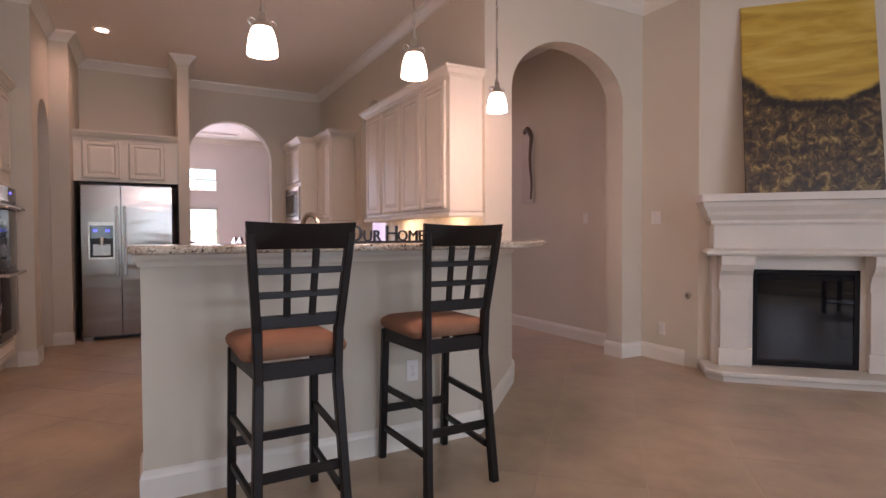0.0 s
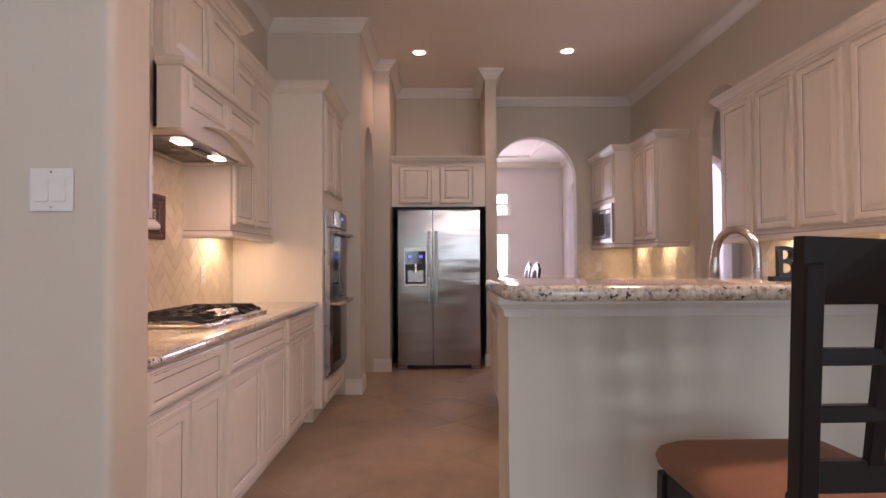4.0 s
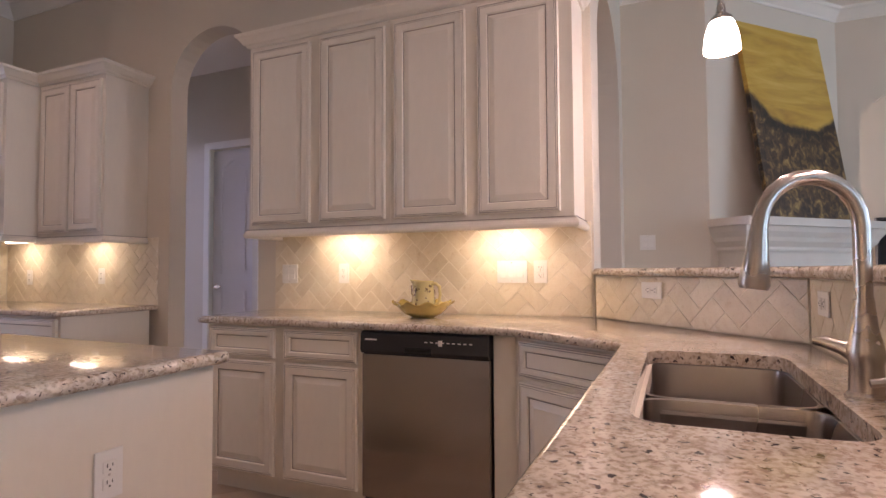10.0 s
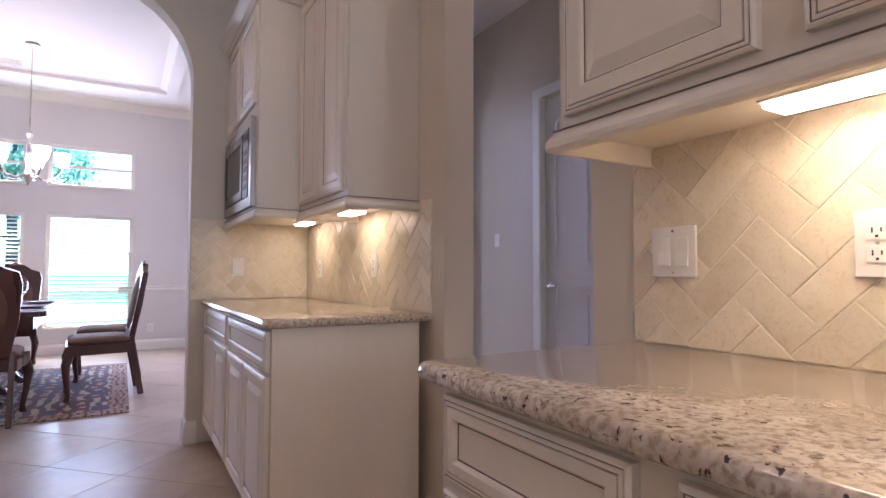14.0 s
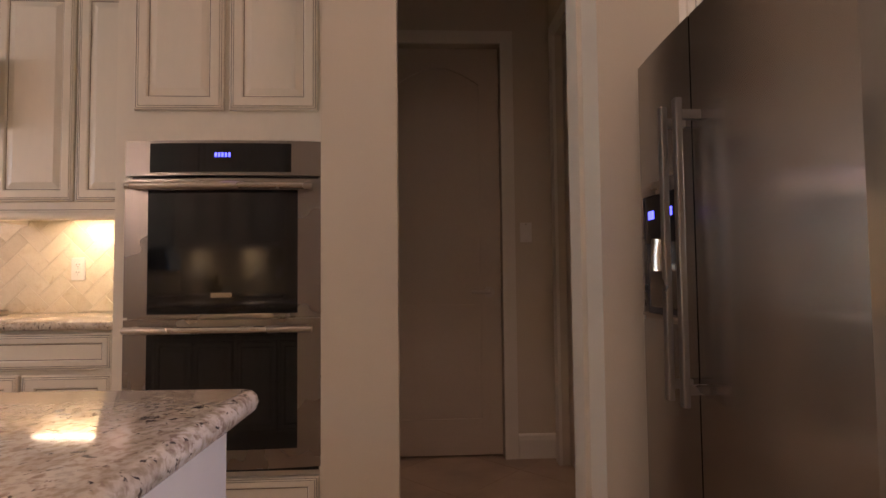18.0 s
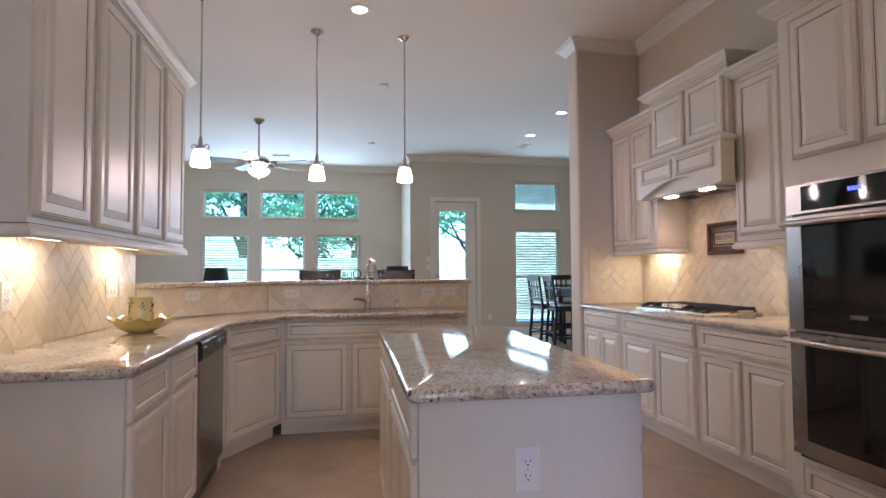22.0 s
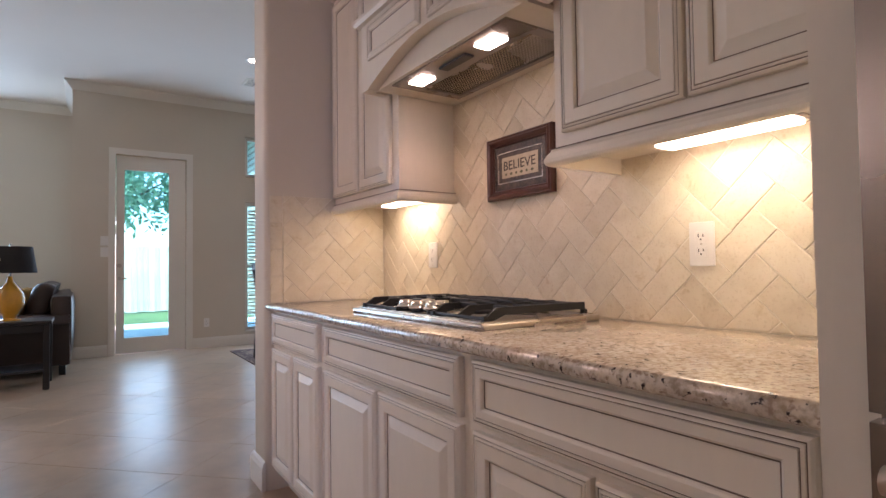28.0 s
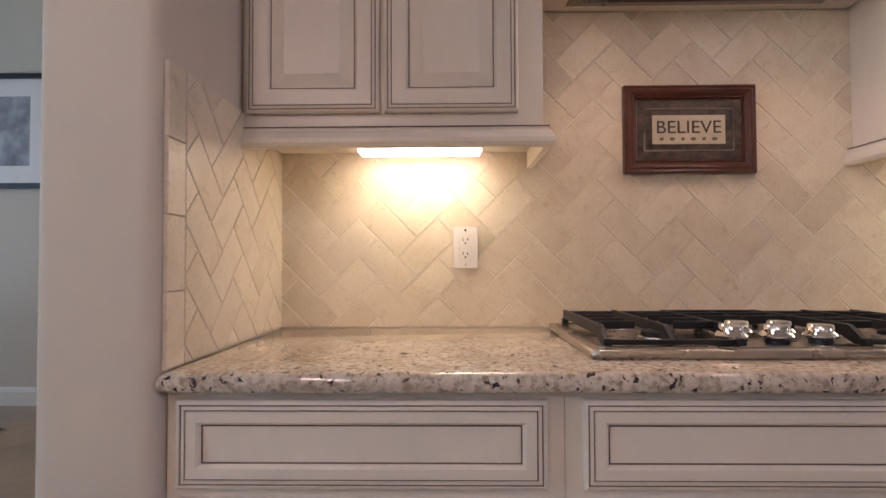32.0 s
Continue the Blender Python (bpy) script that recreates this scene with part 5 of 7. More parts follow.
part("escutcheon", tube(bmesh.new(), [(0, -0.012, 0), (0, -0.008, 0), (0, 0, 0)], [0.018, 0.03, 0.034], 20), CHROME, gk, smooth=True)
part("key_socket", tube(bmesh.new(), [(0, -0.02, 0), (0, -0.012, 0)], 0.008, 12), SLOT, gk)


def lettering(name, body, size, depth, mat, parent, m):
    """Raised letters in the built-in font; they face -y."""
    cu = bpy.data.curves.new(name, "FONT")
    cu.body, cu.size, cu.extrude = body, size, depth / 2
    cu.resolution_u = 3
    tmp = new(name + "_outline", cu)
    me = bpy.data.meshes.new_from_object(tmp)
    bpy.data.objects.remove(tmp)
    me.materials.clear()
    me.materials.append(mat)
    ob = new(name, me)
    ob.parent = parent
    ob.matrix_basis = m @ Matrix.Rotation(radians(90), 4, "X")
    xs = [v.co.x for v in me.vertices]
    return ob, min(xs), max(xs)


# framed word picture
DARK_MAT = surface("dark_mat", (0.070, 0.048, 0.034), 0.45, 0.75, 110, 45, 0.6)
pq = thing("wall_plaque", "small dark wooden plaque on the pantry passage wall", "plaque", pose(0.315, 5.4005, 1.65))
part("board", new_box((-0.175, 0.0, -0.06), (0.175, 0.018, 0.06), 0.004), DARK_MAT, pq)
part("rim", prism(bmesh.new(), [rect(-0.182, -0.067, 0.182, 0.067), rect(-0.165, -0.05, 0.165, 0.05)[::-1]], lambda u, v, w: Vector((u, w, v)), 0.0, 0.024), MAHOGANY, pq)
PAPER = surface("cream_paper", (0.52, 0.45, 0.33), 0.7, 0.15, 60, 12, 0.02)
INK = surface("dark_ink", (0.03, 0.022, 0.02), 0.6, 0.1, 40, 5, 0.0)
LEAF_INK = surface("green_ink", (0.12, 0.12, 0.07), 0.6, 0.2, 40, 5, 0.0)
pic = thing("framed_picture", "dark mahogany framed BELIEVE picture on the tile wall", "picture", facing(TF, 3.123, 1.439, 90))
fb = bmesh.new()
W2, H2 = 0.18, 0.1215
last = first = None
for d, yy in ((0, 0), (0, -0.018), (0.004, -0.024), (0.010, -0.022), (0.015, -0.026), (0.022, -0.024), (0.030, -0.014), (0.034, -0.016), (0.037, -0.010)):
    now = [fb.verts.new(p) for p in ((-W2 + d, yy, -H2 + d), (W2 - d, yy, -H2 + d), (W2 - d, yy, H2 - d), (-W2 + d, yy, H2 - d))]
    if last:
        bridge(fb, last, now)
    last = now
part("frame", fb, MAHOGANY, pic)
part("mat_board", new_box((-W2 + 0.036, -0.008, -H2 + 0.036), (W2 - 0.036, -0.002, H2 - 0.036)), DARK_MAT, pic, "dark embossed mat")
part("print", new_box((-0.10, -0.0095, -0.040), (0.10, -0.008, 0.040)), PAPER, pic, "cream print")
beads = bmesh.new()
for i in range(44):
    for z in (-0.058, 0.058):
        box(beads, (-0.122 + i * 0.0056, -0.0105, z - 0.002), (-0.119 + i * 0.0056, -0.008, z + 0.002))
for i in range(20):
    for x in (-0.122, 0.122):
        box(beads, (x - 0.002, -0.0105, -0.056 + i * 0.0058), (x + 0.002, -0.008, -0.053 + i * 0.0058))
part("bead_border", beads, NICKEL, pic, "fine bead border")
ob, x0, x1 = lettering("lettering", "BELIEVE", 0.05, 0.001, INK, pic, pose(-0.088, -0.0105, -0.012))
ob.matrix_basis = pose(-0.088 - x0, -0.0105, -0.010) @ Matrix.Scale(0.176 / (x1 - x0), 4, (1, 0, 0)) @ Matrix.Rotation(radians(90), 4, "X")
for i in range(6):
    lv = bmesh.new()
    c = -0.075 + i * 0.029
    ring_pts = [(c + 0.008 * math.cos(a) * (1 if i % 2 else 0.7), -0.026 + 0.005 * math.sin(a)) for a in [k * math.pi / 5 for k in range(10)]]
    prism(lv, [ring_pts], lambda u, v, w: Vector((u, w, v)), -0.0105, -0.0096)
    part("leaf", lv, LEAF_INK, pic)

# black cut-out letter sign on the bar
sign = thing("letter_sign", "black cut-out letter sign reading BLESS OUR HOME", "sign", pose(2.40, 1.70, 1.136))
SIGN_BLACK = surface("sign_black", (0.014, 0.013, 0.014), 0.4, 0.2, 60, 6, 0.03)
part("base_bar", new_box((0.0, -0.012, 0.0), (0.69, 0.012, 0.012), 0.002), SIGN_BLACK, sign)
at = 0.012
for big, small, word in (("B", "LESS", "bless"), ("O", "UR", "our"), ("H", "OME", "home")):
    o1, a, b = lettering("letters", big, 0.118, 0.016, SIGN_BLACK, sign, pose(at, 0, 0.010))
    at += (b - a) + 0.008
    o2, a, b = lettering("letters", small, 0.082, 0.016, SIGN_BLACK, sign, pose(at, 0, 0.010))
    at += (b - a) + 0.026
sc = 0.69 / at
for ch in sign.children:
    if ch.name.startswith("letters"):
        ch.matrix_basis = Matrix.Scale(sc, 4, (1, 0, 0)) @ ch.matrix_basis

# yellow pitcher in a fluted bowl
YELLOW = surface("yellow_glaze", (0.62, 0.46, 0.13), 0.16, 0.12, 30, 9, 0.02, coat=0.5)
YELLOW_IN = surface("pale_yellow_glaze", (0.70, 0.58, 0.26), 0.16, 0.10, 30, 9, 0.02, coat=0.5)
BROWN_MOTIF = surface("brown_motif", (0.16, 0.09, 0.03), 0.3, 0.2, 60, 9, 0.0)
BX, BY = 3.87, 3.585
bw = thing("fluted_bowl", "yellow glazed bowl with a wavy rim on the counter", "bowl", pose(BX, BY, TOP))
bm = bmesh.new()
n, last = 64, None
for r, z, amp in ((0.052, 0.0, 0), (0.060, 0.003, 0), (0.068, 0.008, 0), (0.092, 0.018, 0.05), (0.113, 0.036, 0.15), (0.126, 0.054, 0.35), (0.140, 0.067, 0.8), (0.152, 0.073, 1.0), (0.153, 0.077, 1.0), (0.137, 0.072, 0.8), (0.121, 0.056, 0.35), (0.107, 0.038, 0.15), (0.086, 0.022, 0.05), (0.05, 0.0135, 0), (0.001, 0.012, 0)):
    now = []
    for i in range(n):
        a = 2 * math.pi * i / n
        k = math.cos(a * 10)
        now.append(bm.verts.new(((r + amp * 0.007 * k) * math.cos(a), (r + amp * 0.007 * k) * math.sin(a), z + amp * 0.009 * math.cos(a * 10 + 0.6))))
    if last:
        bridge(bm, last, now)
    else:
        bm.faces.new(now[::-1])
    last = now
bm.faces.new(last)
part("bowl_shell", bm, YELLOW, bw, smooth=True)
pt = thing("pitcher", "yellow glazed pitcher with brown motifs in the bowl", "pitcher", pose(BX, BY, TOP + 0.0145, 0, 0, -100))
bm = bmesh.new()
last = None
for r, z, lip in ((0.042, 0.0, 0), (0.056, 0.004, 0), (0.060, 0.02, 0), (0.058, 0.08, 0), (0.053, 0.125, 0), (0.052, 0.15, 0.3), (0.055, 0.166, 1), (0.053, 0.168, 1), (0.049, 0.15, 0.3), (0.05, 0.08, 0), (0.05, 0.012, 0), (0.001, 0.010, 0)):
    now = []
    for i in range(32):
        a = 2 * math.pi * i / 32
        k = max(0.0, math.cos(a - math.pi)) ** 6 * lip
        now.append(bm.verts.new(((r + 0.025 * k) * math.cos(a), r * math.sin(a), z + 0.006 * k)))
    if last:
        bridge(bm, last, now)
    else:
        bm.faces.new(now[::-1])
    last = now
bm.faces.new(last)
part("jug_body", bm, YELLOW_IN, pt, smooth=True)
part("handle", tube(bmesh.new(), [(0.05, 0, 0.15), (0.075, 0, 0.156), (0.098, 0, 0.14), (0.102, 0, 0.10), (0.092, 0, 0.06), (0.057, 0, 0.045)], [0.008, 0.008, 0.009, 0.008, 0.007, 0.007], 10), YELLOW_IN, pt, smooth=True)
random.seed(5)
for a0 in (90, 150, 210, 270, 30, -30):
    mt = bmesh.new()
    for k in range(14):
        a, z = radians(a0 + random.uniform(-16, 16)), random.choice((0.05, 0.1, 0.12)) + random.uniform(-0.02, 0.025)
        c = Vector((0.0595 * math.cos(a), 0.0595 * math.sin(a), z))
        s = Vector((-math.sin(a), math.cos(a), 0)) * random.uniform(0.0025, 0.006)
        u = Vector((0, 0, random.uniform(0.003, 0.006)))
        o = Vector((math.cos(a), math.sin(a), 0)) * 0.0012
        q = [mt.verts.new(c + e + o * f) for f in (-2, 1) for e in (-s, -u, s, u)]
        mt.faces.new(q[4:])
        bridge(mt, q[:4], q[4:])
    tagged(part("painted_motif", mt, BROWN_MOTIF, pt), kind="stuff")


# ---- bar stools ----
def bar(bm, p, q, w, d, up=(0, 0, 1)):
    """A square-section stick from p to q, w wide and d deep."""
    p, q = Vector(p), Vector(q)
    ax = (q - p).normalized()
    ref = Vector((1, 0, 0)) if abs(ax.x) < 0.8 else Vector((0, 1, 0))
    s = (ref - ax * ref.dot(ax)).normalized()
    t = ax.cross(s)
    rows = []
    for c in (p, q):
        rows.append([bm.verts.new(c + s * (a * w / 2) + t * (b * d / 2)) for a, b in ((-1, -1), (1, -1), (1, 1), (-1, 1))])
    bm.faces.new(rows[0][::-1])
    bm.faces.new(rows[1])
    bridge(bm, rows[0], rows[1])
    bmesh.ops.bevel(bm, geom=list({e for v in rows[0] + rows[1] for e in v.link_edges}), offset=min(w, d) * 0.12, segments=1, affect="EDGES")
    return bm


def cushion(bm, x0, y0, x1, y1, z0, z1, r=0.05, puff=0.5):
    """A soft pad: rounded outline, domed top."""
    poly = round_corners([(x0, y0), (x1, y0), (x1, y1), (x0, y1)], r, 5)
    cx, cy, half = (x0 + x1) / 2, (y0 + y1) / 2, min(x1 - x0, y1 - y0) / 2
    h, last = z1 - z0, None
    for d, k in ((0.012, 0.0), (0.0, 0.18), (-0.004, 0.4), (0.004, 0.62), (0.03, 0.82), (0.08, 0.94), (min(x1 - x0, y1 - y0) * 0.38, 1.0)):
        now = [bm.verts.new((x, y, z0 + h * k)) for x, y in [(cx + (u - cx) * (1 - d / half), cy + (v - cy) * (1 - d / half)) for u, v in poly]]
        if last:
            bridge(bm, last, now)
        else:
            bm.faces.new(now[::-1])
        last = now
    bm.faces.new(last)
    return bm


def bar_stool(m):
    ob = thing("bar_stool", "espresso wood bar stool with lattice back and brown suede seat", "bar stool", m, "stools at the bar")
    fx, bx, fy, by = 0.180, 0.152, 0.200, -0.225
    for s in (-1, 1):
        part("front_leg", bar(bmesh.new(), (s * (fx + 0.006), fy + 0.040, 0), (s * fx, fy, 0.69), 0.036, 0.036), ESPRESSO, ob)
        bp = bmesh.new()
        bar(bp, (s * (bx + 0.024), by - 0.055, 0), (s * bx, by, 0.62), 0.036, 0.040)
        bar(bp, (s * bx, by, 0.60), (s * (bx + 0.004), by - 0.008, 0.82), 0.034, 0.040)
        bar(bp, (s * (bx + 0.004), by - 0.008, 0.80), (s * (bx + 0.034), by - 0.075, 1.19), 0.032, 0.034)
        part("back_post", bp, ESPRESSO, ob)
        for z in (0.17, 0.385):
            part("side_stretcher", bar(bmesh.new(), (s * (bx + 0.008), by - 0.01, z), (s * (fx + 0.004), fy, z), 0.020, 0.030), ESPRESSO, ob)
        part("side_apron", bar(bmesh.new(), (s * bx, by, 0.665), (s * fx, fy, 0.665), 0.022, 0.065), ESPRESSO, ob)
    part("front_apron", bar(bmesh.new(), (-fx, fy, 0.665), (fx, fy, 0.665), 0.022, 0.065), ESPRESSO, ob)
    part("back_apron", bar(bmesh.new(), (-bx, by, 0.665), (bx, by, 0.665), 0.022, 0.065), ESPRESSO, ob)
    part("front_stretcher", bar(bmesh.new(), (-fx, fy + 0.006, 0.27), (fx, fy + 0.006, 0.27), 0.022, 0.038), ESPRESSO, ob)
    part("back_stretcher", bar(bmesh.new(), (-bx - 0.006, by - 0.015, 0.27), (bx + 0.006, by - 0.015, 0.27), 0.022, 0.038), ESPRESSO, ob)
    part("seat_pad", cushion(bmesh.new(), -0.207, -0.205, 0.207, 0.222, 0.70, 0.782, 0.045), SUEDE, ob, "brown suede seat pad", smooth=True)

    def back(z):
        f = (z - 0.82) / 0.37
        return by - 0.008 - 0.067 * f, bx + 0.004 + 0.03 * f

    for z, hh in ((0.852, 0.05), (0.955, 0.026), (1.045, 0.026)):
        y, w = back(z)
        part("back_rail", bar(bmesh.new(), (-w, y, z), (w, y, z), 0.018, hh), ESPRESSO, ob)
    for s in (-1, 1):
        y0, w0 = back(0.87)
        y1, w1 = back(1.125)
        part("back_slat", bar(bmesh.new(), (s * w0 * 0.30, y0, 0.87), (s * w1 * 0.30, y1, 1.125), 0.026, 0.016), ESPRESSO, ob)
    tr = bmesh.new()
    y, w = back(1.17)
    top_pts = [(-w - 0.008, 1.125), (w + 0.008, 1.125), (w + 0.019, 1.226)] + [(w + 0.019 - (2 * w + 0.038) * i / 8, 1.226 - 0.008 * math.sin(math.pi * i / 8)) for i in range(1, 8)] + [(-w - 0.019, 1.226)]
    prism(tr, [top_pts], lambda u, v, q: Vector((u, y - 0.012 * (v - 1.17) / 0.05 + q - 0.02 * (1 - (u / w) ** 2), v)), -0.012, 0.012)
    part("top_rail", tr, ESPRESSO, ob)
    return ob


bar_stool(pose(2.257, 1.385, 0, 0, 0, 1))
bar_stool(pose(3.017, 1.49, 0, 0, 0, 0))


# ---- ceiling fittings ----
def ceiling_vent(x, y, w=0.30, d=0.15, rz=0):
    ob = thing("ceiling_vent", "white slatted air vent in the ceiling", "air vent", pose(x, y, CEIL, 0, 0, rz))
    part("backing", new_box((-w / 2 + 0.02, -d / 2 + 0.02, -0.002), (w / 2 - 0.02, d / 2 - 0.02, -0.0005)), SLOT, ob)
    part("frame", prism(bmesh.new(), [rect(-w / 2, -d / 2, w / 2, d / 2), rect(-w / 2 + 0.025, -d / 2 + 0.025, w / 2 - 0.025, d / 2 - 0.025)[::-1]], lambda u, v, q: Vector((u, v, -q)), 0.0, 0.008), TRIM, ob)
    k = int((d - 0.05) / 0.016)
    for i in range(k):
        yy = -d / 2 + 0.033 + i * 0.016
        sl = bmesh.new()
        q = [sl.verts.new((x2, yy + dy, z)) for x2 in (-w / 2 + 0.025, w / 2 - 0.025) for dy, z in ((-0.003, -0.003), (0.005, -0.009), (0.006, -0.008), (-0.002, -0.002))]
        bridge(sl, q[:4], q[4:])
        part("slat", sl, TRIM, ob)
    return ob


ceiling_vent(1.022, 4.27)
ceiling_vent(-0.35, -2.25, 0.32, 0.16, 90)
ceiling_vent(1.88, 11.3, 0.34, 0.17)
ceiling_vent(3.85, -3.69, 0.34, 0.17)
for x, y, r in ((2.06, 4.405, 0.095), (2.325, 0.41, 0.06), (2.27, -2.47, 0.05)):
    sd = thing("ceiling_disc", "round white speaker or detector on the ceiling", "detector", pose(x, y, CEIL))
    part("rim", lathe(bmesh.new(), [(r, -0.001), (r, -0.012), (r * 0.93, -0.020), (r * 0.8, -0.022)], 28, closed=False), TRIM, sd, smooth=True)
    part("grille", lathe(bmesh.new(), [(r * 0.8, -0.021), (r * 0.5, -0.024), (0.001, -0.025)], 28, closed=False), PLATE, sd, smooth=True)

# ceiling fan
FAN_METAL = brushed("fan_nickel", (0.50, 0.46, 0.42), 0.25, (60, 60, 60))
FAN_BLADE = surface("fan_blade_maple", (0.20, 0.19, 0.19), 0.35, 0.15, 20, 4, 0.03, stretch=(0.3, 3, 1))
fan = thing("ceiling_fan", "brushed nickel ceiling fan with five blades and lit bowl light", "ceiling fan", pose(3.93, -1.30, 0))
part("canopy", lathe(bmesh.new(), [(0.075, CEIL - 0.001), (0.072, CEIL - 0.02), (0.04, CEIL - 0.06), (0.016, CEIL - 0.075)], 24), FAN_METAL, fan, smooth=True)
part("rod", tube(bmesh.new(), [(0, 0, CEIL - 0.07), (0, 0, 2.84)], 0.014, 12), FAN_METAL, fan, smooth=True)
part("motor", lathe(bmesh.new(), [(0.02, 2.86), (0.05, 2.85), (0.12, 2.83), (0.145, 2.79), (0.14, 2.745), (0.10, 2.715), (0.07, 2.70), (0.06, 2.685)], 28), FAN_METAL, fan, smooth=True)
for k in range(5):
    mm = Matrix.Rotation(radians(72 * k + 14), 4, "Z")
    bl = bmesh.new()
    out = [(0.22, -0.05), (0.30, -0.066), (0.62, -0.075)] + [(0.66 + 0.05 * math.cos(a), 0.07 * math.sin(a)) for a in [-math.pi / 2 + i * math.pi / 8 for i in range(1, 8)]] + [(0.62, 0.075), (0.30, 0.066), (0.22, 0.05)]
    prism(bl, [out], lambda u, v, q: Vector((u, v, 2.76 + q + v * 0.22)), -0.004, 0.004)
    part("blade", bl, FAN_BLADE, fan, m=mm)
    part("blade_arm", bar(bar(bmesh.new(), (0.12, 0, 2.765), (0.20, 0, 2.755), 0.02, 0.03), (0.19, 0, 2.752), (0.28, 0, 2.752), 0.008, 0.05), FAN_METAL, fan, m=mm)
part("light_bowl", lathe(bmesh.new(), [(0.06, 2.69), (0.145, 2.665), (0.15, 2.645), (0.12, 2.60), (0.07, 2.565), (0.02, 2.555), (0.001, 2.554)], 28, closed=False), FROST, fan, "glowing white glass bowl", smooth=True)
part("finial", lathe(bmesh.new(), [(0.015, 2.556), (0.018, 2.545), (0.008, 2.535), (0.005, 2.522), (0.001, 2.52)], 12, closed=False), FAN_METAL, fan, smooth=True)
lamp("fan_lamp", "POINT", pose(3.93, -1.30, 2.50), 22, (1.0, 0.84, 0.66), radius=0.1)

# ---- living room ----
STONE = surface("cast_stone", (0.66, 0.62, 0.55), 0.6, 0.06, 70, 3, 0.12)
LEATHER = surface("brown_leather", (0.030, 0.017, 0.012), 0.38, 0.25, 70, 5, 0.12)
SHADE_BLACK = surface("black_shade_cloth", (0.012, 0.011, 0.011), 0.8, 0.15, 200, 6, 0.1)
AMBER = surface("amber_glass", (0.72, 0.36, 0.04), 0.12, 0.2, 20, 6, 0.02, coat=0.6)
GOLD_CLOTH = surface("gold_cloth", (0.46, 0.27, 0.08), 0.85, 0.2, 200, 9, 0.2)
RUST_CLOTH = surface("rust_cloth", (0.20, 0.10, 0.05), 0.85, 0.3, 160, 14, 0.2)
BLACK_WOOD = surface("black_wood", (0.012, 0.010, 0.010), 0.35, 0.25, 30, 5, 0.05, stretch=(1, 1, 0.2))


def painting_mat():
    """Yellow sky over a dark stubble field, painted in oils."""
    m, t, p = shader("oil_painting")
    co = t.nodes.new("ShaderNodeTexCoord")
    sep = t.nodes.new("ShaderNodeSeparateXYZ")
    t.links.new(co.outputs["Object"], sep.inputs[0])
    warp = put(t, "ShaderNodeTexNoise", Scale=3.0, Detail=5.0)
    t.links.new(co.outputs["Object"], warp.inputs["Vector"])
    bend = t.nodes.new("ShaderNodeMath")
    bend.operation = "MULTIPLY_ADD"
    t.links.new(warp.outputs["Fac"], bend.inputs[0])
    bend.inputs[1].default_value = 0.16
    low = t.nodes.new("ShaderNodeMath")
    low.operation = "MULTIPLY"
    low.inputs[1].default_value = 0.6
    t.links.new(sep.outputs["Z"], low.inputs[0])
    t.links.new(low.outputs[0], bend.inputs[2])
    off = t.nodes.new("ShaderNodeMath")
    off.operation = "SUBTRACT"
    t.links.new(sep.outputs["X"], off.inputs[0])
    off.inputs[1].default_value = 0.55
    sweep = t.nodes.new("ShaderNodeMath")
    sweep.operation = "MULTIPLY"
    t.links.new(off.outputs[0], sweep.inputs[0])
    t.links.new(off.outputs[0], sweep.inputs[1])
    tilt = t.nodes.new("ShaderNodeMath")
    tilt.operation = "MULTIPLY_ADD"
    t.links.new(sweep.outputs[0], tilt.inputs[0])
    tilt.inputs[1].default_value = -0.51
    t.links.new(bend.outputs[0], tilt.inputs[2])
    mp = t.nodes.new("ShaderNodeMapping")
    mp.inputs["Scale"].default_value = (15, 15, 13)
    t.links.new(co.outputs["Object"], mp.inputs["Vector"])
    reeds = put(t, "ShaderNodeTexNoise", Scale=1.0, Detail=6.0, Roughness=0.65, Distortion=0.8)
    t.links.new(mp.outputs["Vector"], reeds.inputs["Vector"])
    field = ramp(t, reeds.outputs["Fac"], ((0.40, (0.025, 0.013, 0.007)), (0.52, (0.085, 0.048, 0.018)), (0.60, (0.22, 0.13, 0.04)), (0.70, (0.42, 0.29, 0.10))))
    mp2 = t.nodes.new("ShaderNodeMapping")
    mp2.inputs["Scale"].default_value = (1.5, 1.5, 8)
    t.links.new(co.outputs["Object"], mp2.inputs["Vector"])
    streak = put(t, "ShaderNodeTexNoise", Scale=1.0, Detail=5.0, Distortion=1.2)
    t.links.new(mp2.outputs["Vector"], streak.inputs["Vector"])
    sky_c = ramp(t, streak.outputs["Fac"], ((0.3, (0.40, 0.22, 0.03)), (0.5, (0.56, 0.34, 0.05)), (0.7, (0.66, 0.45, 0.11))))
    edge = ramp(t, tilt.outputs[0], ((0.515, (0, 0, 0)), (0.545, (1, 1, 1))))
    dark = ramp(t, tilt.outputs[0], ((0.42, (1, 1, 1)), (0.495, (0.16, 0.14, 0.14)), (0.545, (1, 1, 1))))
    c = mix(t, edge, mix(t, 1.0, field, dark, "MULTIPLY"), sky_c)
    t.links.new(c, p.inputs["Base Color"])
    p.inputs["Roughness"].default_value = 0.42
    b = put(t, "ShaderNodeBump", Strength=0.4, Distance=0.004)
    t.links.new(reeds.outputs["Fac"], b.inputs["Height"])
    t.links.new(b.outputs["Normal"], p.inputs["Normal"])
    return m


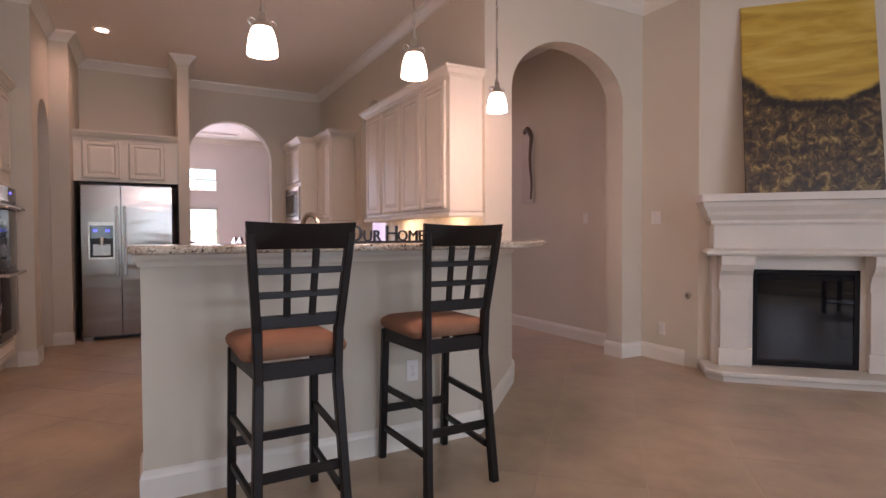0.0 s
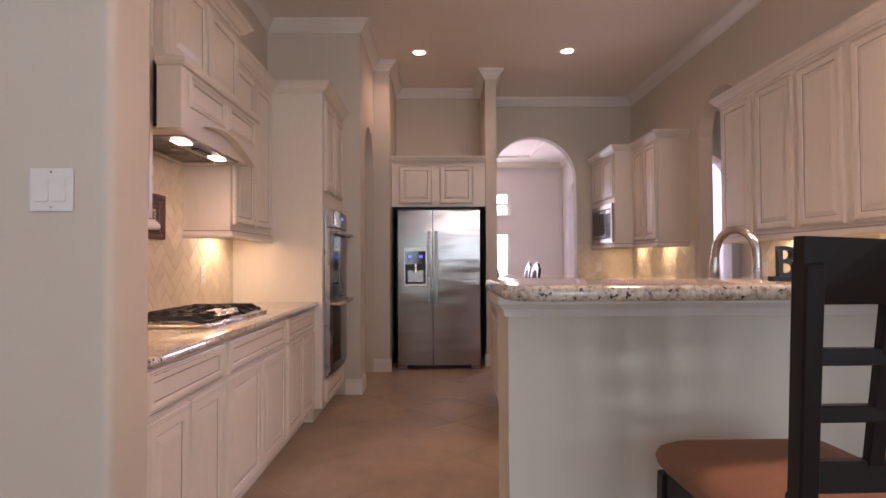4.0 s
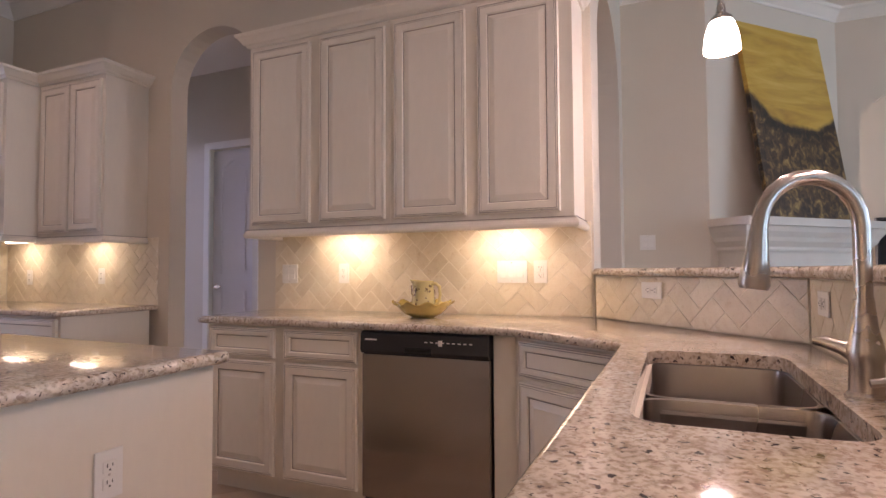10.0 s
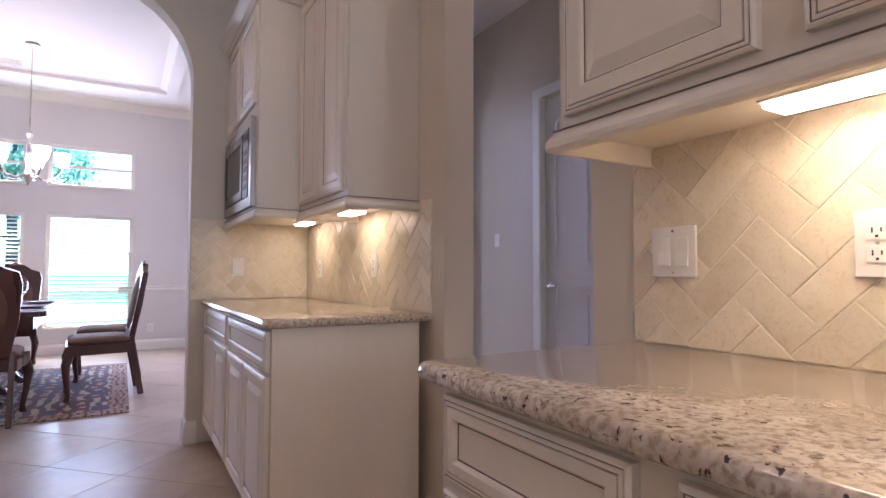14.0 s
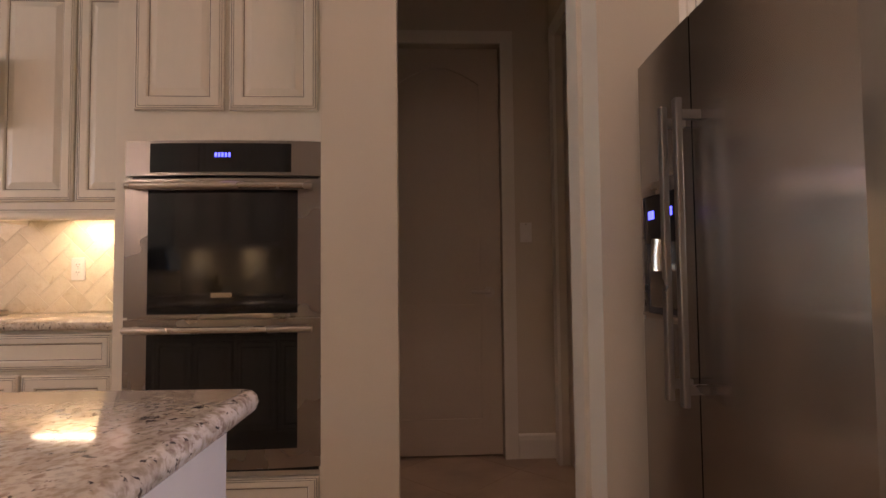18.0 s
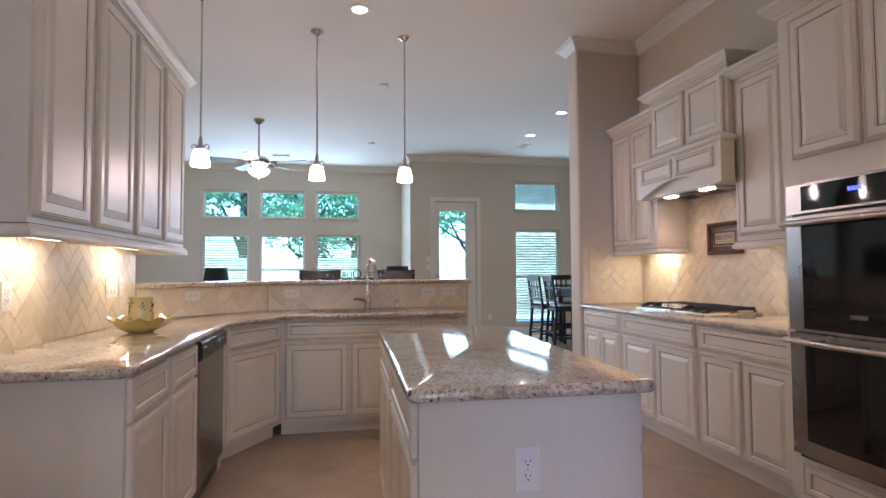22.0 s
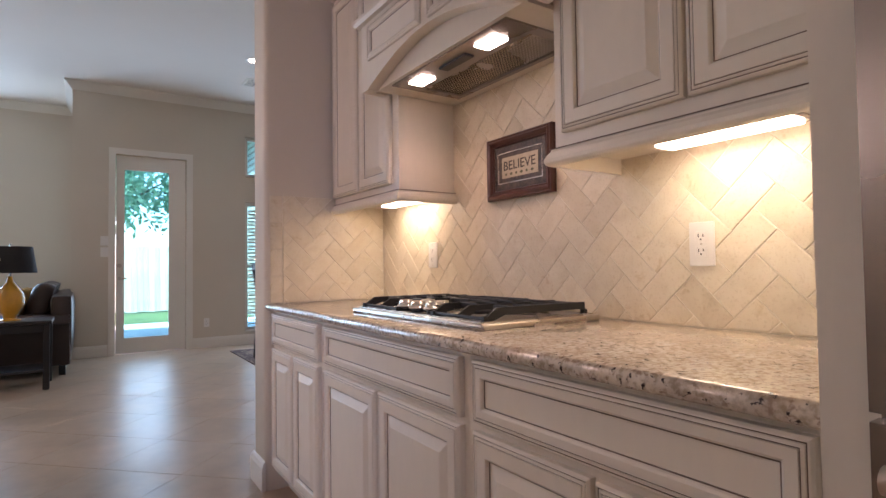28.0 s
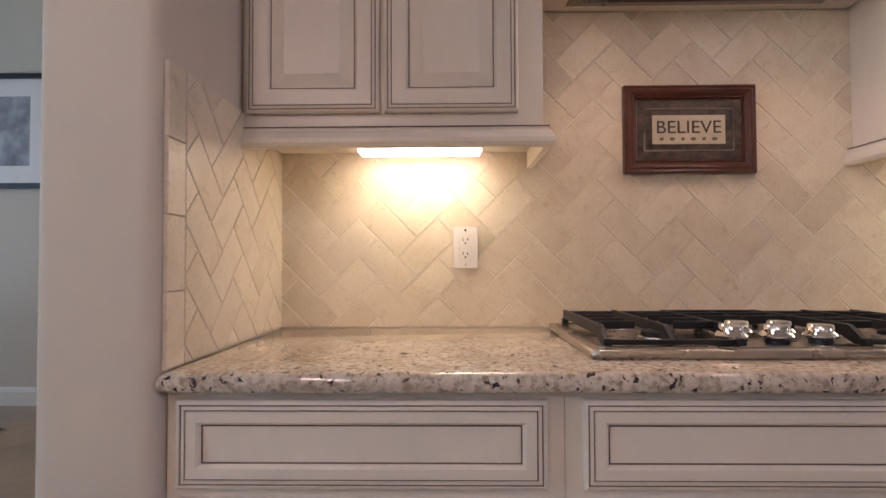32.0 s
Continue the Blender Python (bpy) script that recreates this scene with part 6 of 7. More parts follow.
SOOT = surface("matt_black_metal", (0.012, 0.012, 0.013), 0.75, 0.2, 40, 4, 0.05, spec=0.2)
FP = pose(5.99, 2.15, 0, 0, 0, -45)
fpl = thing("fireplace", "cream cast stone fireplace with corbels and black firebox", "fireplace", FP)
FW = 1.50
part("hearth", prism(bmesh.new(), [[(0.0, -0.004), (0.0, -0.30), (0.10, -0.40), (FW - 0.10, -0.40), (FW, -0.30), (FW, -0.004)]], lambda u, v, w: Vector((u, v, w)), 0.0, 0.085), STONE, fpl)
part("hearth_lip", run(bmesh.new(), [(0.0, -0.004), (0.0, -0.30), (0.10, -0.40), (FW - 0.10, -0.40), (FW, -0.30), (FW, -0.004)], [(0, 0.045), (0.022, 0.045), (0.028, 0.055), (0.028, 0.075), (0.018, 0.085), (0, 0.085)]), STONE, fpl)
part("surround", prism(bmesh.new(), [notched(0.06, FW - 0.06, 1.04, [[(0.37, 0.0), (0.37, 0.80), (FW - 0.37, 0.80), (FW - 0.37, 0.0)]])], lambda u, v, w: Vector((u, -0.12 + w, v + 0.086)), 0.0, 0.116), STONE, fpl)
for x0 in (0.10, FW - 0.34):
    part("pilaster", new_box((x0 + 0.01, -0.20, 0.086), (x0 + 0.23, -0.121, 0.99), 0.008), STONE, fpl)
    part("plinth", new_box((x0 - 0.005, -0.22, 0.087), (x0 + 0.245, -0.19, 0.24), 0.01), STONE, fpl)
    cp = bmesh.new()
    prof = [(-0.10, 0.72), (-0.205, 0.72), (-0.215, 0.78), (-0.235, 0.84), (-0.275, 0.88), (-0.30, 0.93), (-0.30, 1.0), (-0.10, 1.0)]
    prism(cp, [prof], lambda u, v, w, x0=x0: Vector((x0 + w, u, v)), 0.0, 0.24)
    part("corbel", cp, STONE, fpl)
part("entablature", new_box((0.05, -0.23, 1.002), (FW - 0.05, -0.004, 1.34), 0.006), STONE, fpl)
part("lower_moulding", run(bmesh.new(), [(0.05, -0.004), (0.05, -0.23), (FW - 0.05, -0.23), (FW - 0.05, -0.004)], [(0, 1.003), (0.05, 1.003), (0.06, 1.02), (0.05, 1.04), (0.02, 1.055), (0, 1.06)]), STONE, fpl)
part("upper_moulding", run(bmesh.new(), [(0.05, -0.004), (0.05, -0.23), (FW - 0.05, -0.23), (FW - 0.05, -0.004)], [(0, 1.25), (0.012, 1.25), (0.02, 1.27), (0.02, 1.29), (0.05, 1.33), (0.06, 1.36), (0.085, 1.40), (0.095, 1.44), (0, 1.44)]), STONE, fpl)
part("mantel_shelf", prism(bmesh.new(), [round_corners([(-0.06, -0.004), (-0.06, -0.36), (FW + 0.06, -0.36), (FW + 0.06, -0.004)], [0, 0.02, 0.02, 0])], lambda u, v, w: Vector((u, v, w)), 1.441, 1.50), STONE, fpl)
part("firebox", prism(bmesh.new(), [rect(0.372, 0.088, FW - 0.372, 0.884)], lambda u, v, w: Vector((u, w, v)), -0.105, -0.095), BLACK_GLASS, fpl, "black glass firebox front")
part("firebox_frame", prism(bmesh.new(), [rect(0.372, 0.088, FW - 0.372, 0.884), rect(0.405, 0.12, FW - 0.405, 0.845)[::-1]], lambda u, v, w: Vector((u, w, v)), -0.118, -0.106), SOOT, fpl, "black metal frame")
lv = bmesh.new()
for k in range(5):
    box(lv, (0.415, -0.116, 0.80 + k * 0.008), (FW - 0.415, -0.108, 0.804 + k * 0.008))
part("louvre", lv, SOOT, fpl)

pnt = thing("painting", "tall unframed canvas painting of yellow sky over dark field", "painting", FP @ pose(0.28, -0.272, 1.502, -9.0, 0, 0))
part("canvas", new_box((0, 0, 0), (0.95, 0.038, 1.60), 0.004), painting_mat(), pnt)

tv = thing("television", "flat black television on a dark media console", "television", pose(7.28, 0.05, 0, 0, 0, -90))
part("screen", new_box((-0.72, -0.016, 0.74), (0.72, 0.0, 1.555), 0.004), BLACK_GLASS, tv)
part("bezel", prism(bmesh.new(), [rect(-0.735, 0.72, 0.735, 1.57), rect(-0.715, 0.745, 0.715, 1.55)[::-1]], lambda u, v, w: Vector((u, w, v)), -0.02, 0.04), BLACK, tv)
part("stand", lathe(bmesh.new(), [(0.22, 0.601), (0.22, 0.612), (0.04, 0.63), (0.03, 0.74)], 20), BLACK, tv)
part("back_cover", new_box((-0.70, 0.001, 0.76), (0.70, 0.05, 1.54), 0.015), BLACK, tv)


def small_frame(x, z, w, h):
    ob = thing("framed_picture", "small black-framed picture on the living room wall", "picture", facing(x, -4.698, z, 180))
    part("frame", prism(bmesh.new(), [rect(-w / 2, -h / 2, w / 2, h / 2), rect(-w / 2 + 0.035, -h / 2 + 0.035, w / 2 - 0.035, h / 2 - 0.035)[::-1]], lambda u, v, q: Vector((u, q, v)), -0.025, 0.0), BLACK_WOOD, ob)
    part("print", new_box((-w / 2 + 0.034, -0.010, -h / 2 + 0.034), (w / 2 - 0.034, -0.002, h / 2 - 0.034)), PAPER, ob)
    part("glass", new_box((-w / 2 + 0.034, -0.015, -h / 2 + 0.034), (w / 2 - 0.034, -0.012, h / 2 - 0.034)), GLASS, ob)


small_frame(6.42, 1.93, 0.26, 0.56)
small_frame(6.84, 1.55, 0.26, 0.40)


def table_lamp(x, y, z, label):
    ob = thing("table_lamp", label, "table lamp", pose(x, y, z))
    part("base", lathe(bmesh.new(), [(0.085, 0), (0.085, 0.012), (0.05, 0.02), (0.055, 0.05), (0.105, 0.13), (0.115, 0.19), (0.095, 0.26), (0.05, 0.32), (0.025, 0.35), (0.02, 0.40)], 24), AMBER, ob, "amber glass base", smooth=True)
    part("stem", tube(bmesh.new(), [(0, 0, 0.40), (0, 0, 0.62)], 0.008, 8), NICKEL, ob)
    part("shade", lathe(bmesh.new(), [(0.20, 0.43), (0.165, 0.67), (0.162, 0.67), (0.196, 0.43)], 32, closed=False), SHADE_BLACK, ob, "black drum shade", smooth=True)
    part("finial", lathe(bmesh.new(), [(0.012, 0.62), (0.012, 0.685), (0.004, 0.70)], 10), NICKEL, ob)


def end_table(x, y, w, h):
    ob = thing("end_table", "dark wood square end table beside the sofa", "table", pose(x, y, 0))
    part("tabletop", new_box((-w / 2, -w / 2, h - 0.03), (w / 2, w / 2, h), 0.006), BLACK_WOOD, ob)
    for sx in (-1, 1):
        for sy in (-1, 1):
            part("leg", bar(bmesh.new(), (sx * (w / 2 - 0.04), sy * (w / 2 - 0.04), 0), (sx * (w / 2 - 0.04), sy * (w / 2 - 0.04), h - 0.03), 0.05, 0.05), BLACK_WOOD, ob)
    part("shelf", new_box((-w / 2 + 0.03, -w / 2 + 0.03, 0.16), (w / 2 - 0.03, w / 2 - 0.03, 0.18), 0.003), BLACK_WOOD, ob)
    for s in (-1, 1):
        part("apron", bar(bmesh.new(), (s * (w / 2 - 0.04), -w / 2 + 0.05, h - 0.07), (s * (w / 2 - 0.04), w / 2 - 0.05, h - 0.07), 0.02, 0.07), BLACK_WOOD, ob)
        part("apron", bar(bmesh.new(), (-w / 2 + 0.05, s * (w / 2 - 0.04), h - 0.07), (w / 2 - 0.05, s * (w / 2 - 0.04), h - 0.07), 0.02, 0.07), BLACK_WOOD, ob)


end_table(1.87, -1.66, 0.52, 0.62)
table_lamp(1.93, -1.64, 0.62, "amber glass table lamp with a black drum shade")
end_table(4.77, -2.75, 0.5, 0.62)
table_lamp(4.77, -2.75, 0.62, "amber glass lamp with black shade beside the windows")


def sofa(m, length, label):
    """Seats look along +x; the back is at x = 0."""
    ob = thing("sofa", label, "sofa", m)
    part("base", new_box((0.02, 0.03, 0.10), (0.92, length - 0.03, 0.32), 0.03), LEATHER, ob)
    for y in (0.06, length - 0.12):
        for x in (0.06, 0.82):
            part("foot", new_box((x, y, 0.0), (x + 0.06, y + 0.06, 0.11), 0.006), BLACK_WOOD, ob)
    k = 3
    aw = 0.24
    sw = (length - 2 * aw) / k
    for y in (0.0, length - aw):
        a = bmesh.new()
        prof = [(0.0, 0.12), (aw, 0.12), (aw, 0.52)] + [(aw / 2 + (aw / 2 + 0.015) * math.cos(t), 0.53 + 0.10 * math.sin(t)) for t in [i * math.pi / 10 for i in range(11)]] + [(0.0, 0.52)]
        prism(a, [prof], lambda u, v, w, y=y: Vector((0.03 + w, y + u, v)), 0.0, 0.88)
        part("arm", a, LEATHER, ob, smooth=True)
    for i in range(k):
        part("seat_cushion", cushion(bmesh.new(), 0.24, aw + i * sw + 0.005, 0.93, aw + (i + 1) * sw - 0.005, 0.31, 0.48, 0.06), LEATHER, ob, smooth=True)
        bc = cushion(bmesh.new(), -0.26, aw + i * sw + 0.006, 0.26, aw + (i + 1) * sw - 0.006, 0.0, 0.20, 0.07)
        part("back_cushion", bc, LEATHER, ob, m=pose(0.22, 0, 0.66, 0, 76, 0), smooth=True)
    part("back", new_box((0.0, 0.05, 0.2), (0.20, length - 0.05, 0.82), 0.07), LEATHER, ob, smooth=True)
    return ob


sofa(pose(1.46, -4.35, 0), 2.25, "dark brown leather sofa with rolled arms")


def pillow(m, mat, label, s=0.42):
    bm = bmesh.new()
    rows = []
    for k, z in ((1.0, 0.0), (0.97, 0.03), (0.8, 0.062), (0.4, 0.085)):
        for sg in ((1,) if z == 0 else (1, -1)):
            rows.append((sg * z, k))
    rows = sorted(rows)
    last = None
    for z, k in rows:
        pts = []
        for i in range(24):
            a = 2 * math.pi * i / 24
            r = s / 2 * k / max(abs(math.cos(a)), abs(math.sin(a))) ** 0.72
            pts.append(bm.verts.new((r * math.cos(a), r * math.sin(a), z)))
        if last:
            bridge(bm, last, pts)
        else:
            bm.faces.new(pts[::-1])
        last = pts
    bm.faces.new(last)
    tagged(part("pillow", bm, mat, m=m, smooth=True), label, "pillow", "pillows on the sofa")


pillow(pose(2.02, -2.45, 0.68, 0, 62, 14), GOLD_CLOTH, "gold cloth throw pillow on the leather sofa")
pillow(pose(2.05, -2.78, 0.66, 0, 60, -8), RUST_CLOTH, "brown patterned throw pillow on the leather sofa")
pillow(pose(2.03, -3.9, 0.67, 0, 62, -10), GOLD_CLOTH, "gold cloth throw pillow on the leather sofa")


# ---- breakfast nook ----
def rug_mat(name, a, b, c, scale):
    m, t, p = shader(name)
    co = t.nodes.new("ShaderNodeTexCoord")
    v = put(t, "ShaderNodeTexVoronoi", Scale=scale)
    v.distance = "CHEBYCHEV"
    t.links.new(co.outputs["Object"], v.inputs["Vector"])
    w = put(t, "ShaderNodeTexWave", Scale=scale * 0.55, Distortion=6.0, Detail=2.0)
    t.links.new(co.outputs["Object"], w.inputs["Vector"])
    n2 = put(t, "ShaderNodeTexNoise", Scale=260.0, Detail=3.0)
    t.links.new(co.outputs["Object"], n2.inputs["Vector"])
    col = ramp(t, v.outputs["Distance"], ((0.25, a), (0.32, b), (0.48, b), (0.55, c)))
    k = ramp(t, w.outputs["Fac"], ((0.45, (0, 0, 0)), (0.55, (1, 1, 1))))
    col = mix(t, k, col, mix(t, 0.6, a, c))
    g = ramp(t, n2.outputs["Fac"], ((0.3, (0.75, 0.75, 0.75)), (0.7, (1, 1, 1))))
    t.links.new(mix(t, 1.0, col, g, "MULTIPLY"), p.inputs["Base Color"])
    p.inputs["Roughness"].default_value = 0.95
    b2 = put(t, "ShaderNodeBump", Strength=0.5, Distance=0.004)
    t.links.new(n2.outputs["Fac"], b2.inputs["Height"])
    t.links.new(b2.outputs["Normal"], p.inputs["Normal"])
    return m


def rug(x0, y0, x1, y1, mat, border, label):
    ob = thing("rug", label, "rug", pose((x0 + x1) / 2, (y0 + y1) / 2, 0.001))
    w, d = (x1 - x0) / 2, (y1 - y0) / 2
    part("field", new_box((-w + 0.14, -d + 0.14, 0), (w - 0.14, d - 0.14, 0.009)), mat, ob)
    part("border", prism(bmesh.new(), [rect(-w, -d, w, d), rect(-w + 0.14, -d + 0.14, w - 0.14, d - 0.14)[::-1]], lambda u, v, q: Vector((u, v, q)), 0.0, 0.010), border, ob)
    fr = bmesh.new()
    for i in range(int(2 * w / 0.02)):
        for s in (-1, 1):
            x = -w + i * 0.02
            box(fr, (x, s * d - (0.03 if s < 0 else 0), 0), (x + 0.008, s * d + (0.03 if s > 0 else 0), 0.004))
    tagged(part("fringe", fr, PAPER, ob), kind="stuff")


rug(-2.0, -2.72, -0.20, -0.45, rug_mat("nook_rug", (0.42, 0.33, 0.26), (0.10, 0.07, 0.07), (0.30, 0.20, 0.15), 7.0), rug_mat("nook_rug_border", (0.16, 0.10, 0.09), (0.40, 0.32, 0.25), (0.08, 0.05, 0.05), 11.0), "patterned brown and cream rug on the nook floor")
nt = thing("dining_table", "black counter-height square table in the breakfast nook", "table", pose(-1.28, -1.48, 0.011))
part("tabletop", new_box((-0.5, -0.5, 0.87), (0.5, 0.5, 0.91), 0.006), BLACK_WOOD, nt)
for sx in (-1, 1):
    for sy in (-1, 1):
        part("leg", bar(bmesh.new(), (sx * 0.43, sy * 0.43, 0), (sx * 0.43, sy * 0.43, 0.87), 0.07, 0.07), BLACK_WOOD, nt)
    part("apron", bar(bmesh.new(), (sx * 0.43, -0.4, 0.82), (sx * 0.43, 0.4, 0.82), 0.02, 0.09), BLACK_WOOD, nt)
    part("apron", bar(bmesh.new(), (-0.4, sx * 0.43, 0.82), (0.4, sx * 0.43, 0.82), 0.02, 0.09), BLACK_WOOD, nt)


def tall_chair(m):
    ob = thing("counter_chair", "black wooden counter-height chair with slatted back", "chair", m, "chairs round the nook table")
    for s in (-1, 1):
        part("front_leg", bar(bmesh.new(), (s * 0.19, 0.2, 0), (s * 0.185, 0.19, 0.60), 0.04, 0.04), BLACK_WOOD, ob)
        bp = bar(bar(bmesh.new(), (s * 0.19, -0.24, 0), (s * 0.185, -0.19, 0.62), 0.038, 0.042), (s * 0.185, -0.19, 0.60), (s * 0.195, -0.26, 1.10), 0.034, 0.036)
        part("back_post", bp, BLACK_WOOD, ob)
        for z in (0.18, 0.34):
            part("side_stretcher", bar(bmesh.new(), (s * 0.187, -0.215, z), (s * 0.187, 0.195, z), 0.02, 0.03), BLACK_WOOD, ob)
    part("footrest", bar(bmesh.new(), (-0.187, 0.197, 0.25), (0.187, 0.197, 0.25), 0.022, 0.04), BLACK_WOOD, ob)
    part("back_stretcher", bar(bmesh.new(), (-0.187, -0.215, 0.25), (0.187, -0.215, 0.25), 0.02, 0.03), BLACK_WOOD, ob)
    part("seat_frame", new_box((-0.205, -0.21, 0.58), (0.205, 0.215, 0.625), 0.006), BLACK_WOOD, ob)
    part("seat_pad", cushion(bmesh.new(), -0.20, -0.19, 0.20, 0.21, 0.626, 0.675, 0.04), LEATHER, ob, smooth=True)
    part("top_rail", bar(bmesh.new(), (-0.20, -0.26, 1.075), (0.20, -0.26, 1.075), 0.022, 0.09), BLACK_WOOD, ob)
    for z in (0.74, 0.93):
        part("back_rail", bar(bmesh.new(), (-0.185, -0.205 - (z - 0.62) * 0.11, z), (0.185, -0.205 - (z - 0.62) * 0.11, z), 0.018, 0.035), BLACK_WOOD, ob)
    for x in (-0.09, 0.0, 0.09):
        part("back_slat", bar(bmesh.new(), (x, -0.217, 0.75), (x, -0.252, 1.04), 0.03, 0.014), BLACK_WOOD, ob)
    return ob


tall_chair(pose(-0.58, -1.80, 0.011, 0, 0, 96))
tall_chair(pose(-0.60, -1.18, 0.011, 0, 0, 86))
tall_chair(pose(-1.2, -0.75, 0.011, 0, 0, 180))
tall_chair(pose(-1.1, -2.2, 0.011, 0, 0, 0))
np_ = thing("framed_picture", "large black-framed picture on the nook wall", "picture", facing(-2.598, -0.985, 2.105, 90))
part("frame", prism(bmesh.new(), [rect(-0.365, -0.445, 0.365, 0.445), rect(-0.325, -0.405, 0.325, 0.405)[::-1]], lambda u, v, q: Vector((u, q, v)), -0.03, 0.0), BLACK_WOOD, np_)
part("mat_board", prism(bmesh.new(), [rect(-0.326, -0.406, 0.326, 0.406), rect(-0.2, -0.27, 0.2, 0.27)[::-1]], lambda u, v, q: Vector((u, q, v)), -0.012, -0.004), PLATE, np_)
part("print", new_box((-0.201, -0.008, -0.271), (0.201, -0.003, 0.271)), surface("grey_print", (0.35, 0.36, 0.38), 0.5, 0.6, 9, 4, 0.0), np_)

# ---- hall art ----
PLAQUE = surface("pale_plaque", (0.62, 0.52, 0.43), 0.6, 0.06, 50, 3, 0.06)
DRIFT = surface("driftwood", (0.16, 0.09, 0.05), 0.6, 0.4, 40, 9, 0.3, stretch=(1, 1, 0.3))
art = thing("wall_art", "carved driftwood cane mounted on a pale plaque", "wall art", facing(5.968, 4.56, 1.58, -90))
part("plaque", new_box((-0.13, -0.018, 0.0), (0.09, 0.0, 0.86), 0.006), PLAQUE, art)
cane = [(0.10, -0.05, 0.06 + 0.09 * i) for i in range(9)]
cane = [(0.085 + 0.018 * math.sin(i * 0.9), -0.045, 0.04 + 0.095 * i) for i in range(9)] + [(0.06, -0.045, 0.885), (0.02, -0.045, 0.915), (-0.03, -0.045, 0.895), (-0.05, -0.045, 0.86)]
part("cane", tube(bmesh.new(), cane, [0.012, 0.013, 0.014, 0.015, 0.016, 0.017, 0.018, 0.02, 0.024, 0.03, 0.034, 0.028, 0.014], 10), DRIFT, art, "carved driftwood cane", smooth=True)
for z in (0.25, 0.65):
    part("bracket", bar(bmesh.new(), (0.07, 0.0, z), (0.085, -0.045, z), 0.012, 0.012), NICKEL, art)

# ---- dining room ----
DINING_CLOTH = surface("brown_upholstery", (0.17, 0.085, 0.055), 0.8, 0.2, 120, 16, 0.15)
rug(0.75, 8.62, 3.12, 11.2, rug_mat("dining_rug", (0.22, 0.06, 0.05), (0.45, 0.36, 0.26), (0.08, 0.08, 0.12), 6.0), rug_mat("dining_rug_border", (0.42, 0.34, 0.25), (0.10, 0.05, 0.05), (0.30, 0.12, 0.08), 12.0), "red and cream patterned rug below the dining table")
dt = thing("dining_table", "dark mahogany dining table set with plates and glasses", "table", pose(2.0, 10.0, 0.012))
part("tabletop", prism(bmesh.new(), [round_corners([(-0.55, -1.05), (0.55, -1.05), (0.55, 1.05), (-0.55, 1.05)], 0.12)], lambda u, v, w: Vector((u, v, w)), 0.71, 0.75), MAHOGANY, dt)
part("apron", prism(bmesh.new(), [rect(-0.47, -0.97, 0.47, 0.97), rect(-0.44, -0.94, 0.44, 0.94)[::-1]], lambda u, v, w: Vector((u, v, w)), 0.61, 0.709), MAHOGANY, dt)
for y in (-0.55, 0.55):
    part("pedestal", lathe(bmesh.new(), [(0.06, 0.10), (0.09, 0.16), (0.05, 0.24), (0.075, 0.36), (0.10, 0.46), (0.06, 0.54), (0.10, 0.609)], 18, (0, y, 0)), MAHOGANY, dt, smooth=True)
    for a in (45, 135, 225, 315):
        c, s = math.cos(radians(a)), math.sin(radians(a))
        part("foot", tube(bmesh.new(), [(0.04 * c, y + 0.04 * s, 0.2), (0.18 * c, y + 0.18 * s, 0.16), (0.30 * c, y + 0.30 * s, 0.05), (0.36 * c, y + 0.36 * s, 0.03)], [0.04, 0.035, 0.03, 0.03], 8), MAHOGANY, dt, smooth=True)


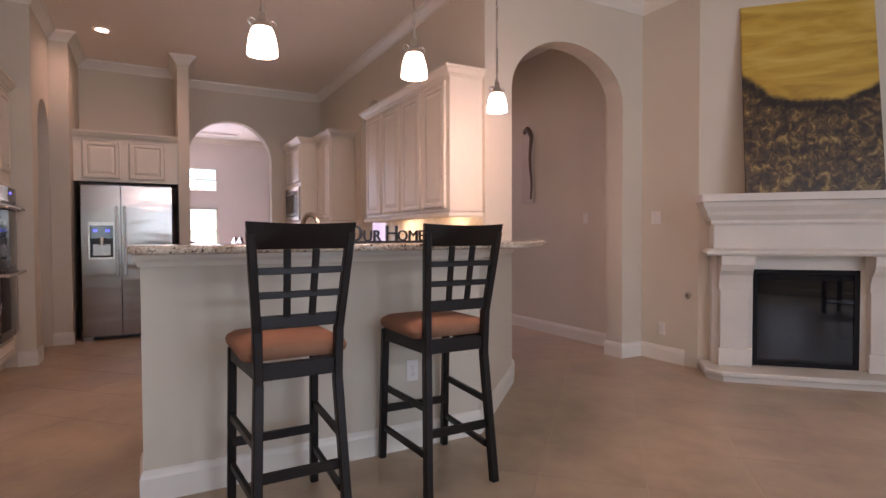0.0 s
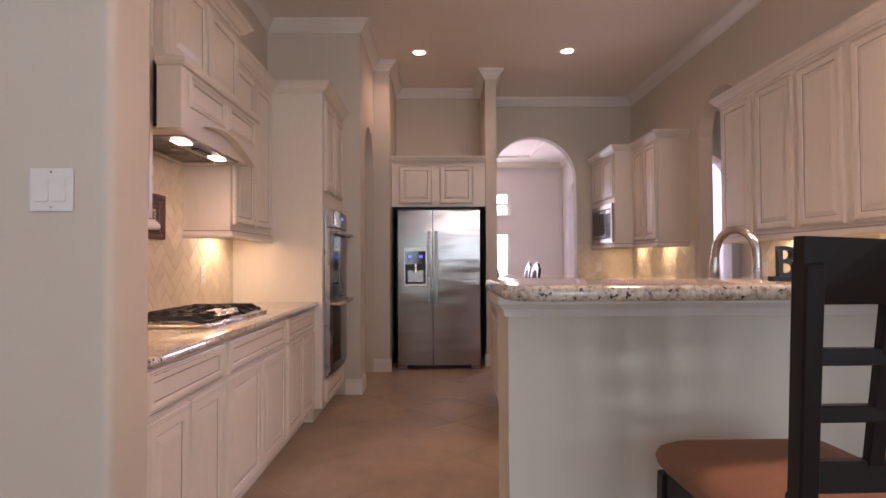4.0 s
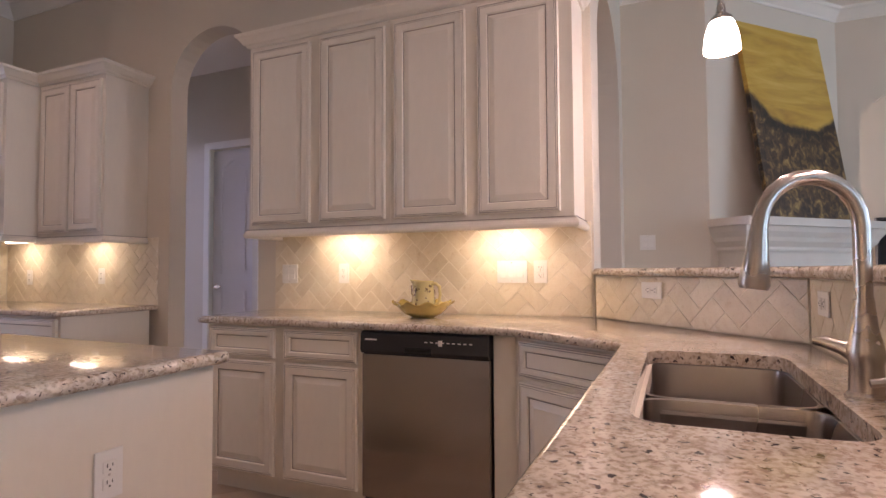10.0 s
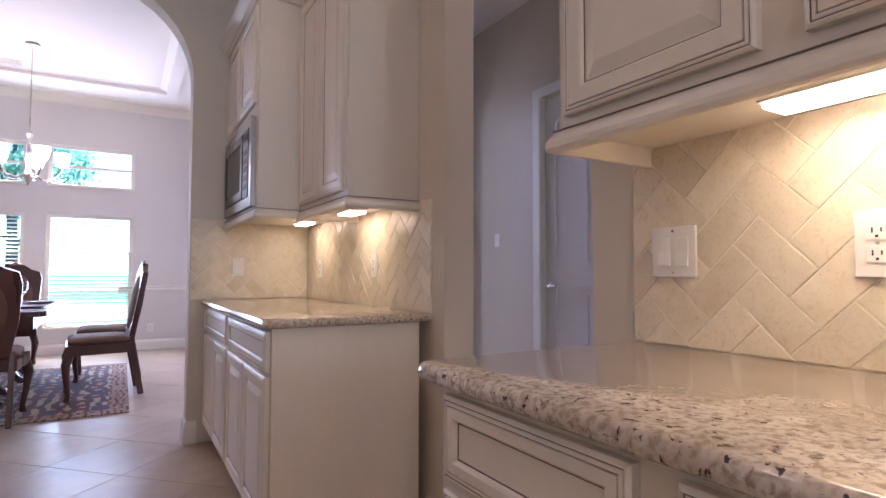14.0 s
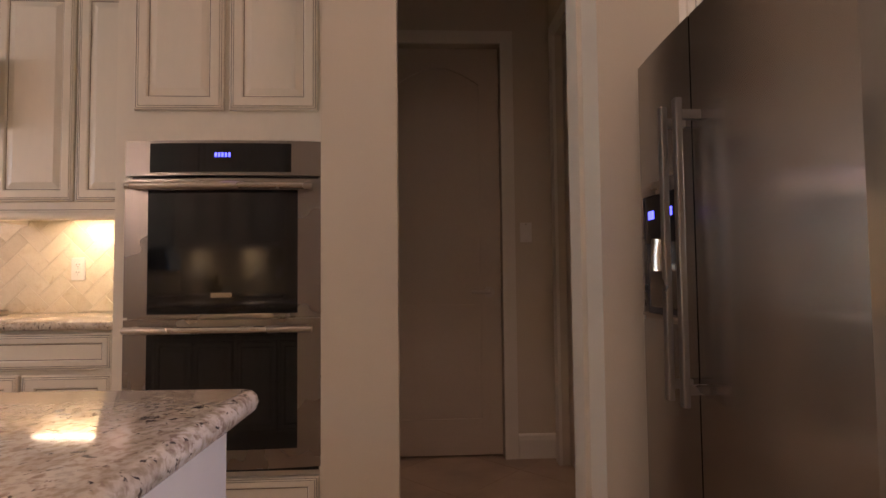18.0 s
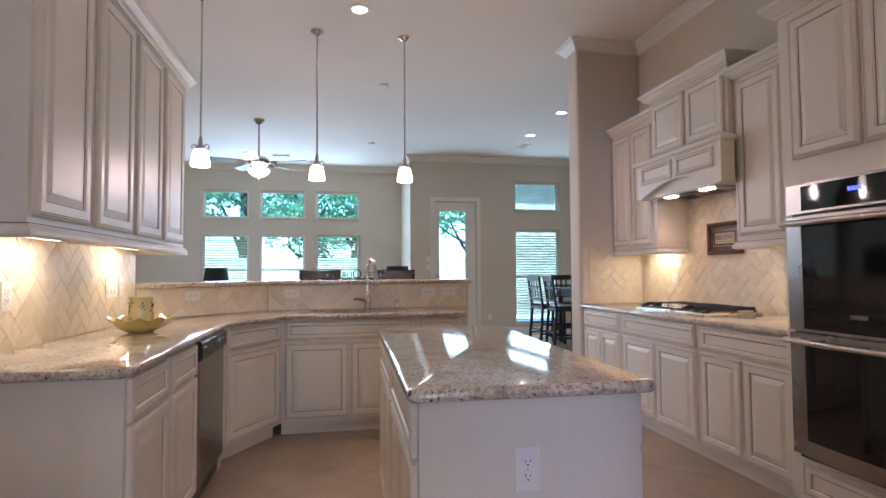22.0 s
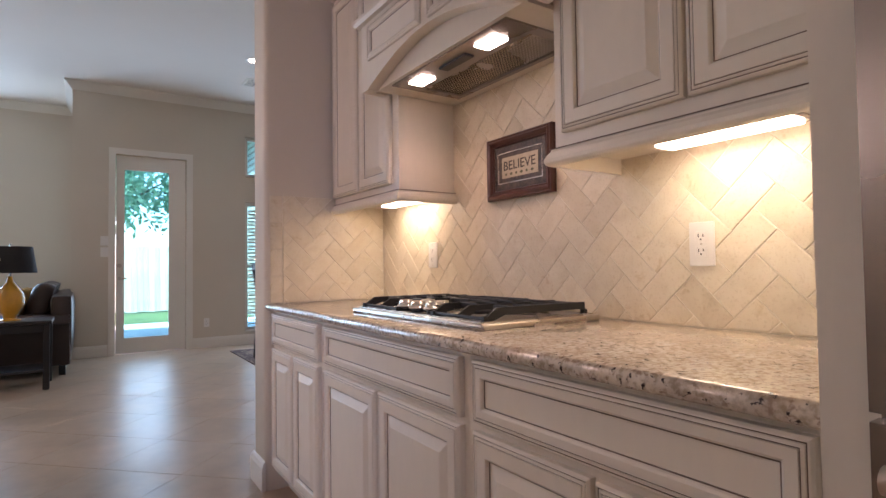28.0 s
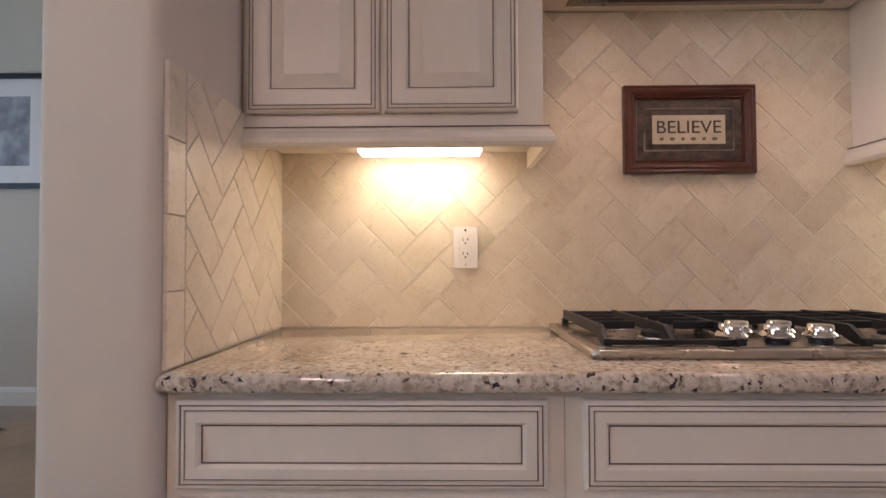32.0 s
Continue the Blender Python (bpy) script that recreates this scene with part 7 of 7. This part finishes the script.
def dining_chair(m):
    """Faces +y; carved crest and upholstered oval back."""
    ob = thing("dining_chair", "carved mahogany dining chair with brown upholstered back and seat", "chair", m, "chairs round the dining table")
    tilt = pose(0, -0.22, 0.48, 9, 0, 0)
    out = [(-0.19, 0.0), (0.19, 0.0), (0.235, 0.25), (0.25, 0.50), (0.23, 0.58), (0.15, 0.61), (0.08, 0.66), (0.0, 0.675), (-0.08, 0.66), (-0.15, 0.61), (-0.23, 0.58), (-0.25, 0.50), (-0.235, 0.25)]
    inn = [(0.175 * math.cos(a), 0.31 + 0.25 * math.sin(a)) for a in [2 * math.pi * i / 24 for i in range(24)]]
    part("back_frame", prism(bmesh.new(), [out, inn[::-1]], lambda u, v, w: Vector((u, w, v)), -0.022, 0.022), MAHOGANY, ob, m=tilt)
    bp = bmesh.new()
    lastr = None
    for k, w in ((1.0, -0.018), (0.9, -0.032), (0.5, -0.042)):
        now = [bp.verts.new((u * k, w, 0.31 + (v - 0.31) * k)) for u, v in inn]
        if lastr:
            bridge(bp, lastr, now)
        lastr = now
    bp.faces.new(lastr)
    lastr = None
    for k, w in ((1.0, -0.018), (1.0, 0.018), (0.9, 0.035), (0.5, 0.045)):
        now = [bp.verts.new((u * k, w, 0.31 + (v - 0.31) * k)) for u, v in inn]
        if lastr:
            bridge(bp, lastr, now)
        lastr = now
    bp.faces.new(lastr)
    part("back_pad", bp, DINING_CLOTH, ob, "brown upholstered pad", m=tilt, smooth=True)
    part("crest", lathe(bmesh.new(), [(0.001, -0.03), (0.06, -0.02), (0.075, 0.0), (0.05, 0.02), (0.02, 0.04), (0.001, 0.05)], 12, (0, 0, 0)), MAHOGANY, ob, m=tilt @ pose(0, 0, 0.655) @ Matrix.Scale(0.4, 4, (0, 1, 0)), smooth=True)
    part("seat_frame", prism(bmesh.new(), [[(-0.23, -0.23), (0.23, -0.23), (0.27, 0.25), (-0.27, 0.25)]], lambda u, v, w: Vector((u, v, w)), 0.37, 0.45), MAHOGANY, ob)
    part("seat_pad", cushion(bmesh.new(), -0.235, -0.21, 0.235, 0.235, 0.451, 0.52, 0.05), DINING_CLOTH, ob, "brown upholstered pad", smooth=True)
    for s in (-1, 1):
        part("front_leg", tube(bmesh.new(), [(s * 0.24, 0.22, 0.38), (s * 0.265, 0.245, 0.30), (s * 0.255, 0.24, 0.18), (s * 0.235, 0.225, 0.05), (s * 0.24, 0.235, 0.0)], [0.036, 0.034, 0.022, 0.018, 0.026], 10), MAHOGANY, ob, smooth=True)
        part("back_leg", bar(bmesh.new(), (s * 0.20, -0.30, 0), (s * 0.20, -0.21, 0.50), 0.034, 0.045), MAHOGANY, ob)
    return ob


first_chair = dining_chair(pose(2.20, 8.78, 0.011, 0, 0, 3))
for x, y, rz in ((2.90, 9.45, 94), (2.92, 10.35, 90), (1.12, 9.5, -90), (1.1, 10.4, -90), (2.0, 11.32, 180)):
    copy_thing(first_chair, pose(x, y, 0.011, 0, 0, rz))

CHINA = surface("white_china", (0.78, 0.76, 0.74), 0.12, 0.03, 30, 4, 0.0, coat=0.4)
GOBLET = glassy("goblet_glass", (0.82, 0.90, 1.0))
for x, y in ((1.62, 9.55), (1.62, 10.4), (2.38, 9.55), (2.38, 10.4), (2.05, 9.12), (2.0, 10.85)):
    pl = thing("dinner_plate", "white china plate on the dining table", "plate", pose(x, y, 0.763), "plates on the dining table")
    part("plate_body", lathe(bmesh.new(), [(0.08, 0.0), (0.10, 0.006), (0.135, 0.016), (0.137, 0.019), (0.10, 0.010), (0.001, 0.008)], 24), CHINA, pl, smooth=True)
    gl = thing("goblet", "clear stemmed glass goblet on the dining table", "glass", pose(x + (0.17 if x < 2 else -0.17), y + 0.12, 0.763), "goblets on the dining table")
    part("glass_body", lathe(bmesh.new(), [(0.036, 0.0), (0.034, 0.003), (0.006, 0.008), (0.005, 0.08), (0.02, 0.095), (0.04, 0.13), (0.042, 0.17), (0.037, 0.21), (0.0355, 0.21), (0.040, 0.17), (0.038, 0.13), (0.016, 0.10), (0.001, 0.096)], 18), GOBLET, gl, smooth=True)

ch = thing("chandelier", "brushed nickel chandelier with white glass shades, lit", "chandelier", pose(2.21, 10.6, 0))
part("canopy", lathe(bmesh.new(), [(0.065, CEIL - 0.001), (0.06, CEIL - 0.02), (0.015, CEIL - 0.045)], 20), NICKEL, ch, smooth=True)
part("chain", tube(bmesh.new(), [(0, 0, CEIL - 0.04), (0, 0, 2.45)], 0.006, 8), NICKEL, ch)
part("column", lathe(bmesh.new(), [(0.008, 2.48), (0.03, 2.45), (0.012, 2.41), (0.018, 2.30), (0.03, 2.20), (0.014, 2.12), (0.045, 2.04), (0.02, 1.98), (0.004, 1.93)], 16), NICKEL, ch, smooth=True)
for k in range(5):
    a = radians(72 * k + 10)
    c, s = math.cos(a), math.sin(a)
    arm = part("arm", tube(bmesh.new(), [(0.02 * c, 0.02 * s, 2.06), (0.12 * c, 0.12 * s, 2.0), (0.22 * c, 0.22 * s, 2.02), (0.28 * c, 0.28 * s, 2.10), (0.28 * c, 0.28 * s, 2.15)], 0.008, 8), NICKEL, ch, smooth=True)
    part("shade", lathe(bmesh.new(), [(0.03, 2.15), (0.05, 2.17), (0.065, 2.22), (0.075, 2.29), (0.072, 2.29), (0.06, 2.22), (0.045, 2.18)], 18, (0.28 * c, 0.28 * s, 0), closed=False), FROST, ch, "glowing white glass shade", smooth=True)
# chair rail
RAILP = [(0, 0.80), (0.012, 0.80), (0.02, 0.83), (0.012, 0.855), (0.02, 0.87), (0, 0.875)]
for p in ([(2.26, 7.73), (-0.46, 7.73), (-0.46, 12.4), (0.86, 12.4)], [(3.0, 12.4), (4.35, 12.4), (4.35, 11.9)], [(4.35, 9.6), (4.35, 7.73), (3.412, 7.73)]):
    tagged(part("trim", run(bmesh.new(), p, RAILP), TRIM), "white painted chair rail", "trim", kind="structure")
# small pane in the front door; its emission stands in for daylight outside
part("door_light", new_box((0.38, -0.006, 1.42), (0.62, 0.006, 1.76), 0.002), glow("daylight_glow", (0.75, 0.88, 1.0), 1.6), fd, "small door pane that glows in place of daylight")

# ---- outside ----
GRASS = surface("lawn", (0.075, 0.11, 0.035), 0.9, 0.35, 30, 0.6, 0.5)
CONCRETE = surface("patio_concrete", (0.66, 0.64, 0.60), 0.85, 0.10, 40, 1.2, 0.2)
WOOD_FENCE = surface("fence_boards", (0.58, 0.52, 0.44), 0.8, 0.25, 30, 3, 0.2, per_piece=0.25, stretch=(1, 1, 0.2))
BARK = surface("bark", (0.10, 0.075, 0.055), 0.9, 0.35, 18, 4, 0.6, stretch=(1, 1, 0.3))
LEAVES = surface("leaves", (0.10, 0.23, 0.14), 0.5, 0.4, 5, 1.2, 0.0)
lt = LEAVES.node_tree
thin = lt.nodes.new("ShaderNodeBsdfTranslucent")
thin.inputs["Color"].default_value = (0.30, 0.50, 0.38, 1)
both = lt.nodes.new("ShaderNodeMixShader")
both.inputs[0].default_value = 0.45
lt.links.new(lt.nodes["Principled BSDF"].outputs[0], both.inputs[1])
lt.links.new(thin.outputs[0], both.inputs[2])
lt.links.new(both.outputs[0], lt.nodes["Material Output"].inputs["Surface"])
ROOF = surface("roof_shingles", (0.14, 0.12, 0.11), 0.9, 0.25, 60, 4, 0.3)
gr = bmesh.new()
prism(gr, [rect(-400, -400, 400, 400), rect(-2.86, -4.9, 7.75, 13.1)[::-1]], lambda u, v, w: Vector((u, v, w)), -0.6, -0.12)
tagged(part("ground", gr, GRASS), "green lawn round the house", "ground", kind="structure")
pv = part("pavement", new_box((-4.5, -8.2, -0.14), (1.24, -4.88, -0.05)), CONCRETE)
tagged(pv, "pale concrete patio behind the house", "patio", kind="structure")
pv2 = part("pavement", new_box((-4.5, -4.87, -0.14), (1.23, -3.46, -0.05)), CONCRETE)
tagged(pv2, "pale concrete patio beside the nook", "patio", kind="structure")
tagged(part("road", new_box((-60, 20, -0.13), (60, 27, -0.10)), surface("street_concrete", (0.40, 0.39, 0.37), 0.9, 0.1, 30, 0.5, 0.2)), "pale concrete street in front of the house", "road", kind="structure")
tagged(part("pavement", new_box((3.6, 12.7, -0.14), (7.4, 20, -0.10)), CONCRETE), "pale concrete front walk", "path", kind="structure")

fence = thing("fence", "weathered wooden board fence behind the garden", "fence", pose(0, -12.5, -0.12))
board = new_box((-0.068, -0.01, 0.02), (0.068, 0.01, 1.83), 0.003)
proto = part("board", board, WOOD_FENCE, fence, m=pose(-11.0, 0, 0))
for i in range(1, 170):
    ob = new("board", proto.data)
    ob.parent = fence
    ob.matrix_basis = pose(-11.0 + i * 0.14, 0.003 * math.sin(i * 2.3), 0.012 * math.sin(i * 1.7))
for z in (0.35, 1.5):
    part("rail", new_box((-11.1, -0.055, z), (12.8, -0.013, z + 0.09)), WOOD_FENCE, fence)
for i in range(11):
    part("post", new_box((-11 + i * 2.35, -0.15, 0.0), (-10.91 + i * 2.35, -0.057, 1.7)), WOOD_FENCE, fence)


def tree(x, y, h, seed, label, group="trees behind the fence"):
    random.seed(seed)
    ob = thing("tree", label, "tree", pose(x, y, -0.12), group)
    tr = bmesh.new()
    tube(tr, [(0, 0, 0), (0.05, 0.02, h * 0.2), (0.02, 0.08, h * 0.45), (0.1, 0.05, h * 0.75)], [h * 0.028, h * 0.022, h * 0.016, h * 0.006], 9)
    tips = []
    for k in range(9):
        a = k * 2.4 + random.uniform(-0.3, 0.3)
        z0 = h * random.uniform(0.14, 0.6)
        r = h * random.uniform(0.14, 0.27)
        z1 = z0 + h * random.uniform(0.10, 0.3)
        tube(tr, [(0.04, 0.05, z0), (0.5 * r * math.cos(a), 0.5 * r * math.sin(a), (z0 + z1) / 2 - 0.1), (r * math.cos(a), r * math.sin(a), z1)], [h * 0.011, h * 0.007, h * 0.003], 6)
        tips.append(Vector((r * math.cos(a), r * math.sin(a), z1)))
        tips.append(Vector((0.55 * r * math.cos(a + 0.4), 0.55 * r * math.sin(a + 0.4), z1 + h * 0.07)))
    tips += [Vector((0.1, 0.05, h * 0.8)), Vector((0.0, 0.3, h * 0.88))]
    part("trunk", tr, BARK, ob, smooth=True)
    verts, faces = [], []
    for c in tips:
        for j in range(8):
            cc = c + Vector((random.gauss(0, 1), random.gauss(0, 1), random.gauss(0, 0.8))) * h * 0.055
            for k in range(34):
                p = cc + Vector((random.gauss(0, 1), random.gauss(0, 1), random.gauss(0, 0.7))) * h * 0.032
                u = Vector((random.gauss(0, 1), random.gauss(0, 1), random.gauss(0, 1))).normalized()
                v = u.orthogonal().normalized()
                s = h * random.uniform(0.009, 0.017)
                b = len(verts)
                verts += [p - u * s, p + v * s * 0.55, p + u * s, p - v * s * 0.55]
                faces.append((b, b + 1, b + 2, b + 3))
    me = bpy.data.meshes.new("crown")
    me.from_pydata([tuple(q) for q in verts], [], faces)
    me.materials.append(LEAVES)
    cr = new("crown", me)
    cr.parent = ob
    return ob


t1 = tree(1.0, -15.5, 8.5, 3, "tall leafy green tree behind the fence")
t2 = tree(6.5, -17.0, 10.0, 8, "tall leafy green tree with a broad crown")
for x, y, sc, rz in ((-3.5, -17.5, 1.1, 70), (4.0, -15.0, 0.8, 150), (-6.5, -15.0, 0.9, 210), (9.5, -15.5, 1.0, 30), (12.5, -18.0, 1.2, 100)):
    copy_thing(t1, pose(x, y, -0.12, 0, 0, rz) @ Matrix.Scale(sc, 4))
for x, y, sc, rz in ((1.8, -20.0, 1.15, 40), (15.0, -14.5, 1.0, 200), (-1.0, 33.0, 1.0, 90), (9.0, 35.0, 1.1, 10), (-10.0, 34, 1.1, 200)):
    copy_thing(t2, pose(x, y, -0.12, 0, 0, rz) @ Matrix.Scale(sc, 4))


def brick_mat():
    m, t, p = shader("brick")
    co = t.nodes.new("ShaderNodeTexCoord")
    mp = t.nodes.new("ShaderNodeMapping")
    mp.inputs["Rotation"].default_value = (radians(90), 0, 0)
    t.links.new(co.outputs["Object"], mp.inputs["Vector"])
    b = put(t, "ShaderNodeTexBrick", Scale=1.0)
    b.inputs["Brick Width"].default_value, b.inputs["Row Height"].default_value, b.inputs["Mortar Size"].default_value = 0.22, 0.075, 0.008
    b.inputs["Color1"].default_value, b.inputs["Color2"].default_value, b.inputs["Mortar"].default_value = (0.42, 0.27, 0.20, 1), (0.26, 0.17, 0.14, 1), (0.55, 0.50, 0.45, 1)
    t.links.new(mp.outputs["Vector"], b.inputs["Vector"])
    n2 = put(t, "ShaderNodeTexNoise", Scale=3.0, Detail=5.0)
    t.links.new(co.outputs["Object"], n2.inputs["Vector"])
    g = ramp(t, n2.outputs["Fac"], ((0.3, (0.7, 0.7, 0.7)), (0.7, (1, 1, 1))))
    t.links.new(mix(t, 1.0, b.outputs["Color"], g, "MULTIPLY"), p.inputs["Base Color"])
    bp = put(t, "ShaderNodeBump", Strength=0.6, Distance=0.01)
    bp.invert = True
    t.links.new(b.outputs["Fac"], bp.inputs["Height"])
    t.links.new(bp.outputs["Normal"], p.inputs["Normal"])
    p.inputs["Roughness"].default_value = 0.9
    return m


nh = thing("house", "brick neighbouring house wall with a shingle roof", "house", pose(0, 0, 0))
part("wall", new_box((-10.0, -13.2, -0.12), (-2.2, -9.2, 4.4)), brick_mat(), nh, "mottled brown brick wall")
rf = bmesh.new()
prism(rf, [[(-13.7, 4.4), (-8.7, 4.4), (-11.2, 6.6)]], lambda u, v, w: Vector((w, u, v)), -10.4, -1.85)
part("roof", rf, ROOF, nh)
for z in (4.34,):
    part("fascia", new_box((-10.4, -8.72, z - 0.16), (-1.85, -8.66, z + 0.06)), TRIM, nh)

# ---- wall tiles: herringbone at 45 degrees ----
def clip(poly, u0, v0, u1, v1):
    for ax, lim, sg in ((0, u0, 1), (0, u1, -1), (1, v0, 1), (1, v1, -1)):
        out = []
        for i in range(len(poly)):
            a, b = poly[i - 1], poly[i]
            da, db = sg * (a[ax] - lim), sg * (b[ax] - lim)
            if (da >= 0) != (db >= 0):
                f = da / (da - db)
                out.append((a[0] + f * (b[0] - a[0]), a[1] + f * (b[1] - a[1])))
            if db >= 0:
                out.append(b)
        poly = out
        if len(poly) < 3:
            return []
    return poly


def area2(p):
    return sum(p[i - 1][0] * p[i][1] - p[i][0] * p[i - 1][1] for i in range(len(p)))


def tile_mesh(poly, place, thick):
    bm = bmesh.new()
    if area2(poly) < 0:
        poly = poly[::-1]
    rows = [[bm.verts.new(place(u, v, w)) for u, v in lp] for lp, w in ((poly, 0.0005), (poly, thick - 0.0013), (inset_loop(poly, 0.0013), thick))]
    bridge(bm, rows[0], rows[1])
    bridge(bm, rows[1], rows[2])
    bm.faces.new(rows[2])
    return bm


def herringbone(name, label, place, u0, v0, u1, v1, shift=(0, 0), cap=300, thick=0.008):
    """Each tile is a piece of its own on a grout bed; place(u, v, w) has w towards the room."""
    ob = thing(name, label, "tile splash", kind="structure")
    part("grout_bed", prism(bmesh.new(), [rect(u0, v0, u1, v1)], place, 0.0005, thick - 0.0024), GROUT, ob)
    s, c = 0.0776, math.sqrt(0.5)
    pieces = []
    span = int((u1 - u0 + v1 - v0) / s) + 6
    for i in range(-span, span):
        for j in range(-span, span):
            for x, y, w, h in ((0, 0, 2, 1), (3, 0, 1, 2)):
                a, b = x + i + 4 * j, y + i
                q = [(a * s + 0.0014, b * s + 0.0014), ((a + w) * s - 0.0014, b * s + 0.0014), ((a + w) * s - 0.0014, (b + h) * s - 0.0014), (a * s + 0.0014, (b + h) * s - 0.0014)]
                q = [(c * (x2 - y2) + u0 + shift[0], c * (x2 + y2) + v0 + shift[1]) for x2, y2 in q]
                if max(p[0] for p in q) < u0 or min(p[0] for p in q) > u1 or max(p[1] for p in q) < v0 or min(p[1] for p in q) > v1:
                    continue
                q = clip(q, u0 + 0.001, v0 + 0.001, u1 - 0.001, v1 - 0.001)
                q = [p for k, p in enumerate(q) if (Vector(p) - Vector(q[k - 1])).length > 0.002]
                if len(q) >= 3 and abs(area2(q)) > 0.0006:
                    pieces.append(q)
    rest = pieces[cap:]
    for q in pieces[:cap]:
        me_ob = part("tile", tile_mesh(q, place, thick), TILE, ob)
    if rest:
        bm = bmesh.new()
        for q in rest:
            if area2(q) < 0:
                q = q[::-1]
            rows = [[bm.verts.new(place(u, v, w)) for u, v in lp] for lp, w in ((q, 0.0005), (q, thick - 0.0013), (inset_loop(q, 0.0013), thick))]
            bridge(bm, rows[0], rows[1])
            bridge(bm, rows[1], rows[2])
            bm.faces.new(rows[2])
        tagged(part("tiles", bm, TILE, ob), kind="stuff")
    return ob


SPL = "cream travertine tiles laid in a diagonal herringbone"
herringbone("backsplash", SPL, lambda u, v, w: Vector((w, u, v)), 1.99, TOP, 4.36, 1.776, (0.1615, 0.0285))
herringbone("backsplash", SPL, lambda u, v, w: Vector((u, 1.985 + w, v)), 0.009, TOP, 0.56, 1.42, (0.01, 0.04))
bt = thing("tile_border", "cream travertine edge tiles beside the herringbone", "tile splash", kind="structure")
for z in range(4):
    part("tile", tile_mesh(rect(0.562, TOP + 0.001 + z * 0.131, 0.622, TOP + 0.13 + z * 0.131), lambda u, v, w: Vector((u, 1.985 + w, v)), 0.008), TILE, bt)
herringbone("backsplash", SPL, lambda u, v, w: Vector((4.165 - w, u, v)), 2.80, TOP, 4.755, 1.367, (0.05, 0.01))
herringbone("backsplash", SPL, lambda u, v, w: Vector((4.165 - w, u, v)), 5.80, TOP, 7.558, 1.375, (0.02, 0.05))
herringbone("backsplash", SPL, lambda u, v, w: Vector((u, 7.57 - w, v)), 3.42, TOP, 4.155, 1.40, (0.04, 0.03))
herringbone("backsplash", SPL, lambda u, v, w: Vector((u, 2.03 + w, v)), 1.75, TOP + 0.001, 3.408, 1.096, (0.02, 0.03))
dg = along((3.413, 2.033), (4.16, 2.78))
herringbone("backsplash", SPL, lambda u, v, w: dg(u, v, w), 0.005, TOP + 0.001, 1.05, 1.096, (0.03, 0.02))

# ---- floor tiles, laid diagonally ----
FS, c45 = 0.50, math.sqrt(0.5)
near, far = [], []
for i in range(-40, 60):
    for j in range(-40, 60):
        x, y = (i - j) * FS * c45 + 1.30, (i + j) * FS * c45 + 0.1
        if -2.9 < x < 7.3 and -5.0 < y < 12.6:
            (near if -0.9 < x < 6.3 and -2.2 < y < 7.4 else far).append((x, y))
near.sort(key=lambda p: abs(p[0] - 2.4) + abs(p[1] - 2.4))
far += near[300:]
h = FS / 2 - 0.0014
tb = bmesh.new()
rows = [[tb.verts.new((a * k, b * k, z)) for a, b in ((-1, -1), (1, -1), (1, 1), (-1, 1))] for k, z in ((h, -0.0038), (h, -0.0012), (h - 0.0014, 0.0))]
bridge(tb, rows[0], rows[1])
bridge(tb, rows[1], rows[2])
tb.faces.new(rows[2])
tile0 = part("tile", tb, FLOOR_TILE, floor, m=pose(near[0][0], near[0][1], 0, 0, 0, 45))
for x, y in near[1:300]:
    ob = new("tile", tile0.data)
    ob.parent = floor
    ob.matrix_basis = pose(x, y, 0, 0, 0, 45)
verts, faces = [], []
for x, y in far:
    b = len(verts)
    for k, z in ((h, -0.0038), (h, -0.0012), (h - 0.0014, 0.0)):
        verts += [(x + (a - b2) * k * c45, y + (a + b2) * k * c45, z) for a, b2 in ((-1, -1), (1, -1), (1, 1), (-1, 1))]
    faces += [(b + r * 4 + q, b + r * 4 + (q + 1) % 4, b + r * 4 + 4 + (q + 1) % 4, b + r * 4 + 4 + q) for r in (0, 1) for q in range(4)] + [(b + 8, b + 9, b + 10, b + 11)]
me = bpy.data.meshes.new("tiles")
me.from_pydata(verts, [], faces)
me.materials.append(FLOOR_TILE)
ft = new("tiles", me)
ft.parent = floor
tagged(ft, kind="stuff")
